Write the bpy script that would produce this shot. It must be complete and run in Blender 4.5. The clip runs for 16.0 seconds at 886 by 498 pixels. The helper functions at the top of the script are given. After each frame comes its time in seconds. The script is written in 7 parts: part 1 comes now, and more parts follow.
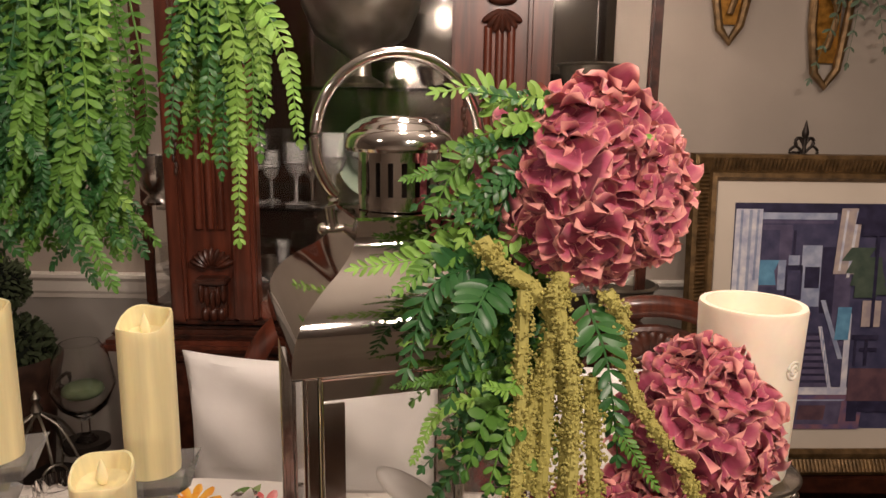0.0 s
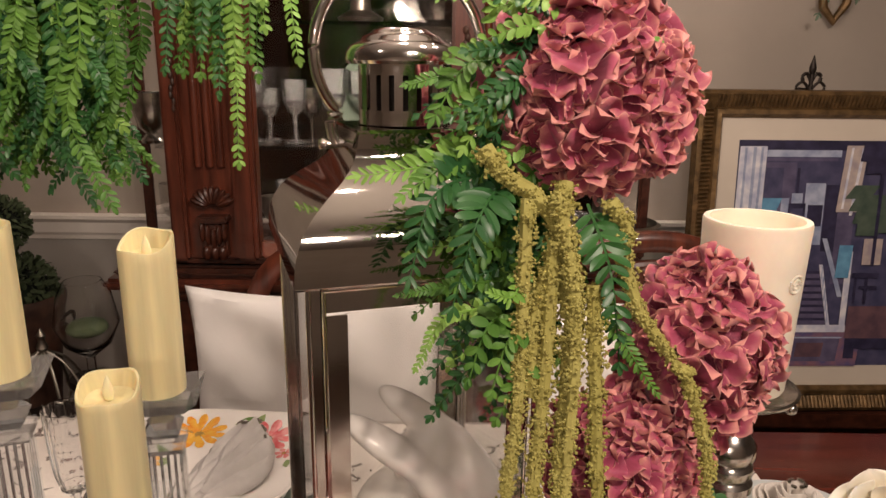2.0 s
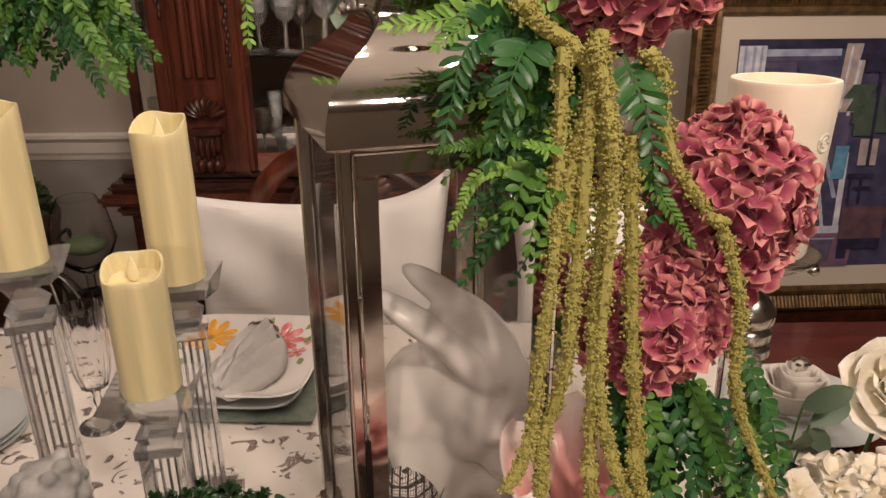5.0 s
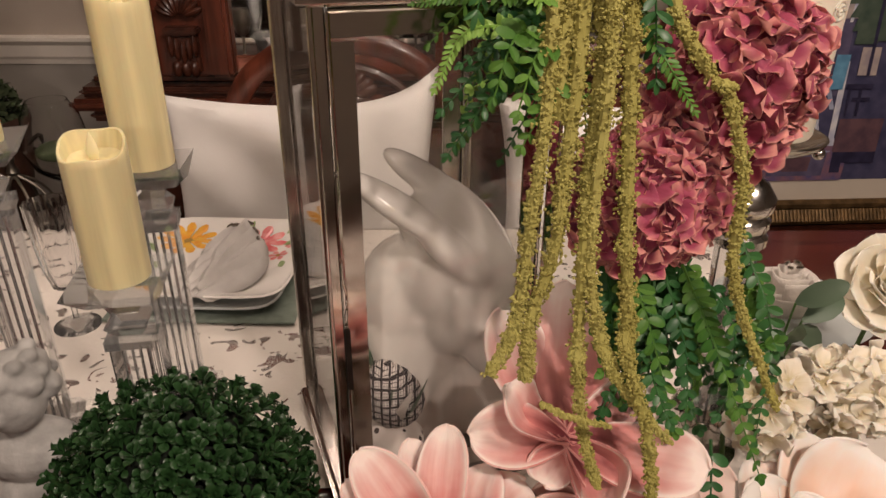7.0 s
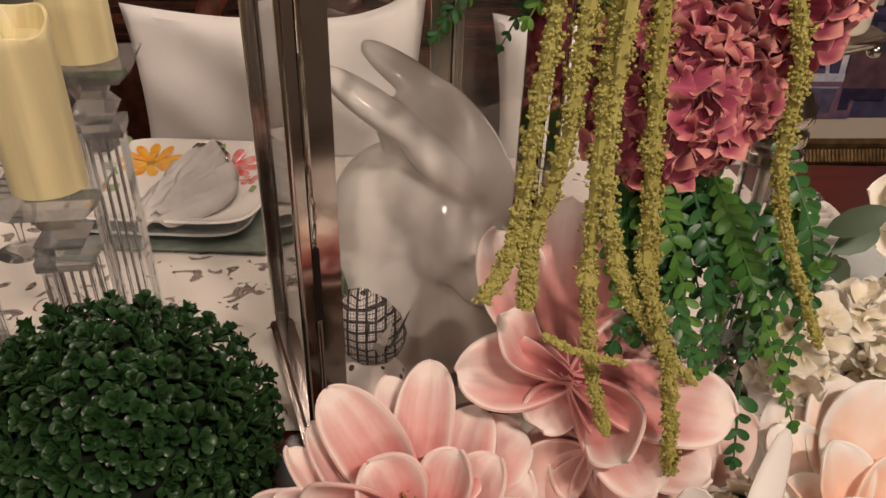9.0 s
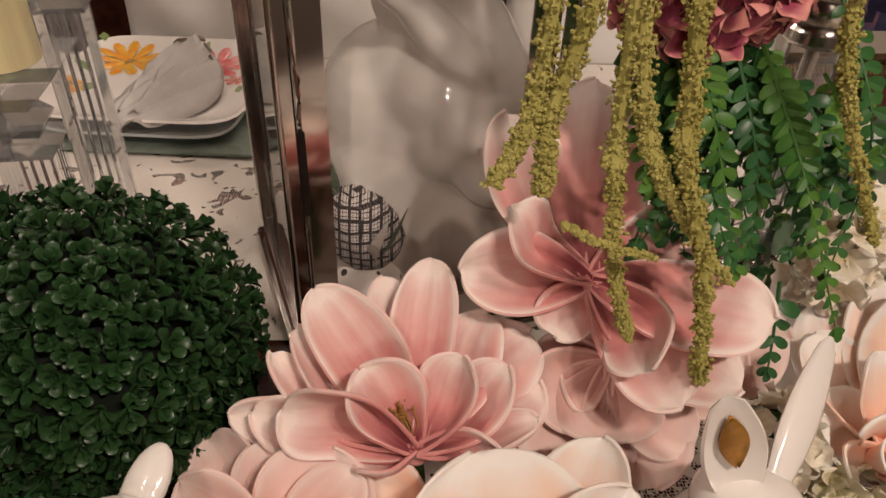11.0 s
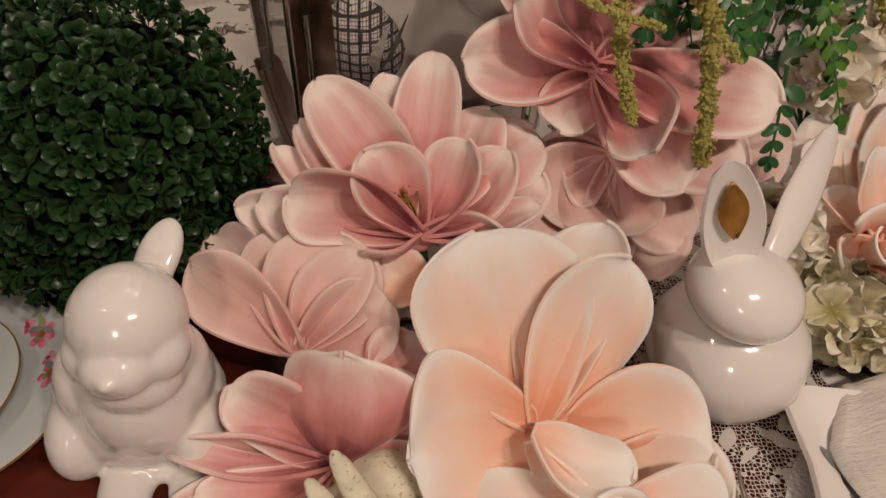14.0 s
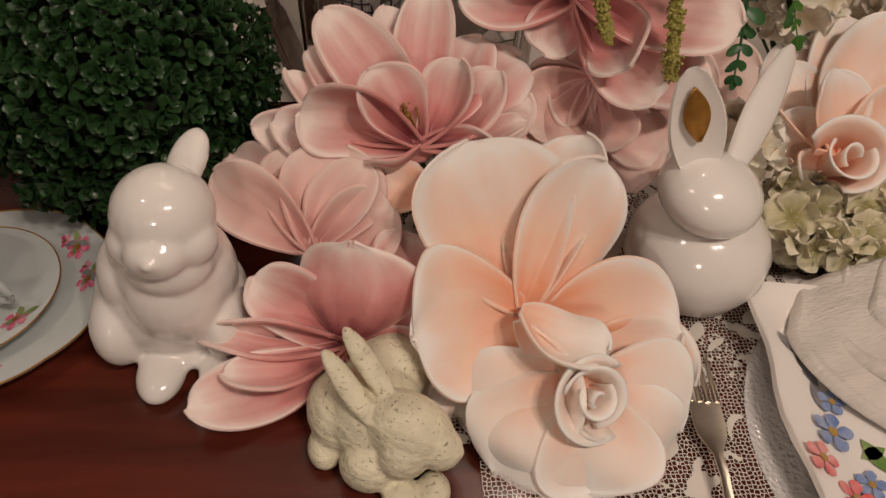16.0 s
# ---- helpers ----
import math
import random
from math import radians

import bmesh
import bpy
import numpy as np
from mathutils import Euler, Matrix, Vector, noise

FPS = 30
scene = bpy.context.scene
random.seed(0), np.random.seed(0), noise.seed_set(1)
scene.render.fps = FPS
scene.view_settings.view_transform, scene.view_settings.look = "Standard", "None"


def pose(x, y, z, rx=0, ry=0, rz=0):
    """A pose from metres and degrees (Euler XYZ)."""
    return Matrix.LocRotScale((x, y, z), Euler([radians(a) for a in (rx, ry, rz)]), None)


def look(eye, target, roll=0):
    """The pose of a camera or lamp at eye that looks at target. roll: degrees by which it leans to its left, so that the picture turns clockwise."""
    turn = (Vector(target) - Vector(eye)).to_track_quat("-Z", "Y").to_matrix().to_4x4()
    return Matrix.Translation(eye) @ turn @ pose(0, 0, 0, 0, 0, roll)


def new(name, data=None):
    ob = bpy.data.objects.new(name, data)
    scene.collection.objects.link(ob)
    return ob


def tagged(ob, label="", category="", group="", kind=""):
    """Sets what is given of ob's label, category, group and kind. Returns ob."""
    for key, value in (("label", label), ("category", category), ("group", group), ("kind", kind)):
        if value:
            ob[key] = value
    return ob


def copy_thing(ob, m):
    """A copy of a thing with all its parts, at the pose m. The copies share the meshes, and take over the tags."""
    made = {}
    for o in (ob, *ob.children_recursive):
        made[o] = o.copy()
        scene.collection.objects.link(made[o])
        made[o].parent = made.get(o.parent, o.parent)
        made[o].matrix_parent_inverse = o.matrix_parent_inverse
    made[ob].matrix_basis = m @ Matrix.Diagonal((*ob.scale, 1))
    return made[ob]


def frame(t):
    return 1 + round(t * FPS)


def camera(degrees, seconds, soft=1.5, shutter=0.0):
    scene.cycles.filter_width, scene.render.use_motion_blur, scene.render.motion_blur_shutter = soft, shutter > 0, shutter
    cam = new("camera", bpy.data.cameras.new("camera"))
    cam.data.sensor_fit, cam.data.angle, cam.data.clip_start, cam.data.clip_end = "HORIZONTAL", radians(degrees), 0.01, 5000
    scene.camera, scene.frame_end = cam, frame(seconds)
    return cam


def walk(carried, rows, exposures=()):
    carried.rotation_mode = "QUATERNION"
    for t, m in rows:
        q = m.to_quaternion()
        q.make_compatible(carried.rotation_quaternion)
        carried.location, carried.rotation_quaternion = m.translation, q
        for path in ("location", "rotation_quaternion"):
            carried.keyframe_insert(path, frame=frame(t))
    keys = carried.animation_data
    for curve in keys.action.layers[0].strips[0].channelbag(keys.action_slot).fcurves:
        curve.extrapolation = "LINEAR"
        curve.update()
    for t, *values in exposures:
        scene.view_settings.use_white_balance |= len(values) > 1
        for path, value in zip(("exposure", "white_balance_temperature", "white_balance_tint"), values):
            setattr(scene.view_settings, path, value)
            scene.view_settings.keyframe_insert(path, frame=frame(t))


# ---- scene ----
cam = camera(63.9, 16.0)
PATH = [
    (0, (-0.007, 0.039, 1.499), (-0.011, 2.003, 1.122), 0.8),
    (0.5, (-0.005, 0.041, 1.491), (-0.01, 1.997, 1.076), 0.8),
    (1, (-0.005, 0.042, 1.483), (-0.009, 1.99, 1.031), 0.8),
    (1.5, (-0.008, 0.04, 1.474), (-0.011, 1.98, 0.989), 0.8),
    (2, (-0.008, 0.037, 1.466), (-0.012, 1.97, 0.952), 0.7),
    (2.5, (-0.013, 0.033, 1.46), (-0.012, 1.958, 0.92), 0.6),
    (3, (-0.019, 0.028, 1.452), (-0.016, 1.947, 0.887), 0.3),
    (5.5, (-0.05, 0.025, 1.397), (-0.003, 1.879, 0.648), -0.2),
    (6, (-0.046, 0.029, 1.384), (0.008, 1.861, 0.583), 0.0),
    (6.5, (-0.044, 0.04, 1.367), (0.017, 1.849, 0.518), 0.3),
    (7, (-0.042, 0.047, 1.355), (0.026, 1.835, 0.461), 0.5),
    (7.5, (-0.04, 0.054, 1.346), (0.038, 1.823, 0.415), 0.9),
    (8, (-0.037, 0.076, 1.327), (0.05, 1.827, 0.364), 1.2),
    (10.5, (-0.037, 0.158, 1.235), (0.077, 1.795, 0.091), 2.9),
    (11, (-0.036, 0.16, 1.225), (0.07, 1.762, 0.033), 2.7),
    (11.5, (-0.035, 0.159, 1.213), (0.06, 1.728, -0.024), 2.4),
    (12, (-0.034, 0.154, 1.203), (0.048, 1.688, -0.077), 2.0),
    (12.5, (-0.034, 0.148, 1.192), (0.048, 1.651, -0.124), 2.0),
    (13, (-0.035, 0.138, 1.185), (0.053, 1.611, -0.165), 2.1),
    (13.5, (-0.039, 0.127, 1.18), (0.069, 1.565, -0.206), 2.6),
    (14, (-0.04, 0.116, 1.174), (0.074, 1.523, -0.243), 2.9),
    (14.5, (-0.042, 0.101, 1.172), (0.082, 1.49, -0.261), 3.2),
    (15, (-0.044, 0.085, 1.172), (0.086, 1.462, -0.272), 3.3),
    (15.5, (-0.042, 0.063, 1.176), (0.082, 1.433, -0.276), 2.9),
    (16, (-0.043, 0.044, 1.177), (0.075, 1.41, -0.279), 2.5),
]
walk(cam, [(t, look(eye, target, roll)) for t, eye, target, roll in PATH], [(0, 0.46), (3, 0.41), (7, 0.33), (10.5, 0.18), (13, -0.04), (16, -0.27)])

# ---- light: warm ceiling lamps over and beside the table ----
world = bpy.data.worlds.new("world")
scene.world = world
world.use_nodes = True
world.node_tree.nodes["Background"].inputs[0].default_value = (1.0, 0.82, 0.66, 1)
world.node_tree.nodes["Background"].inputs[1].default_value = 0.10
scene.view_settings.exposure = 0.0


def lamp(name, kind, loc, energy, size, target=None, color=(1.0, 0.81, 0.69)):
    d = bpy.data.lights.new(name, kind)
    d.energy, d.color, d.shadow_soft_size = energy, color, size
    if kind == "SPOT":
        d.spot_size, d.spot_blend = radians(130), 0.7
    o = new(name, d)
    o.matrix_world = look(loc, target) if target else pose(*loc)
    return o


for x, y in ((0.50, -0.50), (0.74, -0.42)):
    lamp("ceiling_spot", "SPOT", (x, y, 2.42), 39, 0.06, (0.1, 0.8, 0.9))
# unseen lamps in front and at left, added to brighten rabbit and pillow
lamp("wall_lamp", "SPOT", (-0.35, -1.45, 1.80), 23, 0.06, (-0.05, 0.75, 0.95))
lamp("ceiling_spot", "SPOT", (-0.9, -0.1, 2.42), 14, 0.06, (-0.1, 0.8, 0.9))
for i in range(5):
    a = 2 * math.pi * i / 5
    lamp("chandelier_bulb", "POINT", (0.15 + 0.22 * math.cos(a), 0.95 + 0.22 * math.sin(a), 1.98), 3.0, 0.03)


# ---- materials ----
def mat(name, color, rough=0.5, metal=0.0, noise_scale=0.0, noise_amt=0.15, bump=0.0, bump_scale=80.0, spec=0.5, trans=0.0, ior=1.45, coat=0.0, sheen=0.0, sss=0.0, emit=0.0, rand=0.0, color2=None, stretch=(1, 1, 1)):
    m = bpy.data.materials.new(name)
    m.use_nodes = True
    nt = m.node_tree
    b = nt.nodes["Principled BSDF"]
    b.inputs["Base Color"].default_value = (*color, 1)
    b.inputs["Roughness"].default_value = rough
    b.inputs["Metallic"].default_value = metal
    b.inputs["Specular IOR Level"].default_value = spec
    b.inputs["Transmission Weight"].default_value = trans
    b.inputs["IOR"].default_value = ior
    b.inputs["Coat Weight"].default_value = coat
    b.inputs["Coat Roughness"].default_value = 0.08
    b.inputs["Sheen Weight"].default_value = sheen
    if sss:
        b.inputs["Subsurface Weight"].default_value = sss
        b.inputs["Subsurface Radius"].default_value = (0.01, 0.006, 0.004)
        b.inputs["Subsurface Scale"].default_value = 1.0
    if emit:
        b.inputs["Emission Color"].default_value = (*color, 1)
        b.inputs["Emission Strength"].default_value = emit
    tc = nt.nodes.new("ShaderNodeTexCoord")
    mp = nt.nodes.new("ShaderNodeMapping")
    mp.inputs["Scale"].default_value = stretch
    nt.links.new(tc.outputs["Object"], mp.inputs[0])
    m["co"] = mp.name
    if noise_scale or rand:
        n = nt.nodes.new("ShaderNodeTexNoise")
        n.inputs["Scale"].default_value = noise_scale or 20
        n.inputs["Detail"].default_value = 6
        nt.links.new(mp.outputs[0], n.inputs["Vector"])
        mix = nt.nodes.new("ShaderNodeMix")
        mix.data_type = "RGBA"
        c2 = color2 or tuple(c * (1 - noise_amt * 2.2) for c in color)
        mix.inputs[6].default_value = (*color, 1)
        mix.inputs[7].default_value = (*c2, 1)
        ramp = nt.nodes.new("ShaderNodeMapRange")
        ramp.inputs[1].default_value, ramp.inputs[2].default_value = 0.35, 0.65
        nt.links.new(n.outputs[0], ramp.inputs[0])
        fac = ramp.outputs[0]
        if rand:
            oi = nt.nodes.new("ShaderNodeObjectInfo")
            gi = nt.nodes.new("ShaderNodeNewGeometry")
            ad = nt.nodes.new("ShaderNodeMath")
            ad.operation = "ADD"
            nt.links.new(oi.outputs["Random"], ad.inputs[0])
            nt.links.new(gi.outputs["Random Per Island"], ad.inputs[1])
            mu = nt.nodes.new("ShaderNodeMath")
            mu.operation = "MULTIPLY_ADD"
            mu.inputs[1].default_value = rand * 0.5
            nt.links.new(ad.outputs[0], mu.inputs[0])
            sc = nt.nodes.new("ShaderNodeMath")
            sc.operation = "MULTIPLY"
            sc.inputs[1].default_value = 1 - rand
            nt.links.new(fac, sc.inputs[0])
            nt.links.new(sc.outputs[0], mu.inputs[2])
            fac = mu.outputs[0]
        nt.links.new(fac, mix.inputs[0])
        nt.links.new(mix.outputs[2], b.inputs["Base Color"])
    if bump:
        n2 = nt.nodes.new("ShaderNodeTexNoise")
        n2.inputs["Scale"].default_value = bump_scale
        n2.inputs["Detail"].default_value = 5
        nt.links.new(mp.outputs[0], n2.inputs["Vector"])
        bp = nt.nodes.new("ShaderNodeBump")
        bp.inputs["Strength"].default_value = bump
        bp.inputs["Distance"].default_value = 0.004
        nt.links.new(n2.outputs[0], bp.inputs["Height"])
        nt.links.new(bp.outputs[0], b.inputs["Normal"])
    return m


def petal_mat(name, deep, mid, pale, rough=0.55, spread=1.0):
    """Petal colour by its own length (u) and width (v): deep at the foot, pale at the rim."""
    m = bpy.data.materials.new(name)
    m.use_nodes = True
    nt = m.node_tree
    b = nt.nodes["Principled BSDF"]
    b.inputs["Roughness"].default_value = rough
    b.inputs["Specular IOR Level"].default_value = 0.3
    b.inputs["Sheen Weight"].default_value = 0.15
    b.inputs["Subsurface Weight"].default_value = 0.12
    b.inputs["Subsurface Radius"].default_value = (0.006, 0.003, 0.002)
    b.inputs["Subsurface Scale"].default_value = 1.0
    uv = nt.nodes.new("ShaderNodeUVMap")
    sep = nt.nodes.new("ShaderNodeSeparateXYZ")
    nt.links.new(uv.outputs[0], sep.inputs[0])
    tc = nt.nodes.new("ShaderNodeTexCoord")
    no = nt.nodes.new("ShaderNodeTexNoise")
    no.inputs["Scale"].default_value = 26
    no.inputs["Detail"].default_value = 4
    nt.links.new(tc.outputs["Object"], no.inputs["Vector"])

    def math_node(op, a, c, d=None):
        n = nt.nodes.new("ShaderNodeMath")
        n.operation = op
        for k, v in enumerate((a, c, d)):
            if v is None:
                continue
            if isinstance(v, (int, float)):
                n.inputs[k].default_value = v
            else:
                nt.links.new(v, n.inputs[k])
        return n.outputs[0]

    v = math_node("ABSOLUTE", math_node("MULTIPLY_ADD", sep.outputs[1], 2.0, -1.0), 0)
    rim = math_node("MAXIMUM", math_node("POWER", v, 11.0), math_node("POWER", sep.outputs[0], 18.0))
    f = math_node("MULTIPLY_ADD", rim, 0.58, math_node("MULTIPLY", sep.outputs[0], 0.62 * spread))
    f = math_node("ADD", f, math_node("MULTIPLY_ADD", no.outputs[0], 0.42, -0.20))
    # soft streaks along the petal: shading of its folds put into the colour
    sm = nt.nodes.new("ShaderNodeMapping")
    sm.inputs["Scale"].default_value = (0.8, 2.6, 1)
    nt.links.new(uv.outputs[0], sm.inputs[0])
    st = nt.nodes.new("ShaderNodeTexNoise")
    st.inputs["Scale"].default_value = 2.2
    st.inputs["Detail"].default_value = 3
    oi = nt.nodes.new("ShaderNodeObjectInfo")
    ofs = nt.nodes.new("ShaderNodeVectorMath")
    nt.links.new(sm.outputs[0], ofs.inputs[0])
    nt.links.new(oi.outputs["Location"], ofs.inputs[1])
    nt.links.new(ofs.outputs[0], st.inputs["Vector"])
    f = math_node("ADD", f, math_node("MULTIPLY_ADD", st.outputs[0], 0.34, -0.15))
    ramp = nt.nodes.new("ShaderNodeValToRGB")
    ramp.color_ramp.elements[0].color = (*deep, 1)
    ramp.color_ramp.elements[0].position = 0.08
    ramp.color_ramp.elements[1].color = (*pale, 1)
    ramp.color_ramp.elements[1].position = 0.84
    e = ramp.color_ramp.elements.new(0.40)
    e.color = (*mid, 1)
    nt.links.new(f, ramp.inputs[0])
    nt.links.new(ramp.outputs[0], b.inputs["Base Color"])
    wv = nt.nodes.new("ShaderNodeTexNoise")
    wv.inputs["Scale"].default_value = 7
    mp = nt.nodes.new("ShaderNodeMapping")
    mp.inputs["Scale"].default_value = (0.3, 1.3, 1)
    nt.links.new(uv.outputs[0], mp.inputs[0])
    nt.links.new(mp.outputs[0], wv.inputs["Vector"])
    bp = nt.nodes.new("ShaderNodeBump")
    bp.inputs["Strength"].default_value = 0.15
    bp.inputs["Distance"].default_value = 0.003
    nt.links.new(wv.outputs[0], bp.inputs["Height"])
    nt.links.new(bp.outputs[0], b.inputs["Normal"])
    return m


M = dict(
    wall_pale=mat("pale_beige_paint", (0.66, 0.59, 0.51), 0.85, noise_scale=3, noise_amt=0.04, bump=0.05, bump_scale=300),
    wall=mat("wall_paint", (0.40, 0.345, 0.29), 0.85, noise_scale=3, noise_amt=0.05, bump=0.05, bump_scale=300),
    wall_low=mat("wall_paint_lower", (0.36, 0.335, 0.30), 0.8, noise_scale=3, noise_amt=0.05),
    white_trim=mat("white_trim", (0.75, 0.70, 0.63), 0.4, noise_scale=6, noise_amt=0.04),
    ceiling=mat("ceiling_paint", (0.52, 0.49, 0.45), 0.9, noise_scale=2, noise_amt=0.03),
    floor=mat("floor_wood", (0.16, 0.07, 0.035), 0.35, noise_scale=6, noise_amt=0.25, stretch=(1, 8, 1)),
    mahogany=mat("mahogany", (0.115, 0.021, 0.011), 0.24, noise_scale=5, noise_amt=0.22, coat=0.4, stretch=(1, 9, 9)),
    cherry=mat("cherry_wood", (0.13, 0.032, 0.016), 0.32, noise_scale=5, noise_amt=0.25, coat=0.3, stretch=(9, 9, 1)),
    cherry_dark=mat("dark_carved_wood", (0.075, 0.022, 0.012), 0.35, noise_scale=30, noise_amt=0.3, coat=0.2, bump=0.3, bump_scale=60),
    steel=mat("polished_steel", (0.74, 0.70, 0.66), 0.11, metal=1.0, noise_scale=14, noise_amt=0.05),
    steel_roof=mat("mirror_steel", (0.66, 0.62, 0.58), 0.045, metal=1.0, noise_scale=14, noise_amt=0.05),
    silver=mat("silver", (0.6, 0.57, 0.53), 0.2, metal=1.0, noise_scale=25, noise_amt=0.2),
    glass=mat("glass", (1, 1, 1), 0.0, trans=1.0, ior=1.45),
    wax=mat("ivory_wax", (0.84, 0.74, 0.42), 0.4, noise_scale=60, noise_amt=0.10, sss=0.3, bump=0.25, bump_scale=60, stretch=(1, 1, 0.06)),
    wax_white=mat("cream_wax", (0.87, 0.79, 0.65), 0.45, noise_scale=25, noise_amt=0.05, sss=0.35, bump=0.15, bump_scale=25),
    flame=mat("plastic_flame", (0.9, 0.8, 0.5), 0.4, sss=0.3),
    ceramic=mat("glazed_white_ceramic", (0.85, 0.81, 0.76), 0.14, noise_scale=12, noise_amt=0.02, coat=0.35, bump=0.02, bump_scale=14),
    porcelain=mat("porcelain", (0.54, 0.58, 0.57), 0.12, noise_scale=12, noise_amt=0.02, coat=0.5),
    gold=mat("gold_paint", (0.55, 0.27, 0.05), 0.35, metal=0.6, noise_scale=60, noise_amt=0.2),
    stone=mat("grey_stone", (0.50, 0.49, 0.47), 0.8, noise_scale=30, noise_amt=0.2, bump=0.5, bump_scale=60),
    linen=mat("white_linen", (0.72, 0.67, 0.61), 0.85, noise_scale=22, noise_amt=0.06, bump=0.55, bump_scale=130, stretch=(1, 4, 1)),
    pillow=mat("white_cotton", (0.94, 0.91, 0.88), 0.85, noise_scale=5, noise_amt=0.015, bump=0.7, bump_scale=7),
    grey_napkin=mat("grey_linen", (0.60, 0.57, 0.54), 0.85, noise_scale=20, noise_amt=0.06, bump=0.3, bump_scale=45),
    green_felt=mat("sage_placemat", (0.20, 0.24, 0.20), 0.9, noise_scale=60, noise_amt=0.1),
    box_leaf=mat("boxwood_leaf", (0.008, 0.027, 0.008), 0.36, noise_scale=12, color2=(0.032, 0.088, 0.026), rand=0.75, spec=0.5),
    # near black: the shade between the leaves is put into this colour
    shaded_core=mat("boxwood_core", (0.004, 0.009, 0.004), 0.9, noise_scale=40),
    fern=mat("fern_leaf", (0.032, 0.115, 0.018), 0.46, noise_scale=15, color2=(0.15, 0.30, 0.05), rand=0.6, spec=0.35),
    fern_dark=mat("dark_fern_leaf", (0.015, 0.070, 0.024), 0.38, noise_scale=15, color2=(0.055, 0.17, 0.042), rand=0.6, spec=0.45),
    fern_light=mat("lime_fern_leaf", (0.14, 0.31, 0.045), 0.5, noise_scale=15, color2=(0.28, 0.45, 0.10), rand=0.6, spec=0.35),
    grey_leaf=mat("grey_green_leaf", (0.06, 0.10, 0.06), 0.5, noise_scale=15, color2=(0.12, 0.17, 0.11), rand=0.5),
    stem=mat("green_stem", (0.05, 0.12, 0.02), 0.6, noise_scale=30),
    amaranth=mat("amaranthus", (0.27, 0.24, 0.050), 0.9, noise_scale=60, color2=(0.50, 0.46, 0.15), rand=0.7),
    hyd=petal_mat("hydrangea_petal", (0.16, 0.016, 0.042), (0.37, 0.064, 0.120), (0.72, 0.31, 0.27), 0.6, 0.88),
    cream_hyd=petal_mat("cream_hydrangea_petal", (0.30, 0.27, 0.09), (0.58, 0.53, 0.34), (0.74, 0.68, 0.53), 0.6),
    white_petal=petal_mat("white_petal", (0.60, 0.50, 0.28), (0.80, 0.73, 0.58), (0.86, 0.82, 0.72), 0.6),
    pink=petal_mat("pink_magnolia_petal", (0.25, 0.048, 0.060), (0.66, 0.27, 0.25), (0.90, 0.76, 0.70), 0.6, 1.20),
    blush=petal_mat("blush_petal", (0.54, 0.24, 0.22), (0.73, 0.45, 0.40), (0.85, 0.68, 0.62), 0.6, 1.1),
    peach=petal_mat("peach_magnolia_petal", (0.85, 0.36, 0.21), (0.87, 0.58, 0.44), (0.88, 0.83, 0.78), 0.6, 1.25),
    pale_peach=petal_mat("pale_peach_petal", (0.86, 0.50, 0.36), (0.87, 0.70, 0.60), (0.88, 0.84, 0.79), 0.6, 1.35),
    stamen=mat("stamen", (0.38, 0.19, 0.05), 0.7, noise_scale=80),
    gilt=mat("antique_gilt", (0.23, 0.14, 0.06), 0.42, metal=0.55, noise_scale=35, noise_amt=0.25, bump=0.4, bump_scale=120),
    mount=mat("picture_mount", (0.66, 0.58, 0.48), 0.8, noise_scale=5, noise_amt=0.03),
    iron=mat("dark_iron", (0.03, 0.022, 0.018), 0.5, metal=0.6, noise_scale=40),
    pot=mat("brown_urn", (0.075, 0.035, 0.022), 0.5, noise_scale=20, noise_amt=0.3),
    moss=mat("moss", (0.035, 0.055, 0.022), 0.9, noise_scale=60, color2=(0.08, 0.10, 0.05), rand=0.5),
    dark=mat("dark_interior", (0.02, 0.014, 0.011), 0.6, noise_scale=5),
    mirror=mat("old_mirror", (0.30, 0.28, 0.25), 0.07, metal=1.0, noise_scale=4, noise_amt=0.2),
    pewter=mat("pewter", (0.35, 0.32, 0.27), 0.35, metal=1.0, noise_scale=15, noise_amt=0.2),
)


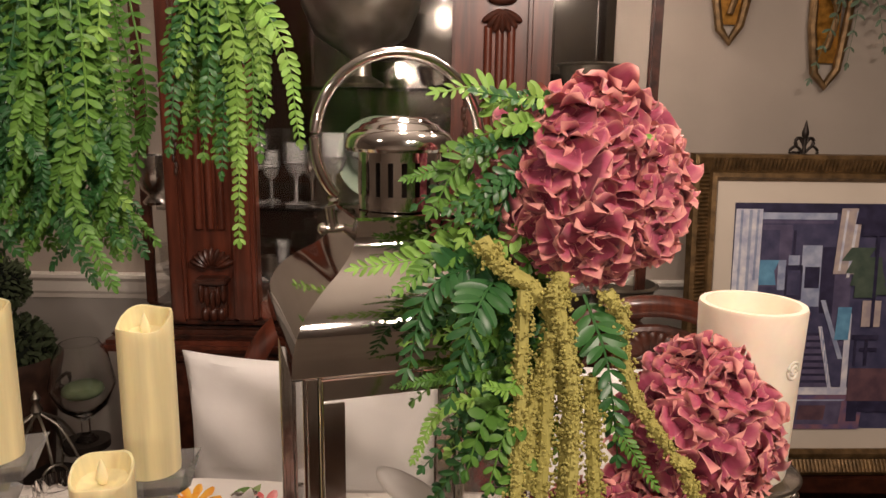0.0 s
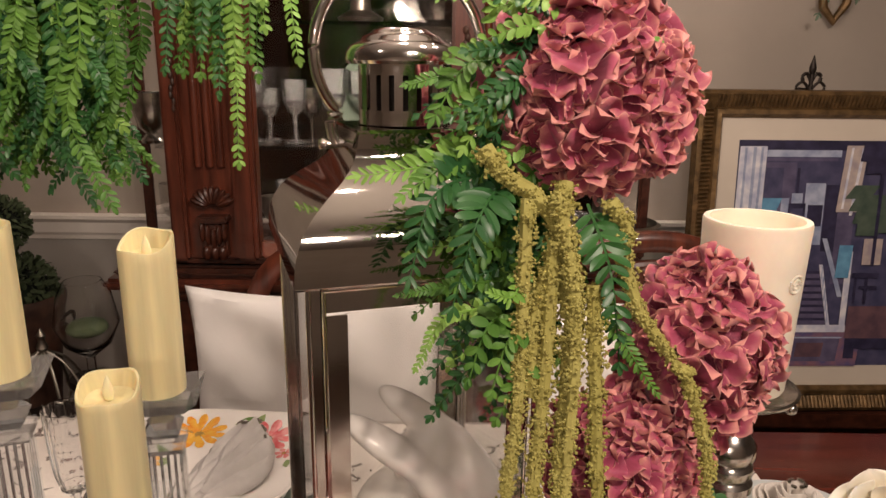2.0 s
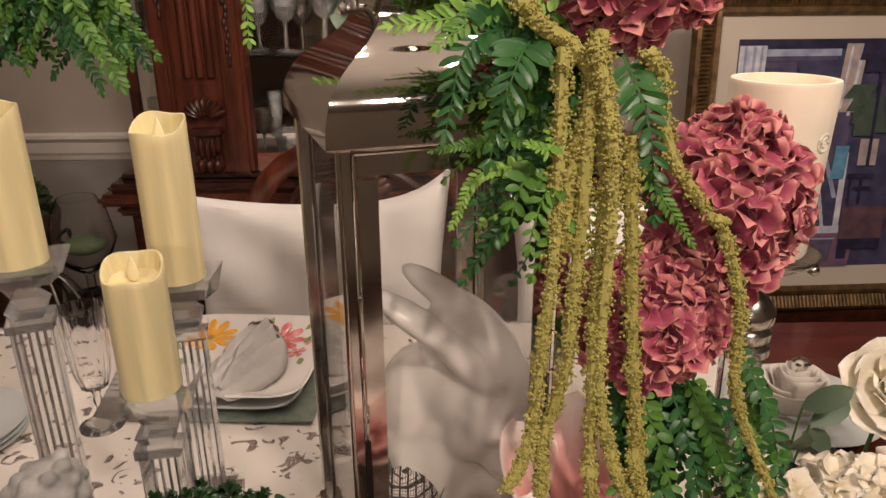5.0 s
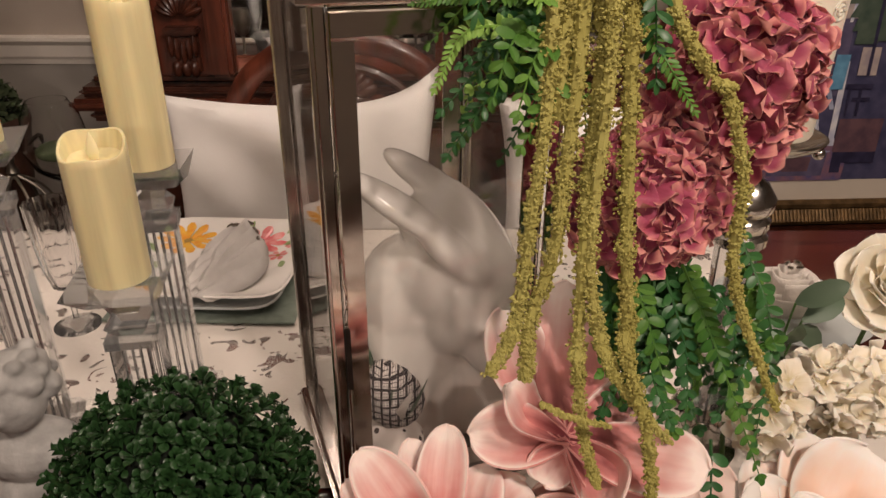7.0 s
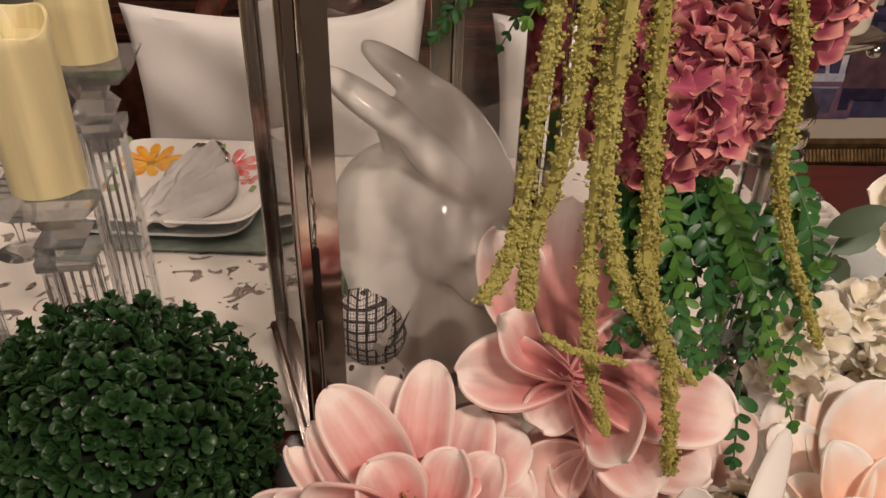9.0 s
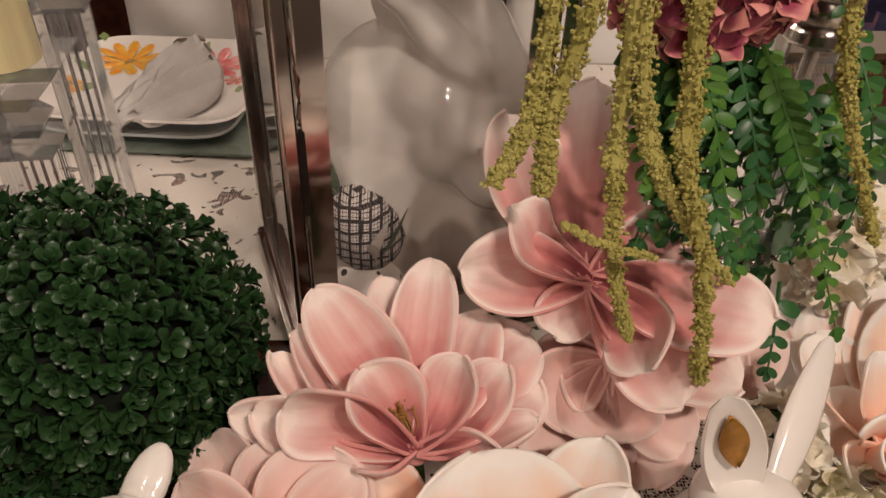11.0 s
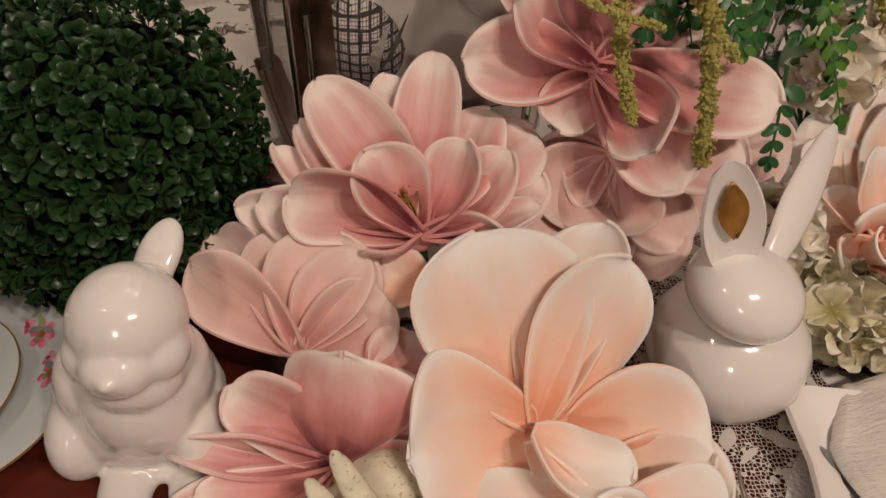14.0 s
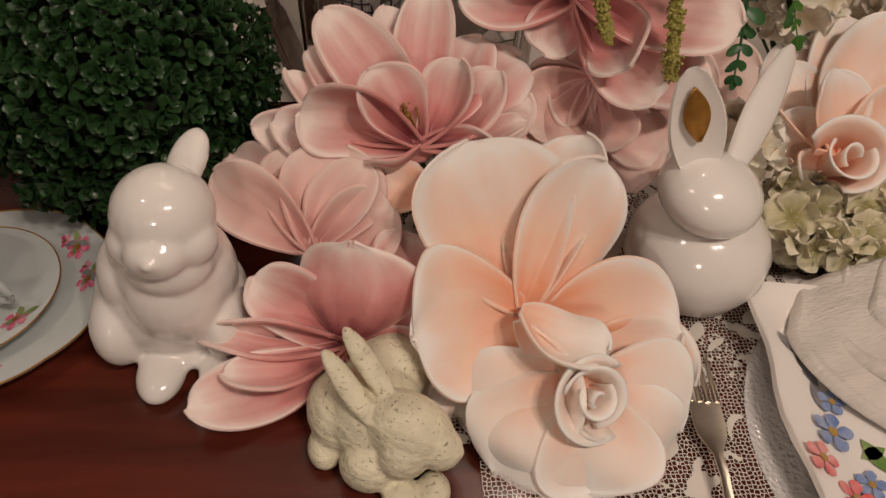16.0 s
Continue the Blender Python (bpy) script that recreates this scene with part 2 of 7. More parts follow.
def clear_crystal(name="cut_crystal", glimmer=0.10, relief=0.0, grain=100, base=0.0):
    """Solid cut crystal: mostly clear, with bright glancing faces; a little diffuse white stands in for refracted
    light.
    """
    m = bpy.data.materials.new(name)
    m.use_nodes = True
    nt = m.node_tree
    tr = nt.nodes.new("ShaderNodeBsdfTransparent")
    tr.inputs[0].default_value = (0.985, 0.985, 0.98, 1)
    gl = nt.nodes.new("ShaderNodeBsdfGlossy")
    gl.inputs["Roughness"].default_value = 0.03
    df = nt.nodes.new("ShaderNodeBsdfDiffuse")
    df.inputs[0].default_value = (0.85, 0.85, 0.84, 1)
    if not base:
        # a solid block, with inner reflections
        fr = nt.nodes.new("ShaderNodeFresnel")
        fr.inputs[0].default_value = 1.40
        gloss = fr.outputs[0]
    else:
        # a thin sheet: gloss grows towards glancing angles, the same from both sides
        fr = nt.nodes.new("ShaderNodeLayerWeight")
        fr.inputs["Blend"].default_value = 0.5
        pw = nt.nodes.new("ShaderNodeMath")
        pw.operation = "POWER"
        pw.inputs[1].default_value = 5.0
        nt.links.new(fr.outputs["Facing"], pw.inputs[0])
        sh = nt.nodes.new("ShaderNodeMath")
        sh.operation = "MULTIPLY_ADD"
        sh.inputs[1].default_value, sh.inputs[2].default_value = 1 - base, base
        nt.links.new(pw.outputs[0], sh.inputs[0])
        gloss = sh.outputs[0]
    a = nt.nodes.new("ShaderNodeMixShader")
    a.inputs[0].default_value = glimmer
    b = nt.nodes.new("ShaderNodeMixShader")
    nt.links.new(tr.outputs[0], a.inputs[1])
    nt.links.new(df.outputs[0], a.inputs[2])
    nt.links.new(gloss, b.inputs[0])
    nt.links.new(a.outputs[0], b.inputs[1])
    nt.links.new(gl.outputs[0], b.inputs[2])
    nt.links.new(b.outputs[0], nt.nodes["Material Output"].inputs[0])
    if relief:
        tc = nt.nodes.new("ShaderNodeTexCoord")
        vo = nt.nodes.new("ShaderNodeTexVoronoi")
        vo.inputs["Scale"].default_value = grain
        nt.links.new(tc.outputs["Object"], vo.inputs["Vector"])
        bp = nt.nodes.new("ShaderNodeBump")
        bp.inputs["Strength"].default_value = relief
        bp.inputs["Distance"].default_value = 0.003
        nt.links.new(vo.outputs["Distance"], bp.inputs["Height"])
        for node in (gl, df, fr):
            nt.links.new(bp.outputs[0], node.inputs["Normal"])
    return m


M["crystal"] = clear_crystal()
M["pane"] = clear_crystal("window_glass", 0.012, base=0.05)
M["beaded"] = clear_crystal("beaded_glass", 0.42, 0.7, 320, 0.08)
M["fork_silver"] = mat("worn_silver", (0.86, 0.78, 0.66), 0.28, metal=1.0, noise_scale=40, noise_amt=0.12)


# ---- building helpers ----
class Shape:
    """Vertices, faces and face corners' uv gathered into one mesh."""

    def __init__(self):
        self.v, self.f, self.uv = [], [], []

    def add(self, verts, faces, m=None, uv=None):
        k = len(self.v)
        if m is not None:
            verts = [m @ Vector(p) for p in verts]
        self.v.extend([tuple(p) for p in verts])
        self.f.extend([tuple(i + k for i in f) for f in faces])
        self.uv.extend(uv if uv is not None else [(0.5, 0.5)] * len(verts))
        return self

    def box(self, sx, sy, sz, m=None, bevel=0.0):
        x, y, z = sx / 2, sy / 2, sz / 2
        if not bevel:
            vs = [(a * x, b * y, c * z) for a in (-1, 1) for b in (-1, 1) for c in (-1, 1)]
            return self.add(vs, [(0, 1, 3, 2), (4, 6, 7, 5), (0, 4, 5, 1), (2, 3, 7, 6), (0, 2, 6, 4), (1, 5, 7, 3)], m)
        bm = bmesh.new()
        bmesh.ops.create_cube(bm, size=1, matrix=Matrix.Diagonal((sx, sy, sz, 1)))
        bmesh.ops.bevel(bm, geom=bm.edges[:], offset=bevel, segments=2, affect="EDGES")
        return self.take(bm, m)

    def take(self, bm, m=None):
        bm.verts.index_update()
        self.add([v.co.copy() for v in bm.verts], [[v.index for v in f.verts] for f in bm.faces], m)
        bm.free()
        return self

    def lathe(self, profile, n=32, m=None, ripple=None, cap=True):
        vs, fs = [], []
        for r, z in profile:
            for i in range(n):
                a = 2 * math.pi * i / n
                k = ripple(a, r, z) if ripple else 1.0
                vs.append((r * k * math.cos(a), r * k * math.sin(a), z))
        for j in range(len(profile) - 1):
            for i in range(n):
                p, q = j * n + i, j * n + (i + 1) % n
                fs.append((p, q, q + n, p + n))
        if cap:
            fs.append(tuple(range(n - 1, -1, -1)))
            fs.append(tuple(range((len(profile) - 1) * n, len(profile) * n)))
        return self.add(vs, fs, m)

    def ball(self, center, radii, m=None, seg=16, rings=10, rot=None):
        bm = bmesh.new()
        t = Matrix.Translation(center) @ (rot or Matrix()) @ Matrix.Diagonal((*radii, 1))
        bmesh.ops.create_uvsphere(bm, u_segments=seg, v_segments=rings, radius=1, matrix=t)
        return self.take(bm, m)

    def tube(self, pts, radius, n=8, m=None, closed=False):
        pts = [Vector(p) for p in pts]
        rs = radius if isinstance(radius, (list, tuple)) else [radius] * len(pts)
        vs, fs = [], []
        up = Vector((0.03, 0.02, 1))
        for i, p in enumerate(pts):
            a, b = pts[max(i - 1, 0)], pts[min(i + 1, len(pts) - 1)]
            if closed:
                a, b = pts[i - 1], pts[(i + 1) % len(pts)]
            d = (b - a).normalized()
            s = d.cross(up)
            if s.length < 0.05:
                s = d.cross(Vector((1, 0, 0)))
            s.normalize()
            w = d.cross(s)
            for k in range(n):
                c = 2 * math.pi * k / n
                vs.append(p + rs[i] * (math.cos(c) * s + math.sin(c) * w))
        cnt = len(pts)
        for i in range(cnt if closed else cnt - 1):
            for k in range(n):
                p, q = i * n + k, i * n + (k + 1) % n
                p2, q2 = ((i + 1) % cnt) * n + k, ((i + 1) % cnt) * n + (k + 1) % n
                fs.append((p, q, q2, p2))
        if not closed:
            fs.append(tuple(range(n - 1, -1, -1)))
            fs.append(tuple(range((cnt - 1) * n, cnt * n)))
        return self.add(vs, fs, m)

    def mesh(self, name, smooth=True):
        me = bpy.data.meshes.new(name)
        me.from_pydata([tuple(p) for p in self.v], [], self.f)
        lay = me.uv_layers.new(name="UVMap")
        idx = np.zeros(len(me.loops), dtype=np.int32)
        me.loops.foreach_get("vertex_index", idx)
        lay.data.foreach_set("uv", np.array(self.uv, dtype=np.float32)[idx].ravel())
        if smooth:
            me.polygons.foreach_set("use_smooth", [True] * len(me.polygons))
            me.set_sharp_from_angle(angle=radians(38))
        me.validate()
        return me


def bez(pts, n):
    """n points along a smooth curve through the given ones."""
    P = [Vector(p) for p in pts]
    P = [P[0] * 2 - P[1]] + P + [P[-1] * 2 - P[-2]]
    out = []
    segs = len(P) - 3
    for i in range(n):
        x = i / (n - 1) * segs
        k = min(int(x), segs - 1)
        u = x - k
        a, b, c, d = P[k:k + 4]
        out.append(0.5 * ((2 * b) + (c - a) * u + (2 * a - 5 * b + 4 * c - d) * u * u + (3 * b - a - 3 * c + d) * u ** 3))
    return out


def thing(name, loc, label, category, group="", kind="", rz=0.0):
    ob = new(name)
    ob.empty_display_size = 0.02
    ob.matrix_world = pose(*loc, 0, 0, rz)
    return tagged(ob, label, category, group, kind)


def part(name, shape, material, parent, label="", smooth=True, m=None):
    me = shape if isinstance(shape, bpy.types.Mesh) else shape.mesh(name, smooth)
    if not me.materials:
        me.materials.append(M[material])
    ob = new(name, me)
    ob.parent = parent
    if m is not None:
        ob.matrix_basis = m
    if label:
        ob["label"] = label
    return ob


def solo(name, shape, material, loc, label, category, group="", kind="", rz=0.0, smooth=True):
    me = shape if isinstance(shape, bpy.types.Mesh) else shape.mesh(name, smooth)
    if not me.materials:
        me.materials.append(M[material])
    ob = new(name, me)
    ob.matrix_world = pose(*loc, 0, 0, rz)
    return tagged(ob, label, category, group, kind)


def T(x, y, z):
    return Matrix.Translation((x, y, z))


def align(direction, up=(0, 0, 1)):
    """A turn whose local z points along direction."""
    return Vector(direction).to_track_quat("Z", "Y").to_matrix().to_4x4()


def crackle(m, dark):
    """Short dark strokes of worn stain in the carved fur."""
    nt = m.node_tree
    b = nt.nodes["Principled BSDF"]
    tc = nt.nodes.new("ShaderNodeTexCoord")
    mp = nt.nodes.new("ShaderNodeMapping")
    mp.inputs["Scale"].default_value = (300, 300, 1000)
    mp.inputs["Rotation"].default_value = (0.5, 0.6, 0.3)
    nt.links.new(tc.outputs["Object"], mp.inputs[0])
    no = nt.nodes.new("ShaderNodeTexNoise")
    no.inputs["Scale"].default_value = 1.0
    no.inputs["Detail"].default_value = 3
    nt.links.new(mp.outputs[0], no.inputs["Vector"])
    rg = nt.nodes.new("ShaderNodeMapRange")
    rg.inputs[1].default_value, rg.inputs[2].default_value = 0.61, 0.70
    nt.links.new(no.outputs[0], rg.inputs[0])
    mix = nt.nodes.new("ShaderNodeMix")
    mix.data_type = "RGBA"
    old = b.inputs["Base Color"].links[0].from_socket
    nt.links.new(rg.outputs[0], mix.inputs[0])
    nt.links.new(old, mix.inputs[6])
    mix.inputs[7].default_value = (*dark, 1)
    nt.links.new(mix.outputs[2], b.inputs["Base Color"])


M["cream_stone"] = mat("crackled_cream_resin", (0.78, 0.73, 0.54), 0.55, noise_scale=60, noise_amt=0.08, bump=0.5, bump_scale=110, stretch=(1, 1, 2.5))
crackle(M["cream_stone"], (0.24, 0.21, 0.13))

# ---- the room ----
TOP = 0.75


def slab(name, sx, sy, sz, loc, material, label, cat="", bevel=0.0, rz=0.0):
    return solo(name, Shape().box(sx, sy, sz, None, bevel), material, loc, label, cat or name.split("_")[0], kind="structure", rz=rz)


slab("floor", 8, 7, 0.1, (0, 0, -0.05), "floor", "dark polished wood floor of the dining room")
slab("wall_north", 8, 0.12, 2.6, (0, 2.50, 1.30), "wall", "taupe painted wall behind the cabinet")
slab("wall_south", 8, 0.12, 2.6, (0, -1.9, 1.30), "wall_pale", "pale beige painted wall across the room")
slab("wall_west", 0.12, 5.78, 2.6, (-3.0, -0.45, 1.30), "wall", "taupe painted wall at the table's end")
slab("wall_east", 0.12, 5.78, 2.6, (3.4, -0.45, 1.30), "wall", "taupe painted wall at the table's other end")
slab("ceiling", 8, 7, 0.1, (0, -0.4, 2.66), "ceiling", "off-white painted ceiling")


def chair_rail():
    s = Shape()
    prof = [(0, -0.045), (0.012, -0.045), (0.014, -0.03), (0.02, -0.02), (0.02, 0.015), (0.035, 0.03), (0.035, 0.042), (0, 0.045)]
    n = len(prof)
    vs = [(x, -p[0], p[1]) for x in (-2.9, 3.3) for p in prof]
    s.add(vs, [(i, (i + 1) % n, n + (i + 1) % n, n + i) for i in range(n)])
    solo("trim", s, "white_trim", (0, 2.44, 0.895), "white moulded chair rail along the taupe wall", "trim", kind="structure", smooth=False)


chair_rail()
solo("wainscot", Shape().box(6.2, 0.006, 0.85), "wall_low", (0.2, 2.437, 0.425), "grey-taupe lower wall under the chair rail", "wall", kind="structure")


# ---- dining table, cloth ----
def table():
    t = thing("dining_table", (0.3, 0.66, 0), "large mahogany dining table with a glossy red-brown top", "table")
    s = Shape().box(2.9, 1.35, 0.035, T(0, 0, TOP - 0.0175), 0.008)
    part("tabletop", s, "mahogany", t)
    part("apron", Shape().box(2.6, 1.1, 0.09, T(0, 0, TOP - 0.08), 0.004), "cherry", t)
    for x in (-1.2, 1.2):
        for y in (-0.48, 0.48):
            part("leg", Shape().lathe([(0.03, 0), (0.035, 0.03), (0.025, 0.08), (0.04, 0.3), (0.045, 0.5), (0.035, 0.56), (0.045, 0.6), (0.045, TOP - 0.036)], 16, T(x, y, 0)), "cherry", t)


table()


def lace_material():
    m = bpy.data.materials.new("lace")
    m.use_nodes = True
    nt = m.node_tree
    b = nt.nodes["Principled BSDF"]
    b.inputs["Base Color"].default_value = (0.69, 0.64, 0.58, 1)
    b.inputs["Roughness"].default_value = 0.9
    tc = nt.nodes.new("ShaderNodeTexCoord")
    big = nt.nodes.new("ShaderNodeTexNoise")
    big.inputs["Scale"].default_value = 31
    big.inputs["Detail"].default_value = 1.5
    big.inputs["Distortion"].default_value = 1.2
    nt.links.new(tc.outputs["Object"], big.inputs["Vector"])
    net = nt.nodes.new("ShaderNodeTexVoronoi")
    net.feature = "DISTANCE_TO_EDGE"
    net.inputs["Scale"].default_value = 340
    net.inputs["Randomness"].default_value = 0.55
    nt.links.new(tc.outputs["Object"], net.inputs["Vector"])
    hole = nt.nodes.new("ShaderNodeMath")
    hole.operation = "GREATER_THAN"
    hole.inputs[1].default_value = 0.085
    nt.links.new(net.outputs["Distance"], hole.inputs[0])
    zone = nt.nodes.new("ShaderNodeMath")
    zone.operation = "GREATER_THAN"
    zone.inputs[1].default_value = 0.50
    sep = nt.nodes.new("ShaderNodeSeparateXYZ")
    nt.links.new(tc.outputs["Object"], sep.inputs[0])
    edge = nt.nodes.new("ShaderNodeMapRange")
    edge.inputs[1].default_value, edge.inputs[2].default_value = 0.62, 0.30
    edge.inputs[3].default_value, edge.inputs[4].default_value = -0.13, 0.09
    nt.links.new(sep.outputs[1], edge.inputs[0])
    lift = nt.nodes.new("ShaderNodeMath")
    lift.operation = "ADD"
    nt.links.new(big.outputs[0], lift.inputs[0])
    nt.links.new(edge.outputs[0], lift.inputs[1])
    nt.links.new(lift.outputs[0], zone.inputs[0])
    both = nt.nodes.new("ShaderNodeMath")
    both.operation = "MULTIPLY"
    nt.links.new(hole.outputs[0], both.inputs[0])
    nt.links.new(zone.outputs[0], both.inputs[1])
    tr = nt.nodes.new("ShaderNodeBsdfTransparent")
    mix = nt.nodes.new("ShaderNodeMixShader")
    nt.links.new(both.outputs[0], mix.inputs[0])
    nt.links.new(b.outputs[0], mix.inputs[1])
    nt.links.new(tr.outputs[0], mix.inputs[2])
    nt.links.new(mix.outputs[0], nt.nodes["Material Output"].inputs[0])
    bp = nt.nodes.new("ShaderNodeBump")
    bp.inputs["Strength"].default_value = 0.5
    bp.inputs["Distance"].default_value = 0.002
    fine = nt.nodes.new("ShaderNodeTexNoise")
    fine.inputs["Scale"].default_value = 120
    nt.links.new(tc.outputs["Object"], fine.inputs["Vector"])
    nt.links.new(fine.outputs[0], bp.inputs["Height"])
    nt.links.new(bp.outputs[0], b.inputs["Normal"])
    return m


M["lace"] = lace_material()


def cloth():
    """One lace cloth: along the far side of the table and round to the near right."""
    s = Shape()
    n = 150
    step = 2.86 / n
    keep = {}
    vs, fs = [], []

    def inside(x, y):
        if x > 0.56 and y > 0.70:
            return False
        return y > 0.66 + 0.03 * math.sin(x * 9) if x < -0.1 else (y > 0.66 - (x + 0.1) * 4.6 and y > -0.02)

    for i in range(n + 1):
        for j in range(71):
            x, y = -1.12 + i * step, 0.0 + j * step
            if y <= 1.345 and inside(x, y):
                z = 0.0035 + 0.0012 * noise.noise((x * 14, y * 14, 0)) + 0.003 * max(0, noise.noise((x * 5, y * 5, 3)))
                keep[i, j] = len(vs)
                vs.append((x, y, z))
    for i, j in keep:
        q = [keep.get(k) for k in ((i, j), (i + 1, j), (i + 1, j + 1), (i, j + 1))]
        if None not in q:
            fs.append(q)
    # the overhang along the far edge
    s.add(vs, fs)
    top = len(s.v)
    hang, hf = [], []
    for i in range(n + 1):
        x = -1.12 + i * step
        for k in range(8):
            hang.append((x, 1.342 + 0.006 * math.sin(x * 30) * k / 7 + 0.004, 0.003 - k * 0.028))
    for i in range(n):
        if -1.12 + (i + 1) * step > 0.56:
            break
        for k in range(7):
            a = i * 8 + k
            hf.append((a, a + 8, a + 9, a + 1))
    s.add(hang, hf)
    solo("lace_tablecloth", s, "lace", (0, 0, TOP), "white lace tablecloth over the far half of the table", "tablecloth")


cloth()


# ---- the lantern and what stands in it ----
LX, LY, LR = -0.052, 0.742, 18.4
HALF = 0.112
LIP = 1.285 - TOP


def lantern():
    t = thing("lantern", (LX, LY, TOP + 0.004), "tall polished steel lantern with glass panes and a ring handle", "lantern", rz=LR)
    h = HALF
    zc, tall = LIP / 2 + 0.008, LIP - 0.036
    part("base", Shape().box(2 * h + 0.012, 2 * h + 0.012, 0.012, T(0, 0, 0.006), 0.002).box(2 * h, 2 * h, 0.014, T(0, 0, 0.019), 0.002), "steel", t)
    for k in range(4):
        r = pose(0, 0, 0, 0, 0, 90 * k)
        # corner post: two narrow strips folded round a rounded edge
        post = part("post", Shape().box(0.0100, 0.0022, tall, r @ T(-h + 0.0062, -h + 0.0011, zc), 0.0007).box(0.0022, 0.0100, tall, r @ T(-h + 0.0011, -h + 0.0062, zc), 0.0007), "steel", t)
        part("rounded_edge", Shape().tube([r @ Vector((-h + 0.0012, -h + 0.0012, zc - tall / 2)), r @ Vector((-h + 0.0012, -h + 0.0012, zc + tall / 2))], 0.0026, 10), "steel", post)
        # front and back: a glazed frame a little behind the posts, a bead along its outer edge; the sides are single panes
        y = -h + 0.0058
        if k % 2:
            part("pane", Shape().box(2 * h - 0.012, 0.002, tall - 0.004, r @ T(0, y + 0.003, zc)), "pane", t, "clear glass pane").visible_shadow = False
            continue
        frame_ = part("door_frame", Shape().box(2 * h - 0.026, 0.003, 0.020, r @ T(0, y, LIP - 0.024), 0.0008), "steel", t)
        part("bottom_rail", Shape().box(2 * h - 0.026, 0.003, 0.026, r @ T(0, y, 0.043), 0.0008), "steel", frame_)
        for sx in (-1, 1):
            part("stile", Shape().box(0.0215, 0.003, tall - 0.066, r @ T(sx * (h - 0.0245), y, zc + 0.006), 0.0008), "steel", frame_)
            x = sx * (h - 0.0150)
            part("bead", Shape().tube([r @ Vector((x, y - 0.0022, 0.034)), r @ Vector((x, y - 0.0022, LIP - 0.014))], 0.0019, 8), "steel", frame_)
            # dark strip stands for the shade in the gap between post and stile
            part("dark_seam", Shape().box(0.0022, 0.002, tall - 0.004, r @ T(sx * (h - 0.0125), y + 0.003, zc)), "iron", frame_)
        part("bead", Shape().tube([r @ Vector((-h + 0.015, y - 0.0022, LIP - 0.0135)), r @ Vector((h - 0.015, y - 0.0022, LIP - 0.0135))], 0.0021, 8), "steel", frame_)
        pane = part("pane", Shape().box(2 * h - 0.066, 0.002, tall - 0.060, r @ T(0, y + 0.003, zc + 0.003)), "pane", t, "clear glass pane")
        pane.visible_shadow = False
    # swept roof: a square skirt that rises steeply, hollows in and stands up again to the collar
    curve = bez([(0.1225, 0, LIP + 0.002), (0.1215, 0, LIP + 0.012), (0.117, 0, LIP + 0.028), (0.1065, 0, LIP + 0.045), (0.090, 0, LIP + 0.060), (0.0735, 0, LIP + 0.072), (0.0615, 0, LIP + 0.085), (0.0555, 0, LIP + 0.098), (0.0530, 0, LIP + 0.112)], 40)
    prof = [(h - 0.004, LIP - 0.010), (0.1195, LIP - 0.009), (0.1228, LIP - 0.006)] + [(p.x, p.z) for p in curve] + [(0.0545, LIP + 0.1125), (0.0545, LIP + 0.1155), (0.001, LIP + 0.117)]
    vs, fs = [], []
    for q, z in prof:
        for a, b in ((-1, -1), (1, -1), (1, 1), (-1, 1)):
            vs.append((a * q, b * q, z))
    for j in range(len(prof) - 1):
        for i in range(4):
            p, q = j * 4 + i, j * 4 + (i + 1) % 4
            fs.append((p, q, q + 4, p + 4))
    part("roof", Shape().add(vs, fs), "steel_roof", t)
    # chimney with cut slots and a stepped cap
    z0 = LIP + 0.117
    chim = part("chimney", Shape().lathe([(0.0408, z0), (0.0408, z0 + 0.014), (0.0396, z0 + 0.014), (0.0396, z0)], 48, cap=False), "steel", t)
    part("upper_band", Shape().lathe([(0.0408, z0 + 0.046), (0.0408, z0 + 0.057), (0.0396, z0 + 0.057), (0.0396, z0 + 0.046)], 48, cap=False), "steel", chim)
    slat = Shape().box(0.0012, 0.0078, 0.034, T(0, 0, 0)).mesh("slat")
    for i in range(20):
        a = 2 * math.pi * i / 20
        part("slat", slat, "steel", chim, m=pose(0.0402 * math.cos(a), 0.0402 * math.sin(a), z0 + 0.030, 0, 0, math.degrees(a)))
    part("chimney_core", Shape().lathe([(0.030, z0), (0.030, z0 + 0.056)], 24), "iron", chim)
    part("cap", Shape().lathe([(0.0415, z0 + 0.056), (0.0515, z0 + 0.056), (0.0535, z0 + 0.059), (0.0525, z0 + 0.066), (0.0495, z0 + 0.072), (0.043, z0 + 0.076), (0.040, z0 + 0.0775), (0.0375, z0 + 0.081), (0.030, z0 + 0.084), (0.0285, z0 + 0.0850), (0.026, z0 + 0.0875), (0.016, z0 + 0.0890), (0.002, z0 + 0.0895)], 48), "steel", t)
    # wire hook and clasp on the door's edge
    part("hook", Shape().tube(bez([(-0.0975, -0.1105, 0.392), (-0.099, -0.1130, 0.385), (-0.099, -0.1130, 0.300), (-0.096, -0.1125, 0.275), (-0.098, -0.1130, 0.245)], 24), 0.0016, 8), "steel", t)
    part("clasp", Shape().box(0.006, 0.004, 0.07, T(-0.0975, -0.1115, 0.205), 0.001), "iron", t)
    # ring handle on two hinges: a band of two wires
    zr, R = 1.468 - TOP, 0.083
    pts = [(-0.066, 0, LIP + 0.098), (-0.070, 0, LIP + 0.122)]
    for i in range(33):
        a = radians(222 - i * 264 / 32)
        pts.append((R * math.cos(a), 0, zr + R * math.sin(a)))
    pts += [(0.070, 0, LIP + 0.122), (0.066, 0, LIP + 0.098)]
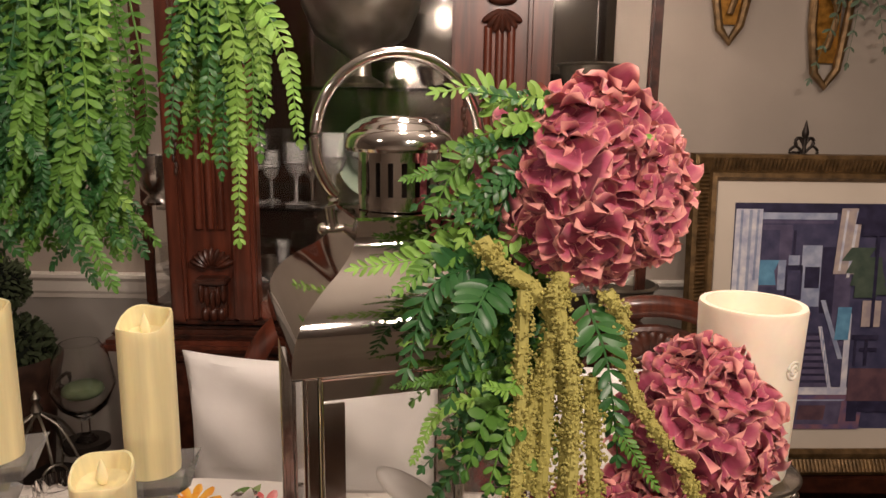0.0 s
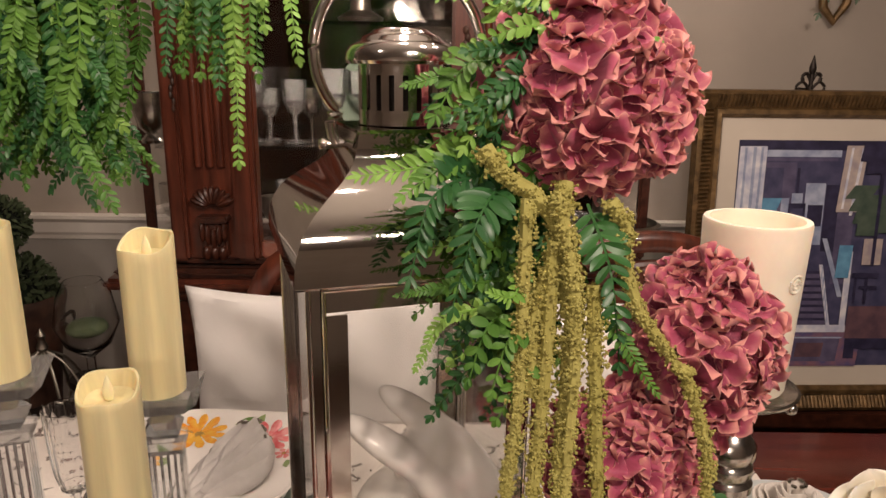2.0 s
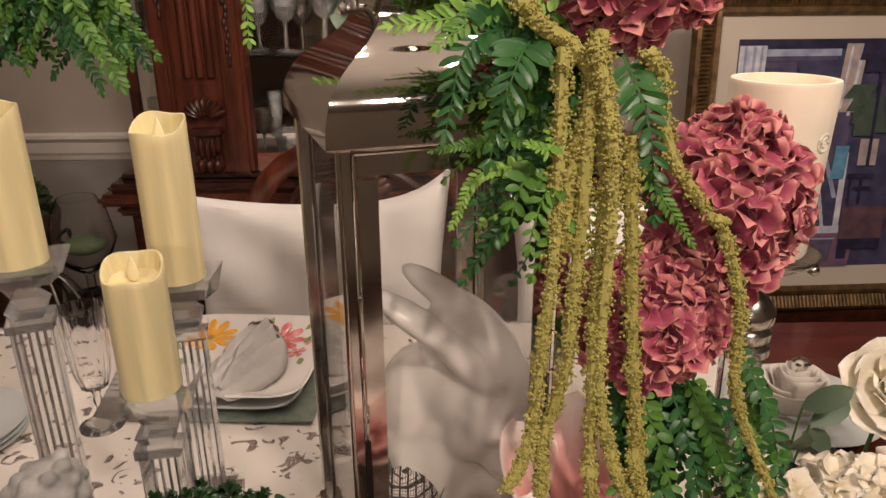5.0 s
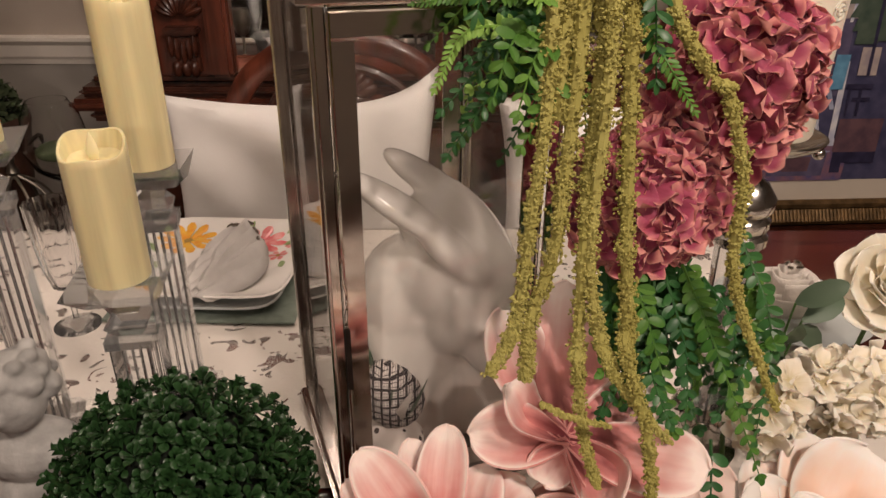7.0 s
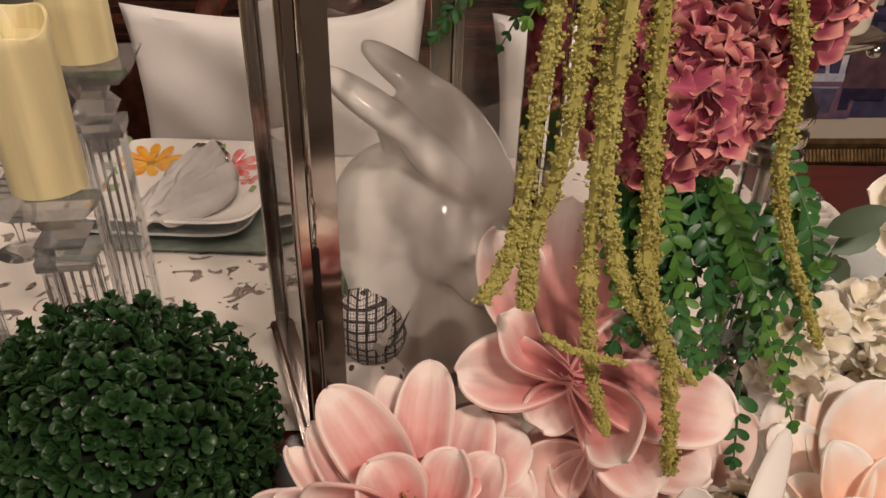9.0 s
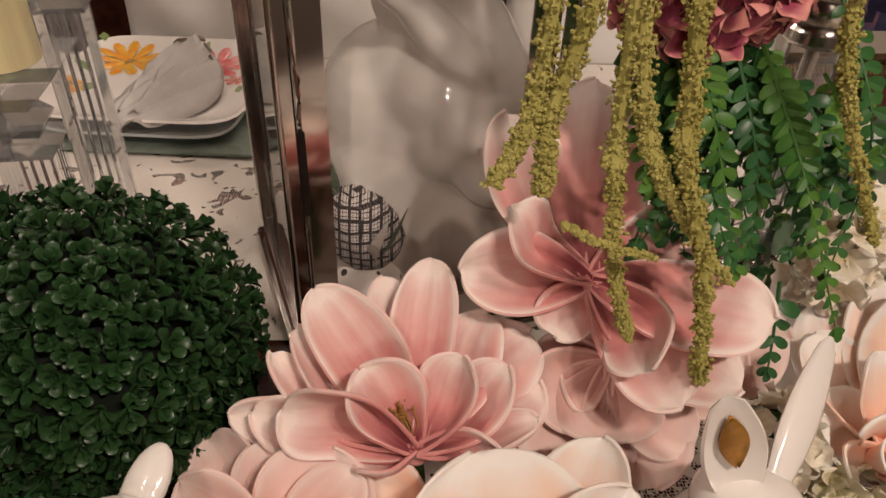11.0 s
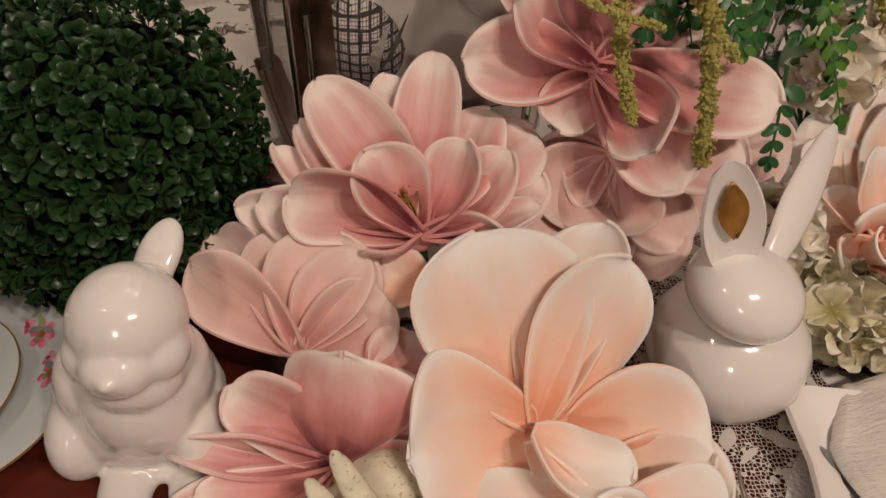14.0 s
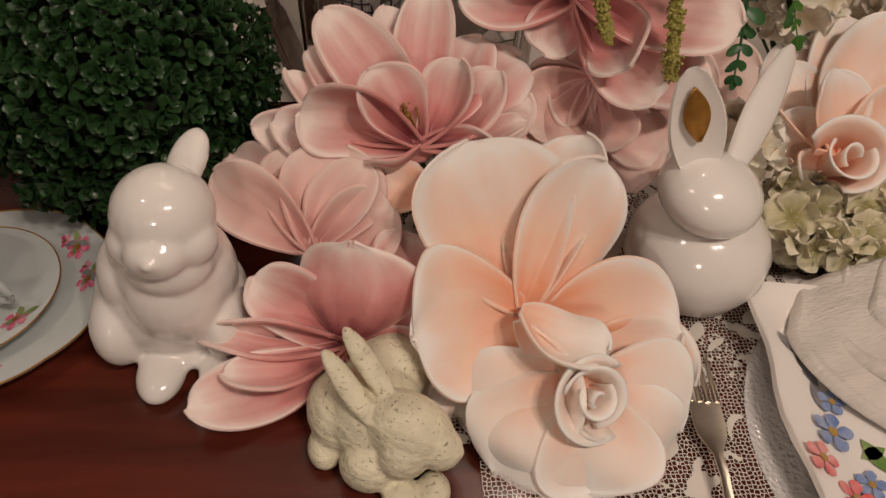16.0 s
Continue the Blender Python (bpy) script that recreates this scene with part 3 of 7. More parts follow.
    part("handle", Shape().tube(bez(pts, 90), 0.0054, 12, Matrix.Diagonal((1, 1.25, 1, 1))), "steel", t)
    for sx in (-1, 1):
        part("hinge", Shape().tube([(sx * 0.050, 0, LIP + 0.098), (sx * 0.076, 0, LIP + 0.098)], 0.0042, 10).ball((sx * 0.077, 0, LIP + 0.098), (0.005, 0.006, 0.006)), "steel", t)
    return t


lantern()


def fused(name, balls, material, loc, label, category, voxel=0.003, rz=0.0, smooth=8):
    """Rounded bodies melted into one skin."""
    s = Shape()
    for b in balls:
        c, r = b[0], b[1]
        rot = None
        if len(b) > 3:
            rot = align(b[2])
        elif len(b) > 2:
            rot = Euler([radians(a) for a in b[2]]).to_matrix().to_4x4()
        s.ball(c, r, None, 20, 12, rot)
    ob = solo(name, s, material, loc, label, category, rz=rz)
    rm = ob.modifiers.new("skin", "REMESH")
    rm.mode, rm.voxel_size, rm.use_smooth_shade = "VOXEL", voxel, True
    sm = ob.modifiers.new("soften", "SMOOTH")
    sm.factor, sm.iterations = 0.5, smooth
    return ob


# the big rabbit lowers its head, the ears laid along the back
fused("ceramic_rabbit", [
    ((-0.046, 0.735, 0.880), (0.078, 0.060, 0.110)), ((-0.048, 0.738, 0.945), (0.066, 0.056, 0.085)), ((-0.018, 0.732, 0.845), (0.082, 0.058, 0.075)), ((0.012, 0.730, 0.835), (0.062, 0.052, 0.060)),
    ((-0.030, 0.735, 0.800), (0.080, 0.060, 0.022)), ((-0.015, 0.722, 0.985), (0.058, 0.050, 0.060)), ((0.014, 0.725, 0.985), (0.046, 0.046, 0.072), (-0.35, 0, 1), 1),
    ((0.010, 0.704, 0.962), (0.044, 0.042, 0.066), (-0.55, 0.05, 0.83), 1), ((0.036, 0.694, 0.918), (0.034, 0.034, 0.044), (-0.5, 0, 0.86), 1), ((-0.004, 0.700, 0.945), (0.036, 0.034, 0.044)),
    ((-0.054, 0.694, 1.072), (0.027, 0.014, 0.072), (-0.83, 0.05, 0.58), 1), ((-0.008, 0.690, 1.030), (0.027, 0.018, 0.056), (-0.72, 0.04, 0.69), 1), ((-0.022, 0.722, 1.040), (0.050, 0.026, 0.034), (0, 38, 0)),
    ((-0.026, 0.748, 1.082), (0.027, 0.015, 0.066), (-0.80, 0.05, 0.55), 1), ((0.020, 0.738, 1.038), (0.030, 0.022, 0.068), (-0.62, 0.05, 0.78), 1), ((0.044, 0.722, 0.990), (0.024, 0.026, 0.056), (-0.36, 0, 0.93), 1),
    ((0.017, 0.6605, 0.952), (0.0085, 0.005, 0.0085)),
], "ceramic", (0, 0, 0), "large glazed white ceramic rabbit inside the lantern", "rabbit figurine", 0.0030, smooth=30)


def plaid():
    m = bpy.data.materials.new("plaid_cloth")
    m.use_nodes = True
    nt = m.node_tree
    b = nt.nodes["Principled BSDF"]
    b.inputs["Roughness"].default_value = 0.9
    tc = nt.nodes.new("ShaderNodeTexCoord")
    last = None
    for axis in ("X", "Z"):
        for scale, cut in ((36, 0.80), (36, 0.0)):
            w = nt.nodes.new("ShaderNodeTexWave")
            w.bands_direction = axis
            w.inputs["Scale"].default_value = scale * (1 if cut else 3)
            nt.links.new(tc.outputs["Object"], w.inputs["Vector"])
            g = nt.nodes.new("ShaderNodeMath")
            g.operation = "GREATER_THAN"
            g.inputs[1].default_value = cut or 0.93
            nt.links.new(w.outputs["Fac"], g.inputs[0])
            if last is None:
                last = g.outputs[0]
            else:
                mx = nt.nodes.new("ShaderNodeMath")
                mx.operation = "MAXIMUM"
                nt.links.new(last, mx.inputs[0])
                nt.links.new(g.outputs[0], mx.inputs[1])
                last = mx.outputs[0]
    mix = nt.nodes.new("ShaderNodeMix")
    mix.data_type = "RGBA"
    mix.inputs[6].default_value = (0.72, 0.66, 0.62, 1)
    mix.inputs[7].default_value = (0.035, 0.028, 0.03, 1)
    nt.links.new(last, mix.inputs[0])
    nt.links.new(mix.outputs[2], b.inputs["Base Color"])
    return m


def dotted():
    m = bpy.data.materials.new("dotted_cloth")
    m.use_nodes = True
    nt = m.node_tree
    b = nt.nodes["Principled BSDF"]
    b.inputs["Roughness"].default_value = 0.9
    tc = nt.nodes.new("ShaderNodeTexCoord")
    v = nt.nodes.new("ShaderNodeTexVoronoi")
    v.inputs["Scale"].default_value = 62
    v.inputs["Randomness"].default_value = 0.35
    nt.links.new(tc.outputs["Object"], v.inputs["Vector"])
    g = nt.nodes.new("ShaderNodeMath")
    g.operation = "LESS_THAN"
    g.inputs[1].default_value = 0.2
    nt.links.new(v.outputs["Distance"], g.inputs[0])
    mix = nt.nodes.new("ShaderNodeMix")
    mix.data_type = "RGBA"
    mix.inputs[6].default_value = (0.72, 0.65, 0.60, 1)
    mix.inputs[7].default_value = (0.05, 0.035, 0.03, 1)
    nt.links.new(g.outputs[0], mix.inputs[0])
    nt.links.new(mix.outputs[2], b.inputs["Base Color"])
    return m


M["plaid"], M["dotted"] = plaid(), dotted()


def pumpkin(name, loc, r, h, tilt, material, label):
    t = thing(name, loc, label, "fabric carrot")
    turn = pose(0, 0, 0, tilt[0], tilt[1], 20)
    prof = [(0.002, 0.0), (r * 0.5, 0.004), (r * 0.85, h * 0.2), (r, h * 0.45), (r * 0.93, h * 0.7), (r * 0.6, h * 0.93), (r * 0.25, h)]
    part("body", Shape().lathe(prof, 40, turn, lambda a, q, z: 1 + 0.03 * math.sin(9 * a)), material, t)
    for i in range(6):
        a = i * 1.05
        pts = [(0, 0, h * 0.95), (0.012 * math.cos(a), 0.012 * math.sin(a), h + 0.02), (0.02 * math.cos(a + 0.4), 0.02 * math.sin(a + 0.4), h + 0.045 + 0.006 * i)]
        s = Shape()
        c = bez(pts, 8)
        vs = []
        for k, p in enumerate(c):
            w = 0.006 * math.sin(math.pi * (0.15 + 0.8 * k / 7))
            vs += [p + Vector((-math.sin(a) * w, math.cos(a) * w, 0)), p + Vector((0, 0, 0.002)), p - Vector((-math.sin(a) * w, math.cos(a) * w, 0))]
        fs = [(3 * k + q, 3 * k + q + 1, 3 * k + q + 4, 3 * k + q + 3) for k in range(7) for q in (0, 1)]
        s.add(vs, fs, turn)
        part("leaf", s, "grey_leaf" if i % 2 else "linen", t)


pumpkin("fabric_carrot", (-0.052, 0.672, TOP + 0.082), 0.034, 0.080, (-14, -30), "plaid", "black and white plaid fabric carrot with ribbon leaves")
pumpkin("fabric_carrot", (-0.078, 0.664, TOP + 0.032), 0.036, 0.056, (10, 8), "dotted", "white fabric carrot with brown dots")


# ---- magnolias ----
FRONT = Vector((-0.05, -0.70, 0.71))  # the way the whole arrangement faces


def petal(s, tip, width, seed, turn=0.0, cup=0.5, bend=0.12, curl=0.2, thick=0.0026, foot=0.16, at=(0, 0, 0), ripple=1.0):
    """A thick foam petal from its foot to the tip. cup: half the angle of its hollow; bend: the sag of its length; curl: the roll of its end."""
    rnd = random.Random(seed)
    tip, at = Vector(tip), Vector(at)
    L = tip.length
    d = tip.normalized()
    face = FRONT - d * FRONT.dot(d)
    if face.length < 0.12:
        face = Vector((0, 0.3, 1)) - d * Vector((0, 0.3, 1)).dot(d)
    face.normalize()
    face = Matrix.Rotation(radians(turn), 3, d) @ face
    side = d.cross(face)
    nu, nv = 19, 15
    ph, ph2 = rnd.uniform(0, 6.28), rnd.uniform(0, 6.28)
    lean = rnd.uniform(-0.06, 0.06)
    broad = rnd.uniform(0.55, 0.66)
    lip = (rnd.uniform(-0.50, 0.22), rnd.uniform(-0.50, 0.22))
    grid, uvs = [], []
    for i in range(nu):
        u = 1 - (1 - i / (nu - 1)) ** 1.5
        k = min(1.0, u / broad)
        w = foot + (1 - foot) * math.sin(k * math.pi / 2) ** 0.85
        if u > broad:
            w *= max(0.0, 1 - ((u - broad) / (1 - broad)) ** 2.3) ** 0.55
        w = max(w, 0.05) * width * 0.5
        c = at + d * (L * u) - face * (bend * L * math.sin(math.pi * u)) + side * (lean * L * math.sin(math.pi * u))
        c -= face * (curl * L * 0.42 * max(0.0, (u - 0.66) / 0.34) ** 2)
        ang = cup * (1.0 - 0.35 * u)
        for j in range(nv):
            v = 2 * j / (nv - 1) - 1
            a = abs(ang) if abs(ang) > 0.02 else 0.02
            x = math.sin(v * a) / a
            z = (1 - math.cos(v * a)) / a * (1 if ang > 0 else -1)
            rim = lip[v > 0] * (max(0.0, abs(v) - 0.45) / 0.55) ** 2 * math.sin(math.pi * min(1.0, 0.08 + 0.8 * u)) * ripple
            wave = ripple * 0.06 * math.sin(ph + 7.5 * u + 1.2 * v) * abs(v) ** 1.5 * u
            soft = 0.025 * math.sin(ph2 + 5 * u + 5 * v) * (1 - v * v)
            rib = -0.035 * math.exp(-(v * 6) ** 2) * (1 - 0.6 * u)
            grid.append(c + side * (w * x) + face * (w * (z + rim + soft + rib) + width * wave))
            uvs.append((u, j / (nv - 1)))
    n = len(grid)
    norm = [Vector() for _ in grid]
    quads = []
    for i in range(nu - 1):
        for j in range(nv - 1):
            q = (i * nv + j, i * nv + j + 1, i * nv + nv + j + 1, i * nv + nv + j)
            quads.append(q)
            nn = (grid[q[2]] - grid[q[0]]).cross(grid[q[3]] - grid[q[1]])
            for k in q:
                norm[k] += nn
    back = [p - m.normalized() * thick if m.length else p for p, m in zip(grid, norm)]
    s.add(grid, quads, None, uvs)
    s.add(back, [tuple(reversed(q)) for q in quads], None, uvs)
    # the cut edge of the foam, a band of its own with a rounded crest
    edge = list(range(nv)) + [i * nv + nv - 1 for i in range(1, nu)] + [(nu - 1) * nv + j for j in range(nv - 2, -1, -1)] + [i * nv for i in range(nu - 2, 0, -1)]
    m = len(edge)
    mid = Vector()
    for p in grid:
        mid += p / n
    crest = []
    for k in edge:
        o = (grid[k] - mid) - norm[k].normalized() * (grid[k] - mid).dot(norm[k].normalized()) if norm[k].length else grid[k] - mid
        crest.append((grid[k] + back[k]) / 2 + o.normalized() * thick * 0.45)
    ring = [grid[k] for k in edge] + crest + [back[k] for k in edge]
    fs = []
    for r in range(2):
        for k in range(m):
            a, b = r * m + k, r * m + (k + 1) % m
            fs.append((b, a, a + m, b + m))
    s.add(ring, fs, None, [(max(0.30, uvs[k][0] * 0.9), 0.93) for k in edge] * 3)


class magnolia:
    """A foam bloom on its stalk; its petals are added one by one."""

    def __init__(self, c, material, label, seed, stamens=False, core=0, core_dir=(0, -0.8, 0.3), core_at=(0, 0, 0), core_size=1.0):
        self.thing = t = thing("magnolia", c, label, "artificial flower", "foam magnolias on the table")
        self.material, self.seed = material, seed
        ax = Vector(core_dir).normalized()
        for k in range(core):
            # tightly rolled heart, each turn wider and lower than the last
            s = Shape()
            r, h = core_size * (0.0045 + 0.0050 * k), core_size * (0.036 - 0.0015 * k)
            vs, uv, fs = [], [], []
            nu, nv = 9, 22
            for i in range(nu):
                u = i / (nu - 1)
                for j in range(nv):
                    g = j / (nv - 1)
                    a = k * 2.3 + g * 4.4
                    rr = r * (0.50 + 0.5 * u + 0.18 * g + (0.22 + 0.06 * k) * u ** 4)
                    vs.append(Vector((rr * math.cos(a), rr * math.sin(a), h * u * (1 - 0.16 * (2 * g - 1) ** 2))))
                    uv.append((0.15 + 0.62 * u ** 1.5 + (0.2 if i == nu - 1 else 0), 0.2 + 0.6 * g))
            for i in range(nu - 1):
                for j in range(nv - 1):
                    a = i * nv + j
                    fs.append((a, a + 1, a + nv + 1, a + nv))
            s.add(vs, fs, T(*(Vector(core_at) - ax * 0.022)) @ align(ax), uv)
            so = part("heart_petal", s, material, t).modifiers.new("thickness", "SOLIDIFY")
            so.thickness = 0.0018
        if stamens:
            s = Shape()
            rnd = random.Random(seed)
            for k in range(22):
                a, q = rnd.uniform(0, 6.28), rnd.uniform(0, 0.006)
                p = Vector((q * math.cos(a) - 0.004, q * math.sin(a) + 0.010, 0.004))
                e = p * 1.25 + Vector((-0.004, 0.006, rnd.uniform(0.007, 0.014)))
                s.tube([p, (p + e) / 2 + Vector((0.001, 0, 0)), e], [0.0006, 0.0006, 0.0008], 5)
                s.ball(e, (0.0013, 0.0013, 0.0020), None, 6, 4)
            tagged(part("stamen_tuft", s, "stamen", t, "cluster of tan stamens"), kind="stuff")
        # calyx that carries the petals
        part("calyx", Shape().ball((0, 0.010, -0.012), (0.011, 0.011, 0.010)), material, t)
        low = TOP + 0.006 - c[2]
        part("stalk", Shape().tube(bez([(0, 0.006, -0.012), (0.004, 0.02, low * 0.5 - 0.004), (0.0, 0.03, low)], 8), 0.004), "stem", t)

    def petal(self, tip, width, turn=0, cup=0.5, bend=0.12, curl=0.2, foot_at=(0, 0, 0)):
        s = Shape()
        self.seed += 1
        petal(s, tip, width, self.seed, turn, cup, bend, curl, at=foot_at)
        part("petal", s, self.material, self.thing)


b = magnolia((-0.029, 0.436, 0.866), "pink", "wide open pink foam magnolia with tan stamens", 31, stamens=True)
b.petal((0.011, 0.111, 0.063), 0.047, 0, 0.7425, 0.115, 0.05)
b.petal((-0.067, 0.089, 0.055), 0.055, 8, 0.81, 0.138, 0.05)
b.petal((-0.022, 0.117, 0.042), 0.041, 0, 0.54, 0.115, 0)
b.petal((-0.031, 0.024, 0.045), 0.056, 28, 1.2825, 0.184, 0.2)
b.petal((-0.083, 0.012, 0.016), 0.062, -34, 1.0125, 0.138, 0.15)
b.petal((0.025, 0.030, 0.050), 0.045, -32, 1.35, 0.23, 0.3)
b.petal((0.055, 0.035, 0.040), 0.048, -28, 1.35, 0.253, 0.25)
b.petal((0.076, 0.017, 0.013), 0.032, -38, 1.215, 0.23, 0.2)
b.petal((-0.106, 0.028, -0.001), 0.046, -20, 1.08, 0.1725, 0.1)
b.petal((-0.094, 0.064, 0.024), 0.032, 40, 1.08, 0.1725, 0.1)
b.petal((-0.078, 0.078, 0.033), 0.038, 35, 1.08, 0.1725, 0.1)
b.petal((-0.121, 0.038, -0.012), 0.043, -10, 1.08, 0.1725, 0)
b.petal((0.042, 0.089, 0.047), 0.054, -30, 1.08, 0.138, 0.5)
b.petal((0.081, 0.080, 0.035), 0.072, -15, 0.81, 0.138, 0.45)
b.petal((0.084, 0.047, 0.015), 0.059, -10, 0.81, 0.138, 0.3)
b.petal((0.053, -0.010, 0.000), 0.030, 30, 1.08, 0.23, 0.2)
b.petal((-0.037, -0.001, -0.010), 0.034, 60, 1.08, 0.23, 0.1)
b = magnolia((0.085, 0.514, 0.937), "pink", "dusty pink foam magnolia leaning against the lantern", 11)
b.petal((0.019, 0.133, 0.082), 0.082, 0, 0.6075, 0.115, 0)
b.petal((-0.049, 0.110, 0.064), 0.069, 10, 0.7425, 0.138, 0)
b.petal((-0.046, 0.019, 0.048), 0.055, 30, 1.35, 0.2875, 0.5)
b.petal((-0.085, 0.009, -0.001), 0.059, -25, 0.945, 0.138, 0.2)
b.petal((0.110, -0.035, -0.000), 0.068, -15, 0.4725, 0.092, 0.15)
b.petal((0.089, 0.054, 0.017), 0.059, 0, 0.54, 0.115, 0)
b.petal((0.023, -0.060, -0.018), 0.062, 35, 1.35, 0.4025, 0.35)
b.petal((0.046, -0.072, -0.040), 0.056, 25, 0.945, 0.253, 0.2)
b.petal((0.097, -0.050, -0.048), 0.060, 0, 0.675, 0.1725, 0.1)
b.petal((-0.019, -0.008, -0.042), 0.048, -10, 0.81, 0.115, 0)
b.petal((0.058, 0.052, -0.005), 0.054, 0, 0.54, 0.115, 0)
b = magnolia((-0.104, 0.382, 0.819), "blush", "soft pink foam magnolia behind the small white rabbit", 51)
b.petal((0.023, 0.060, 0.042), 0.074, 0, 0.4725, 0.092, 0.15)
b.petal((-0.067, 0.039, 0.036), 0.051, -22, 0.7425, 0.092, 0.1)
b.petal((-0.022, 0.078, 0.030), 0.053, 10, 0.945, 0.138, 0.1)
b.petal((-0.067, 0.092, 0.012), 0.059, 0, 0.945, 0.115, 0.1)
b.petal((0.057, 0.024, 0.013), 0.056, 10, 0.675, 0.115, 0.1)
b.petal((0.039, 0.044, 0.041), 0.043, -10, 0.54, 0.092, 0.3)
b = magnolia((-0.080, 0.318, 0.797), "pink", "pink foam magnolia lying on the bare wood", 71)
b.petal((0.008, 0.037, 0.057), 0.089, -6, -0.7425, -0.092, -0.2)
b.petal((-0.061, 0.031, 0.029), 0.054, -18, 0.7425, 0.115, 0.2)
b.petal((-0.087, 0.013, -0.003), 0.035, -42, 0.945, 0.115, 0.2)
b.petal((-0.080, -0.012, -0.009), 0.032, 40, 1.08, 0.138, 0.1)
b.petal((-0.101, -0.033, -0.018), 0.051, 12, 0.7425, 0.184, 0.15)
b.petal((0.059, -0.015, -0.034), 0.054, 0, 0.54, 0.115, 0.1)
b.petal((0.049, 0.052, 0.011), 0.046, 0, 0.675, 0.115, 0.1)
b.petal((-0.101, 0.017, 0.002), 0.020, 40, 1.08, 0.115, 0.4)
b = magnolia((0.038, 0.333, 0.809), "peach", "large peach and white foam magnolia on the lace cloth", 111)
b.petal((-0.033, 0.081, 0.079), 0.107, 0, 0.437, 0.138, 0.25)
b.petal((-0.072, -0.028, 0.009), 0.107, 0, 0.5175, 0.161, 0.25)
b.petal((0.055, 0.060, 0.075), 0.071, 8, 0.6325, 0.115, 0.15)
b.petal((0.048, 0.102, 0.072), 0.063, -12, 0.805, 0.115, 0.3)
b.petal((0.085, -0.020, 0.002), 0.096, -8, 0.575, 0.161, 0.3, foot_at=(0.018, 0.000, -0.004))
b.petal((0.070, -0.030, -0.020), 0.071, 10, 0.575, 0.161, 0.3, foot_at=(0.044, -0.011, -0.020))
b.petal((-0.043, 0.019, 0.009), 0.045, 0, 0.575, 0.115, 0.2, foot_at=(-0.060, 0.081, 0.030))
b = magnolia((0.070, 0.285, 0.792), "pale_peach", "peach and white foam rose below the large magnolia", 211, core=4, core_at=(0.002, -0.012, 0.006), core_size=1.0, core_dir=(0.22, -0.72, 0.66))
b.petal((-0.013, -0.055, -0.035), 0.118, 0, 0.4025, -0.069, 0.3)
b.petal((0.064, -0.025, -0.024), 0.099, -6, 0.4025, -0.069, 0.3)
b.petal((-0.080, -0.010, -0.035), 0.093, 10, 0.46, -0.046, 0.35)
b.petal((-0.055, -0.045, -0.035), 0.103, 6, 0.4025, -0.069, 0.3)
b.petal((0.029, -0.049, -0.035), 0.107, -6, 0.4025, -0.069, 0.3)
b.petal((-0.033, -0.007, 0.005), 0.035, 0, 0.69, 0.115, 0.2, foot_at=(-0.061, 0.017, -0.030))
b.petal((0.052, -0.025, -0.008), 0.054, -40, 0.8625, 0.138, 0.3, foot_at=(-0.037, 0.034, 0.034))
b.petal((0.020, -0.066, -0.041), 0.050, 48, 1.265, 0.184, 0.15, foot_at=(-0.039, 0.031, 0.026))
b.petal((0.012, -0.031, -0.012), 0.043, -40, 1.38, 0.23, 0.2)
b = magnolia((0.305, 0.460, 0.826), "peach", "peach and white foam rose beside the rabbit", 131, core=3, core_at=(-0.011, -0.009, 0.007), core_size=1.45, core_dir=(-0.1, -0.62, 0.78))
b.petal((0.069, 0.076, 0.077), 0.108, 0, 0.575, 0.138, 0.15)
b.petal((0.031, 0.113, 0.067), 0.066, 0, 0.69, 0.115, 0.1)
b.petal((-0.008, 0.039, 0.058), 0.053, 15, 0.805, 0.161, 0.2)
b.petal((-0.044, 0.035, 0.013), 0.055, -10, 0.69, 0.138, 0.2)
b.petal((0.022, -0.039, -0.018), 0.082, 0, 0.805, 0.184, 0.2)
b.petal((-0.025, -0.021, -0.016), 0.059, 0, 0.805, 0.184, 0.2)
b.petal((0.077, 0.015, 0.034), 0.087, 0, 0.69, 0.1725, 0.2)
b.petal((-0.027, 0.085, 0.036), 0.056, 10, 0.69, 0.115, 0.1)
b.petal((-0.013, 0.115, 0.045), 0.062, 0, 0.575, 0.115, 0.1)
b = magnolia((0.107, 0.505, 0.870), "blush", "pale blush foam magnolia under the larger blooms", 91)
b.petal((-0.052, -0.018, -0.025), 0.061, -10, 0.575, 0.138, 0.1)
b.petal((-0.057, -0.044, -0.048), 0.061, 0, 0.575, 0.138, 0.1)
b.petal((0.055, -0.046, -0.036), 0.060, -10, 0.575, 0.161, 0.2)
b.petal((-0.005, -0.043, -0.033), 0.077, 0, 0.46, 0.161, 0.1)
b.petal((-0.031, 0.008, -0.008), 0.067, 0, 0.46, 0.115, 0.1)
b.petal((0.107, 0.009, -0.014), 0.080, 0, 0.46, 0.115, 0.1)
b.petal((0.029, -0.062, -0.057), 0.082, 0, 0.575, 0.161, 0.1)
b.petal((-0.039, -0.067, -0.067), 0.077, 0, 0.575, 0.161, 0.1)
b.petal((0.147, 0.028, -0.004), 0.075, 0, 0.575, 0.115, 0.1)
b.petal((-0.051, 0.003, -0.016), 0.051, 0, 0.575, 0.115, 0.1)
b.petal((-0.074, -0.049, -0.060), 0.061, 0, 0.575, 0.115, 0.1)
b = magnolia((-0.051, 0.361, 0.794), "pink", "pink foam magnolia pressed under its neighbours", 151)
b.petal((0.023, 0.031, 0.024), 0.052, 0, 0.675, 0.115, 0.1)
b.petal((-0.013, -0.034, -0.033), 0.061, 0, 0.675, 0.115, 0.1)
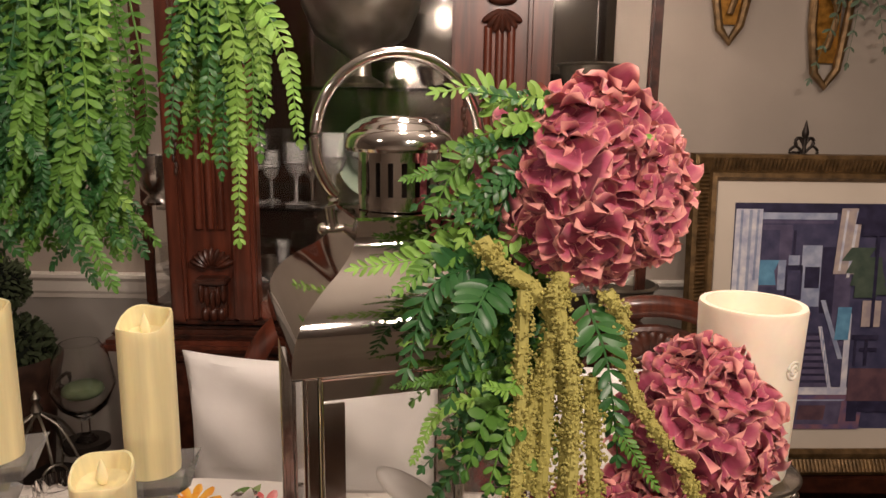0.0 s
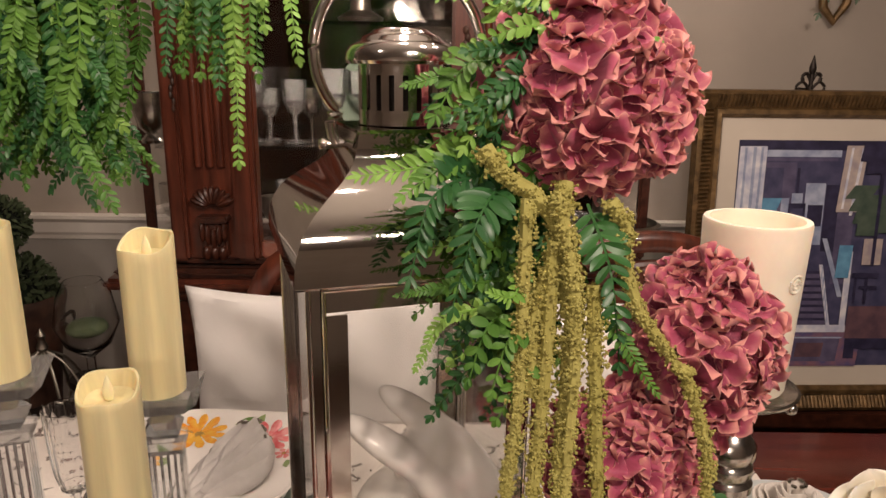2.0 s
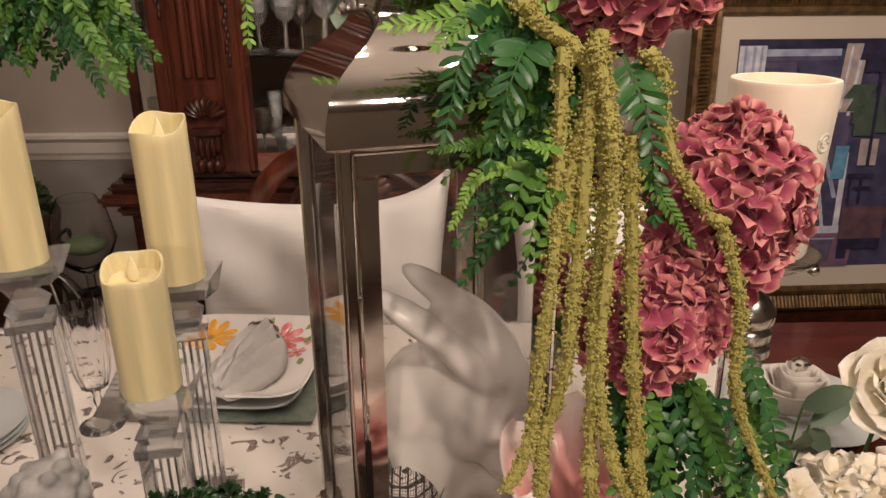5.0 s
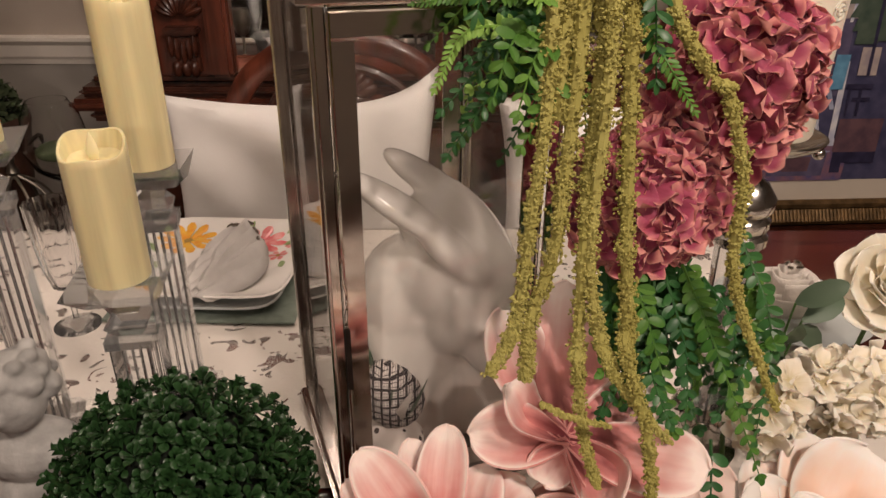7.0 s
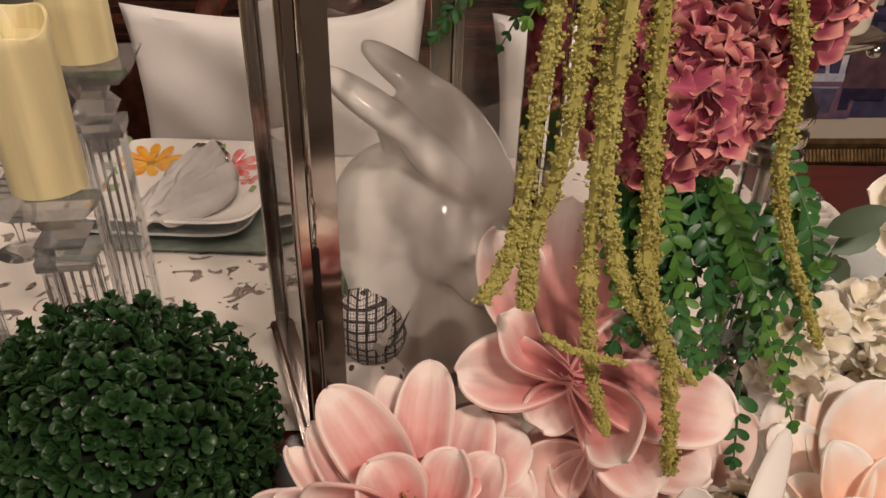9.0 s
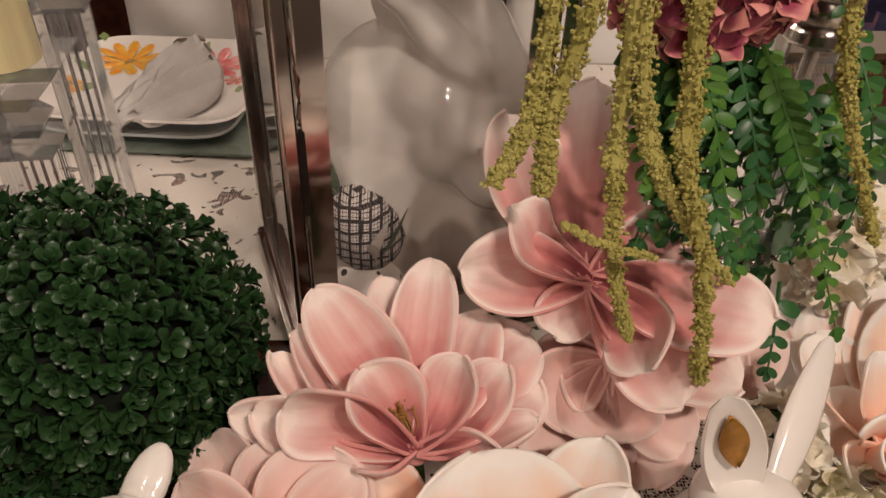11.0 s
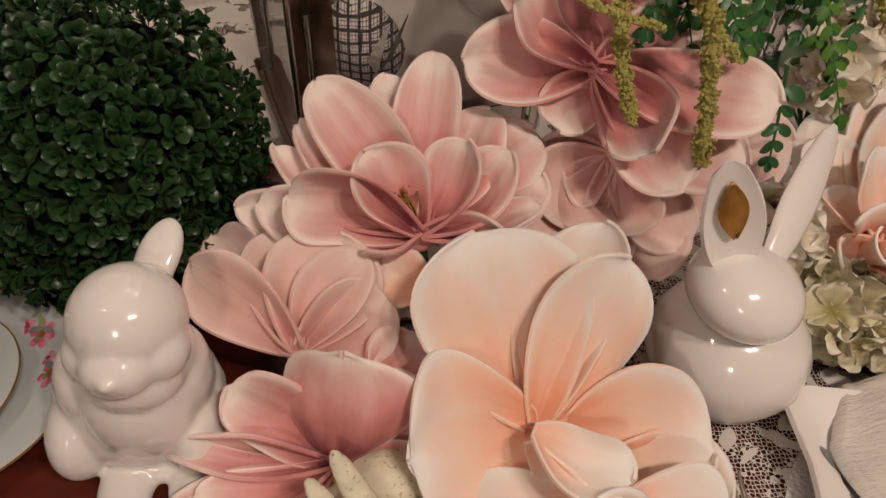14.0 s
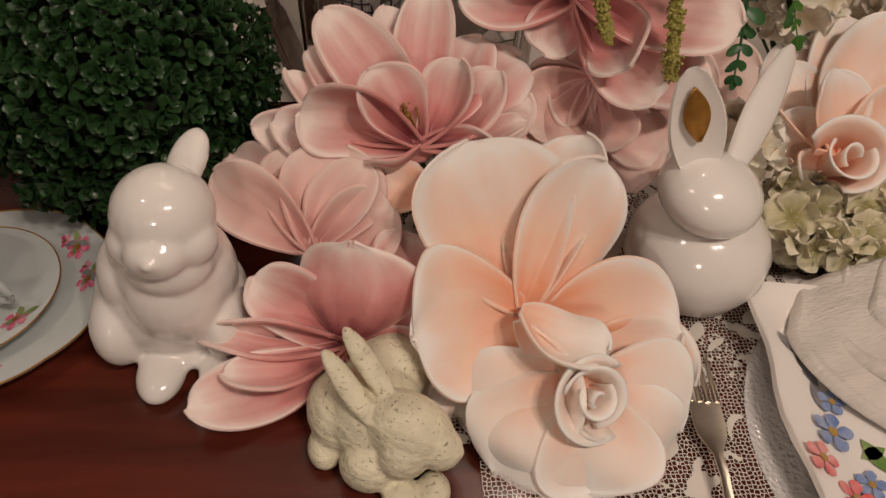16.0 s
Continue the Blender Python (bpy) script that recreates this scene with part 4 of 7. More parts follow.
b.petal((0.034, -0.036, -0.031), 0.061, 0, 0.675, 0.115, 0.1)
b.petal((-0.036, 0.020, 0.002), 0.048, 0, 0.675, 0.115, 0.1)
b.petal((0.018, -0.061, -0.037), 0.056, 0, 0.675, 0.115, 0.1)
b.petal((-0.091, 0.006, -0.029), 0.053, 0, 0.675, 0.115, 0.1)


# ---- hydrangeas ----
def floret_mesh(seed, size):
    rnd = random.Random(seed)
    s = Shape()
    for k in range(4):
        a = k * math.pi / 2 + rnd.uniform(-0.2, 0.2)
        L, W = size * rnd.uniform(0.85, 1.15), size * rnd.uniform(0.85, 1.1)
        lift = rnd.uniform(-0.15, 0.5)
        ph = rnd.uniform(0, 6)
        nu, nv = 13, 9
        vs, uv, fs = [], [], []
        for i in range(nu):
            u = 1 - (1 - i / (nu - 1)) ** 1.5
            w = W * 0.62 * (0.14 + 0.86 * min(1, u / 0.6) ** 0.8) * (max(0.0, 1 - (max(0, u - 0.6) / 0.4) ** 3.0) ** 0.55 if u < 0.999 else 0.22)
            for j in range(nv):
                v = 2 * j / (nv - 1) - 1
                x = L * u * (1 - 0.12 * v * v * u)
                z = L * (lift * u * u) + 0.17 * size * math.sin(ph + 5.0 * u + 2.6 * v) * u * (0.35 + abs(v)) + 0.05 * size * math.sin(2 * ph + 15 * u + 3 * v) * abs(v) + 0.10 * size * v * v * u - 0.14 * size * max(0, u - 0.75) * 4 * (1 if lift > 0 else -1)
                y = v * w
                vs.append((x * math.cos(a) - y * math.sin(a), x * math.sin(a) + y * math.cos(a), z))
                uv.append((u, j / (nv - 1)))
        for i in range(nu - 1):
            for j in range(nv - 1):
                q = i * nv + j
                fs.append((q, q + nv, q + nv + 1, q + 1))
        s.add(vs, fs, None, uv)
    return s.mesh("floret")


def hydrangea(c, radii, count, size, material, label, seed, facing=(0, -1, 0.15), reach=-0.35, name="hydrangea", stem_to=None):
    rnd = random.Random(seed)
    t = thing(name, c, label, "artificial flower", "hydrangea heads in the arrangement")
    meshes = [floret_mesh(seed + k, size) for k in range(7)]
    for me in meshes:
        me.materials.append(M[material])
    f = Vector(facing).normalized()
    k = 0
    i = 0
    while k < count and i < count * 6:
        z = 1 - 2 * (i + 0.5) / (count * 1.5)
        a = i * 2.399963
        i += 1
        if z < -1:
            break
        d = Vector((math.sqrt(1 - z * z) * math.cos(a), math.sqrt(1 - z * z) * math.sin(a), z))
        if d.dot(f) < reach:
            continue
        d = (d + Vector((rnd.uniform(-1, 1), rnd.uniform(-1, 1), rnd.uniform(-1, 1))) * 0.14).normalized()
        g = rnd.uniform(0.76, 1.02)
        p = Vector((d.x * radii[0], d.y * radii[1], d.z * radii[2])) * g
        d2 = (d + Vector((rnd.uniform(-1, 1), rnd.uniform(-1, 1), rnd.uniform(-1, 1))) * 0.42).normalized()
        m = T(*p) @ align(d2) @ pose(0, 0, 0, 0, 0, rnd.uniform(0, 360)) @ Matrix.Scale(rnd.uniform(0.8, 1.2), 4)
        part("floret", meshes[k % 7], material, t, m=m)
        k += 1
    part("core", Shape().ball((0, 0, 0), tuple(r * 0.70 for r in radii)), "stem" if material != "hyd" else "hyd", t)
    st = [(0, 0.0, 0), (-0.01, 0.05, -0.04), stem_to or (-0.03, 0.06, -0.10)]
    part("stem", Shape().tube(bez(st, 8), 0.003), "stem", t)
    return t


hydrangea((0.113, 0.648, 1.440), (0.078, 0.068, 0.078), 190, 0.0268, "hyd", "full dusty burgundy silk hydrangea tied to the lantern's top", 5)
hydrangea((0.216, 0.622, 1.226), (0.060, 0.055, 0.078), 140, 0.0245, "hyd", "burgundy silk hydrangea in front of the wide candle", 6)
hydrangea((0.150, 0.600, 1.125), (0.060, 0.052, 0.060), 115, 0.0245, "hyd", "burgundy silk hydrangea behind the hanging tassels", 7)


# ---- ferns and trailing greens ----
def leaf(s, p, d, n, L, W, fold=0.25, droop=0.15):
    """A small leaf with a midrib fold, from p along d, its face towards n."""
    d, n = d.normalized(), (n - d * n.dot(d)).normalized()
    b = d.cross(n)
    rows = ((0.0, 0.16, 0), (0.22, 0.74, 0.02), (0.5, 1.0, 0.0), (0.78, 0.86, -0.06), (0.93, 0.52, -0.10), (1.0, 0.14, -0.13))
    vs = []
    for u, w, z in rows:
        c = p + d * (L * u) + n * (L * droop * (z * 5) * u)
        e = n * (fold * W * 0.5 * w)
        vs += [c + b * (W * 0.5 * w) + e, c, c - b * (W * 0.5 * w) + e]
    fs = []
    for k in range(len(rows) - 1):
        q = 3 * k
        fs += [(q, q + 1, q + 4, q + 3), (q + 1, q + 2, q + 5, q + 4)]
    s.add(vs, fs)


def frond(t, pts, material, leaf_len, leaf_w, gap, seed, taper=0.35, pair=True, swing=0.9, name="frond", label=""):
    rnd = random.Random(seed)
    o = t.matrix_world.translation
    pts = [Vector(p) - o for p in pts]
    length = sum((pts[i + 1] - pts[i]).length for i in range(len(pts) - 1))
    n = max(6, int(length / gap))
    c = bez(pts, n)
    s = Shape()
    s.tube(c, [0.0016 * (1 - 0.7 * i / n) for i in range(n)], 5)
    view = Vector((0.0, -0.85, 0.5))
    for i in range(1, n):
        d = (c[i] - c[i - 1]).normalized()
        nn = (view + Vector((rnd.uniform(-0.5, 0.5), rnd.uniform(-0.3, 0.3), rnd.uniform(-0.5, 0.5)))).normalized()
        b = d.cross(nn).normalized()
        u = i / (n - 1)
        k = (1 - (1 - taper) * u) * (0.55 + 0.45 * min(1, u * 5)) * rnd.uniform(0.85, 1.1)
        for sg in ((1, -1) if pair else ((1,) if i % 2 else (-1,))):
            dd = (b * sg * swing + d * (0.45 + 0.6 * u) + nn * rnd.uniform(-0.15, 0.35)).normalized()
            leaf(s, c[i], dd, nn, leaf_len * k, leaf_w * k, rnd.uniform(0.15, 0.5), rnd.uniform(0.05, 0.3))
    dd = (c[-1] - c[-2]).normalized()
    leaf(s, c[-1], dd, view, leaf_len * taper * 1.3, leaf_w * taper * 1.2)
    return part(name, s, material, t, label)


def greenery():
    t = thing("fern_spray", (0.05, 0.66, 1.30), "bright green artificial fern spray tied to the lantern", "artificial fern")
    boston = [
        ("fern_light", ((0.053, 0.66, 1.492), (0.023, 0.64, 1.519), (-0.013, 0.62, 1.515)), 0.024, 0.009),
        ("fern", ((0.045, 0.66, 1.455), (0.010, 0.62, 1.464), (-0.016, 0.60, 1.425)), 0.027, 0.011),
        ("fern", ((0.036, 0.65, 1.412), (-0.003, 0.62, 1.451), (-0.038, 0.60, 1.447)), 0.015, 0.006),
        ("fern_light", ((0.041, 0.64, 1.399), (-0.020, 0.60, 1.385), (-0.073, 0.58, 1.379)), 0.025, 0.009),
        ("fern", ((0.036, 0.64, 1.394), (-0.007, 0.60, 1.385), (-0.039, 0.57, 1.366)), 0.022, 0.009),
        ("fern_dark", ((0.041, 0.63, 1.377), (-0.015, 0.58, 1.366), (-0.034, 0.56, 1.305)), 0.030, 0.011),
        ("fern_dark", ((0.046, 0.63, 1.372), (0.019, 0.56, 1.354), (-0.001, 0.55, 1.285)), 0.030, 0.011),
        ("fern", ((0.048, 0.62, 1.285), (-0.001, 0.58, 1.291), (-0.043, 0.57, 1.286)), 0.012, 0.005),
        ("fern_light", ((0.049, 0.62, 1.260), (-0.005, 0.57, 1.268), (-0.029, 0.56, 1.229)), 0.013, 0.006),
        ("fern", ((0.047, 0.60, 1.262), (0.026, 0.56, 1.263), (0.013, 0.55, 1.225)), 0.022, 0.013),
        ("fern_dark", ((0.107, 0.60, 1.355), (0.121, 0.565, 1.309), (0.132, 0.56, 1.236)), 0.026, 0.012),
        ("fern", ((0.116, 0.60, 1.288), (0.133, 0.56, 1.255), (0.160, 0.55, 1.215)), 0.014, 0.006),
        ("fern_light", ((0.059, 0.60, 1.316), (0.047, 0.56, 1.291), (0.029, 0.55, 1.295)), 0.014, 0.006),
        ("fern", ((0.068, 0.58, 1.265), (0.044, 0.56, 1.254), (0.031, 0.55, 1.215)), 0.022, 0.012),
        ("fern", ((0.073, 0.58, 1.256), (0.056, 0.56, 1.225), (0.037, 0.56, 1.185)), 0.020, 0.012),
    ]
    for k, (mt, pts, L, W) in enumerate(boston):
        frond(t, pts, mt, L * 1.08, W * 0.98, W * 0.78, 200 + k)
    # the dense back of the spray
    rnd = random.Random(77)
    for k in range(60):
        z = 1.20 + 0.30 * k / 59
        x0, y0 = 0.07 + rnd.uniform(-0.02, 0.03), 0.665
        side = -1 if rnd.random() < 0.8 else 0.6
        tip = (x0 + side * rnd.uniform(0.05, 0.09), 0.60 + rnd.uniform(-0.01, 0.04), z + rnd.uniform(-0.06, 0.02))
        mid = (x0 + side * 0.03, 0.61 + rnd.uniform(-0.01, 0.03), z + 0.012)
        frond(t, ((x0, y0, z), mid, tip), rnd.choice(("fern", "fern_dark", "fern_dark", "fern_light")), rnd.uniform(0.017, 0.025), rnd.uniform(0.0085, 0.0105), 0.0080, 300 + k)
    t2 = thing("trailing_greens", (0.18, 0.58, 1.08), "trailing green vines with small oval leaves under the hydrangeas", "artificial vine")
    low = [
        ((0.132, 0.56, 1.081), (0.149, 0.53, 1.031), (0.168, 0.50, 0.961)), ((0.164, 0.58, 1.078), (0.184, 0.54, 1.007), (0.185, 0.51, 0.930)),
        ((0.184, 0.58, 1.072), (0.207, 0.53, 1.013), (0.244, 0.49, 0.918)), ((0.230, 0.60, 1.038), (0.243, 0.55, 1.002), (0.213, 0.52, 0.960)),
        ((0.131, 0.58, 1.070), (0.128, 0.53, 1.031), (0.102, 0.50, 1.021)), ((0.201, 0.50, 0.948), (0.203, 0.49, 0.918), (0.203, 0.48, 0.892)),
        ((0.236, 0.58, 1.027), (0.240, 0.54, 1.016), (0.252, 0.53, 1.025)), ((0.158, 0.57, 1.061), (0.149, 0.52, 1.006), (0.162, 0.50, 0.970)),
    ]
    for k, pts in enumerate(low):
        frond(t2, pts, ("fern", "fern_dark")[k % 2] if k != 2 else "fern", 0.0175, 0.0105, 0.0095, 400 + k, taper=0.5)
    for k in range(24):
        x = 0.12 + 0.13 * rnd.random()
        p0 = (x, 0.60, 1.07 + rnd.uniform(-0.03, 0.03))
        p1 = (x + rnd.uniform(-0.02, 0.03), 0.57 + rnd.uniform(-0.02, 0.03), 1.02)
        p2 = (x + rnd.uniform(-0.03, 0.05), 0.56 + rnd.uniform(-0.03, 0.04), 0.95 + rnd.uniform(-0.05, 0.03))
        frond(t2, (p0, p1, p2), rnd.choice(("fern", "fern_dark", "fern_dark")), 0.017, 0.011, 0.010, 450 + k, taper=0.55)


greenery()


def tassel(pts, r0, r1, seed):
    """A hanging amaranthus: a stem grown over with tiny clustered grains."""
    rnd = random.Random(seed)
    c = bez(pts, 60)
    o = Vector(pts[0])
    c = [p - o for p in c]
    t = thing("amaranthus_tassel", pts[0], "yellow-green hanging amaranthus tassel of tiny grains", "artificial flower", "amaranthus tassels")
    part("stem", Shape().tube(c, 0.0012, 5), "stem", t)
    s = Shape()
    s.tube(c, [0.55 * (r0 + (r1 - r0) * i / 59) for i in range(60)], 7)
    L = sum((c[i + 1] - c[i]).length for i in range(59))
    oct_v = [(1, 0, 0), (0, 1, 0), (-1, 0, 0), (0, -1, 0), (0, 0, 1), (0, 0, -1)]
    oct_f = [(0, 1, 4), (1, 2, 4), (2, 3, 4), (3, 0, 4), (1, 0, 5), (2, 1, 5), (3, 2, 5), (0, 3, 5)]
    n = int(L / 0.00017)
    for k in range(n):
        u = k / n
        x = u * 59
        i = min(int(x), 58)
        p = c[i].lerp(c[i + 1], x - i)
        lump = 0.75 + 0.35 * math.sin(u * L * 420 + seed) * math.sin(u * L * 173 + seed * 2)
        r = (r0 + (r1 - r0) * u) * lump * 1.18
        a = rnd.uniform(0, 6.283)
        q = p + Vector((math.cos(a) * r, math.sin(a) * r, rnd.uniform(-0.002, 0.002))) * rnd.uniform(0.55, 1.0)
        g = rnd.uniform(0.0011, 0.0020)
        s.add(oct_v, oct_f, T(*q) @ pose(0, 0, 0, rnd.uniform(0, 90), rnd.uniform(0, 90), 0) @ Matrix.Scale(g, 4))
    tagged(part("grain_cover", s, "amaranth", t, smooth=False), kind="stuff")


tassel([(0.056, 0.580, 1.363), (0.054, 0.565, 1.268), (0.052, 0.555, 1.192), (0.044, 0.545, 1.121), (0.039, 0.535, 1.062), (0.029, 0.520, 1.034), (0.013, 0.505, 1.014)], 0.0095, 0.006, 500)
tassel([(0.078, 0.575, 1.331), (0.074, 0.560, 1.233), (0.069, 0.550, 1.164), (0.064, 0.540, 1.107), (0.047, 0.530, 1.048), (0.044, 0.515, 1.026), (0.042, 0.505, 1.009)], 0.0105, 0.006, 501)
tassel([(0.094, 0.570, 1.289), (0.089, 0.555, 1.191), (0.086, 0.540, 1.128), (0.086, 0.525, 1.028), (0.084, 0.510, 1.022), (0.090, 0.490, 0.964), (0.102, 0.475, 0.922)], 0.0095, 0.005, 502)
tassel([(0.108, 0.565, 1.298), (0.112, 0.550, 1.221), (0.117, 0.535, 1.130), (0.123, 0.520, 1.053), (0.119, 0.500, 1.036), (0.136, 0.475, 0.976), (0.144, 0.455, 0.907)], 0.0105, 0.006, 503)
tassel([(0.148, 0.575, 1.273), (0.181, 0.565, 1.230), (0.182, 0.550, 1.230), (0.202, 0.540, 1.167), (0.203, 0.530, 1.100), (0.218, 0.520, 1.051), (0.250, 0.500, 0.979)], 0.009, 0.005, 504)
tassel([(0.078, 0.575, 1.369), (0.092, 0.560, 1.303), (0.095, 0.550, 1.235), (0.091, 0.535, 1.110), (0.102, 0.520, 1.040), (0.106, 0.505, 1.029), (0.116, 0.495, 1.010), (0.158, 0.485, 0.960)], 0.0095, 0.005, 505)
tassel([(0.023, 0.600, 1.399), (0.038, 0.590, 1.379), (0.064, 0.585, 1.362), (0.087, 0.580, 1.327), (0.091, 0.570, 1.269)], 0.013, 0.012, 506)
tassel([(0.123, 0.590, 1.360), (0.134, 0.585, 1.340), (0.135, 0.580, 1.314), (0.148, 0.575, 1.273)], 0.011, 0.009, 507)
tassel([(0.088, 0.600, 1.373), (0.081, 0.580, 1.322), (0.064, 0.570, 1.269), (0.064, 0.560, 1.205)], 0.013, 0.010, 508)
tassel([(0.052, 0.480, 1.004), (0.072, 0.475, 0.995), (0.105, 0.475, 0.986)], 0.0028, 0.002, 509)


# ---- candles on crystal sticks ----
def pillar(name, s, side, z0, z1, turn, flutes=5, depth=0.12):
    """A square crystal column with upright grooves."""
    prof = []
    per = flutes * 4
    for e in range(4):
        for k in range(per):
            u = k / per * 2 - 1
            g = 1 - depth * (0.5 - 0.5 * math.cos(math.pi * flutes * (u + 1)))
            x, y = side * u, -side * g
            a = e * math.pi / 2
            prof.append((x * math.cos(a) - y * math.sin(a), x * math.sin(a) + y * math.cos(a)))
    n = len(prof)
    vs = [(x, y, z) for z in (z0, z1) for x, y in prof]
    fs = [(i, (i + 1) % n, n + (i + 1) % n, n + i) for i in range(n)] + [tuple(range(n - 1, -1, -1)), tuple(range(n, 2 * n))]
    s.add(vs, fs, turn)


def frustum(s, a, b, z0, z1, turn=None):
    vs = [(x * a, y * a, z0) for x, y in ((-1, -1), (1, -1), (1, 1), (-1, 1))] + [(x * b, y * b, z1) for x, y in ((-1, -1), (1, -1), (1, 1), (-1, 1))]
    s.add(vs, [(3, 2, 1, 0), (4, 5, 6, 7), (0, 1, 5, 4), (1, 2, 6, 5), (2, 3, 7, 6), (3, 0, 4, 7)], turn)


def candlestick(x, y, ztop, rz):
    """ztop: the height of the candle's foot over the table."""
    t = thing("crystal_candlestick", (x, y, TOP + 0.004), "square cut-crystal candlestick with a fluted column", "candlestick", "crystal candlesticks", rz=rz)
    z = ztop - 0.004
    s = Shape()
    frustum(s, 0.042, 0.040, 0, 0.014)
    frustum(s, 0.034, 0.028, 0.0145, 0.026)
    part("foot", s, "crystal", t, smooth=False)
    s = Shape()
    pillar("column", s, 0.0205, 0.027, z - 0.075, None)
    part("column", s, "crystal", t, smooth=False)
    s = Shape()
    frustum(s, 0.0235, 0.0235, z - 0.0745, z - 0.064)
    part("collar", s, "crystal", t, smooth=False)
    s = Shape()
    frustum(s, 0.013, 0.021, z - 0.0635, z - 0.050)
    frustum(s, 0.021, 0.013, z - 0.0495, z - 0.038)
    part("knop", s, "crystal", t, smooth=False)
    s = Shape()
    frustum(s, 0.013, 0.020, z - 0.0375, z - 0.020)
    part("neck", s, "crystal", t, smooth=False)
    s = Shape()
    frustum(s, 0.030, 0.047, z - 0.0195, z - 0.0005)
    part("drip_plate", s, "crystal", t, smooth=False)


def wax_pillar(x, y, z0, h, r, seed):
    t = thing("pillar_candle", (x, y, z0), "ivory flameless pillar candle with a melted wavy rim", "candle", "ivory candles on crystal sticks")
    rnd = random.Random(seed)
    ph = rnd.uniform(0, 6)
    n = 48
    vs, fs = [], []
    rows = [(0.985, 0.0), (1.0, 0.004)] + [(1.0, h * k / 8) for k in range(1, 8)] + [(1.0, h * 0.985), (0.975, h), (0.90, h * 0.995), (0.84, h * 0.955), (0.78, h * 0.895), (0.4, h * 0.868), (0.02, h * 0.865)]
    for r0, z in rows:
        for i in range(n):
            a = 2 * math.pi * i / n
            top = max(0, (z - h * 0.86) / (h * 0.14))
            wave = (0.009 * math.sin(a + 0.25 * math.sin(ph)) - 0.003 + 0.003 * math.sin(3 * a + ph)) * min(1, top)
            g = 1 + 0.004 * math.sin(7 * a + ph) + 0.003 * math.sin(17 * a + 2 * ph)
            vs.append((r * r0 * g * math.cos(a), r * r0 * g * math.sin(a), z + wave))
    for j in range(len(rows) - 1):
        for i in range(n):
            p, q = j * n + i, j * n + (i + 1) % n
            fs.append((p, q, q + n, p + n))
    part("wax", Shape().add(vs, fs + [tuple(range(n - 1, -1, -1))]), "wax", t)
    prof = [(0.001, 0), (0.0045, 0.002), (0.0062, 0.009), (0.0048, 0.017), (0.0022, 0.024), (0.0004, 0.028)]
    part("flame", Shape().lathe(prof, 14, T(0, 0, h * 0.866) @ Matrix.Diagonal((1, 0.5, 1, 1))), "flame", t, "ivory plastic flame tip")


for x, y, z0, h, rz, sd in ((-0.344, 0.808, 1.084, 0.186, 12, 1), (-0.345, 0.690, 1.006, 0.142, 8, 2), (-0.492, 0.750, 1.128, 0.165, 20, 3)):
    candlestick(x, y, z0 - TOP, rz)
    wax_pillar(x, y, z0, h, 0.0305, sd)


def flower_candle():
    c = (0.292, 0.705)
    t = thing("candle_stand", (*c, TOP + 0.004), "silver and glass column stand carrying a wide candle", "candle stand")
    part("foot", Shape().lathe([(0.045, 0), (0.046, 0.006), (0.03, 0.014), (0.022, 0.03), (0.024, 0.045), (0.018, 0.05)], 32), "silver", t)
    for k in range(5):
        a = k * 1.2566
        part("bead", Shape().ball((0.027 * math.cos(a), 0.027 * math.sin(a), 0.056), (0.010, 0.010, 0.012)), "silver", t)
    part("glass_column", Shape().lathe([(0.0185, 0.07), (0.0225, 0.275)], 10), "crystal", t, smooth=False)
    part("inner_rod", Shape().lathe([(0.006, 0.05), (0.006, 0.28)], 10), "silver", t)
    part("collar", Shape().lathe([(0.024, 0.276), (0.028, 0.280), (0.028, 0.288), (0.023, 0.292), (0.027, 0.298), (0.027, 0.306), (0.022, 0.310), (0.028, 0.318), (0.028, 0.330), (0.018, 0.345), (0.008, 0.352), (0.008, 0.372), (0.012, 0.38)], 36), "silver", t)
    part("plate", Shape().lathe([(0.010, 0.378), (0.045, 0.384), (0.058, 0.392), (0.060, 0.396), (0.057, 0.397), (0.04, 0.390), (0.002, 0.389)], 40), "silver", t)
    for k in range(3):
        a = k * 2.094 - 0.7
        part("ball_foot", Shape().ball((0.054 * math.cos(a), 0.054 * math.sin(a), 0.386), (0.006, 0.006, 0.006)), "silver", t)
    h = 1.322 - (TOP + 0.401)
    w = thing("wide_candle", (*c, TOP + 0.402), "wide cream wax candle with pressed swirls and a hollow top", "candle")
    s = Shape().lathe([(0.043, 0), (0.0445, 0.003), (0.0475, h * 0.6), (0.0495, h - 0.003), (0.0485, h), (0.043, h), (0.0415, h - 0.006), (0.040, h - 0.03), (0.002, h - 0.032)], 56)
    part("wax", s, "wax_white", w)
    for cx, zz, rr, turn in ((-0.6, 0.62, 0.014, 1), (0.15, 0.45, 0.011, -1), (0.55, 0.68, 0.010, 1)):
        pts = []
        for k in range(40):
            g = k / 39
            ang = turn * g * 4.2 * math.pi
            u, v = rr * (1 - 0.85 * g) * math.cos(ang), rr * (1 - 0.85 * g) * math.sin(ang)
            a = -math.pi / 2 + cx + u / 0.048
            q = 0.0445 + 0.005 * zz
            pts.append((q * math.cos(a), q * math.sin(a), h * zz + v))
        part("swirl", Shape().tube(pts, 0.0016, 6), "wax_white", w)


flower_candle()


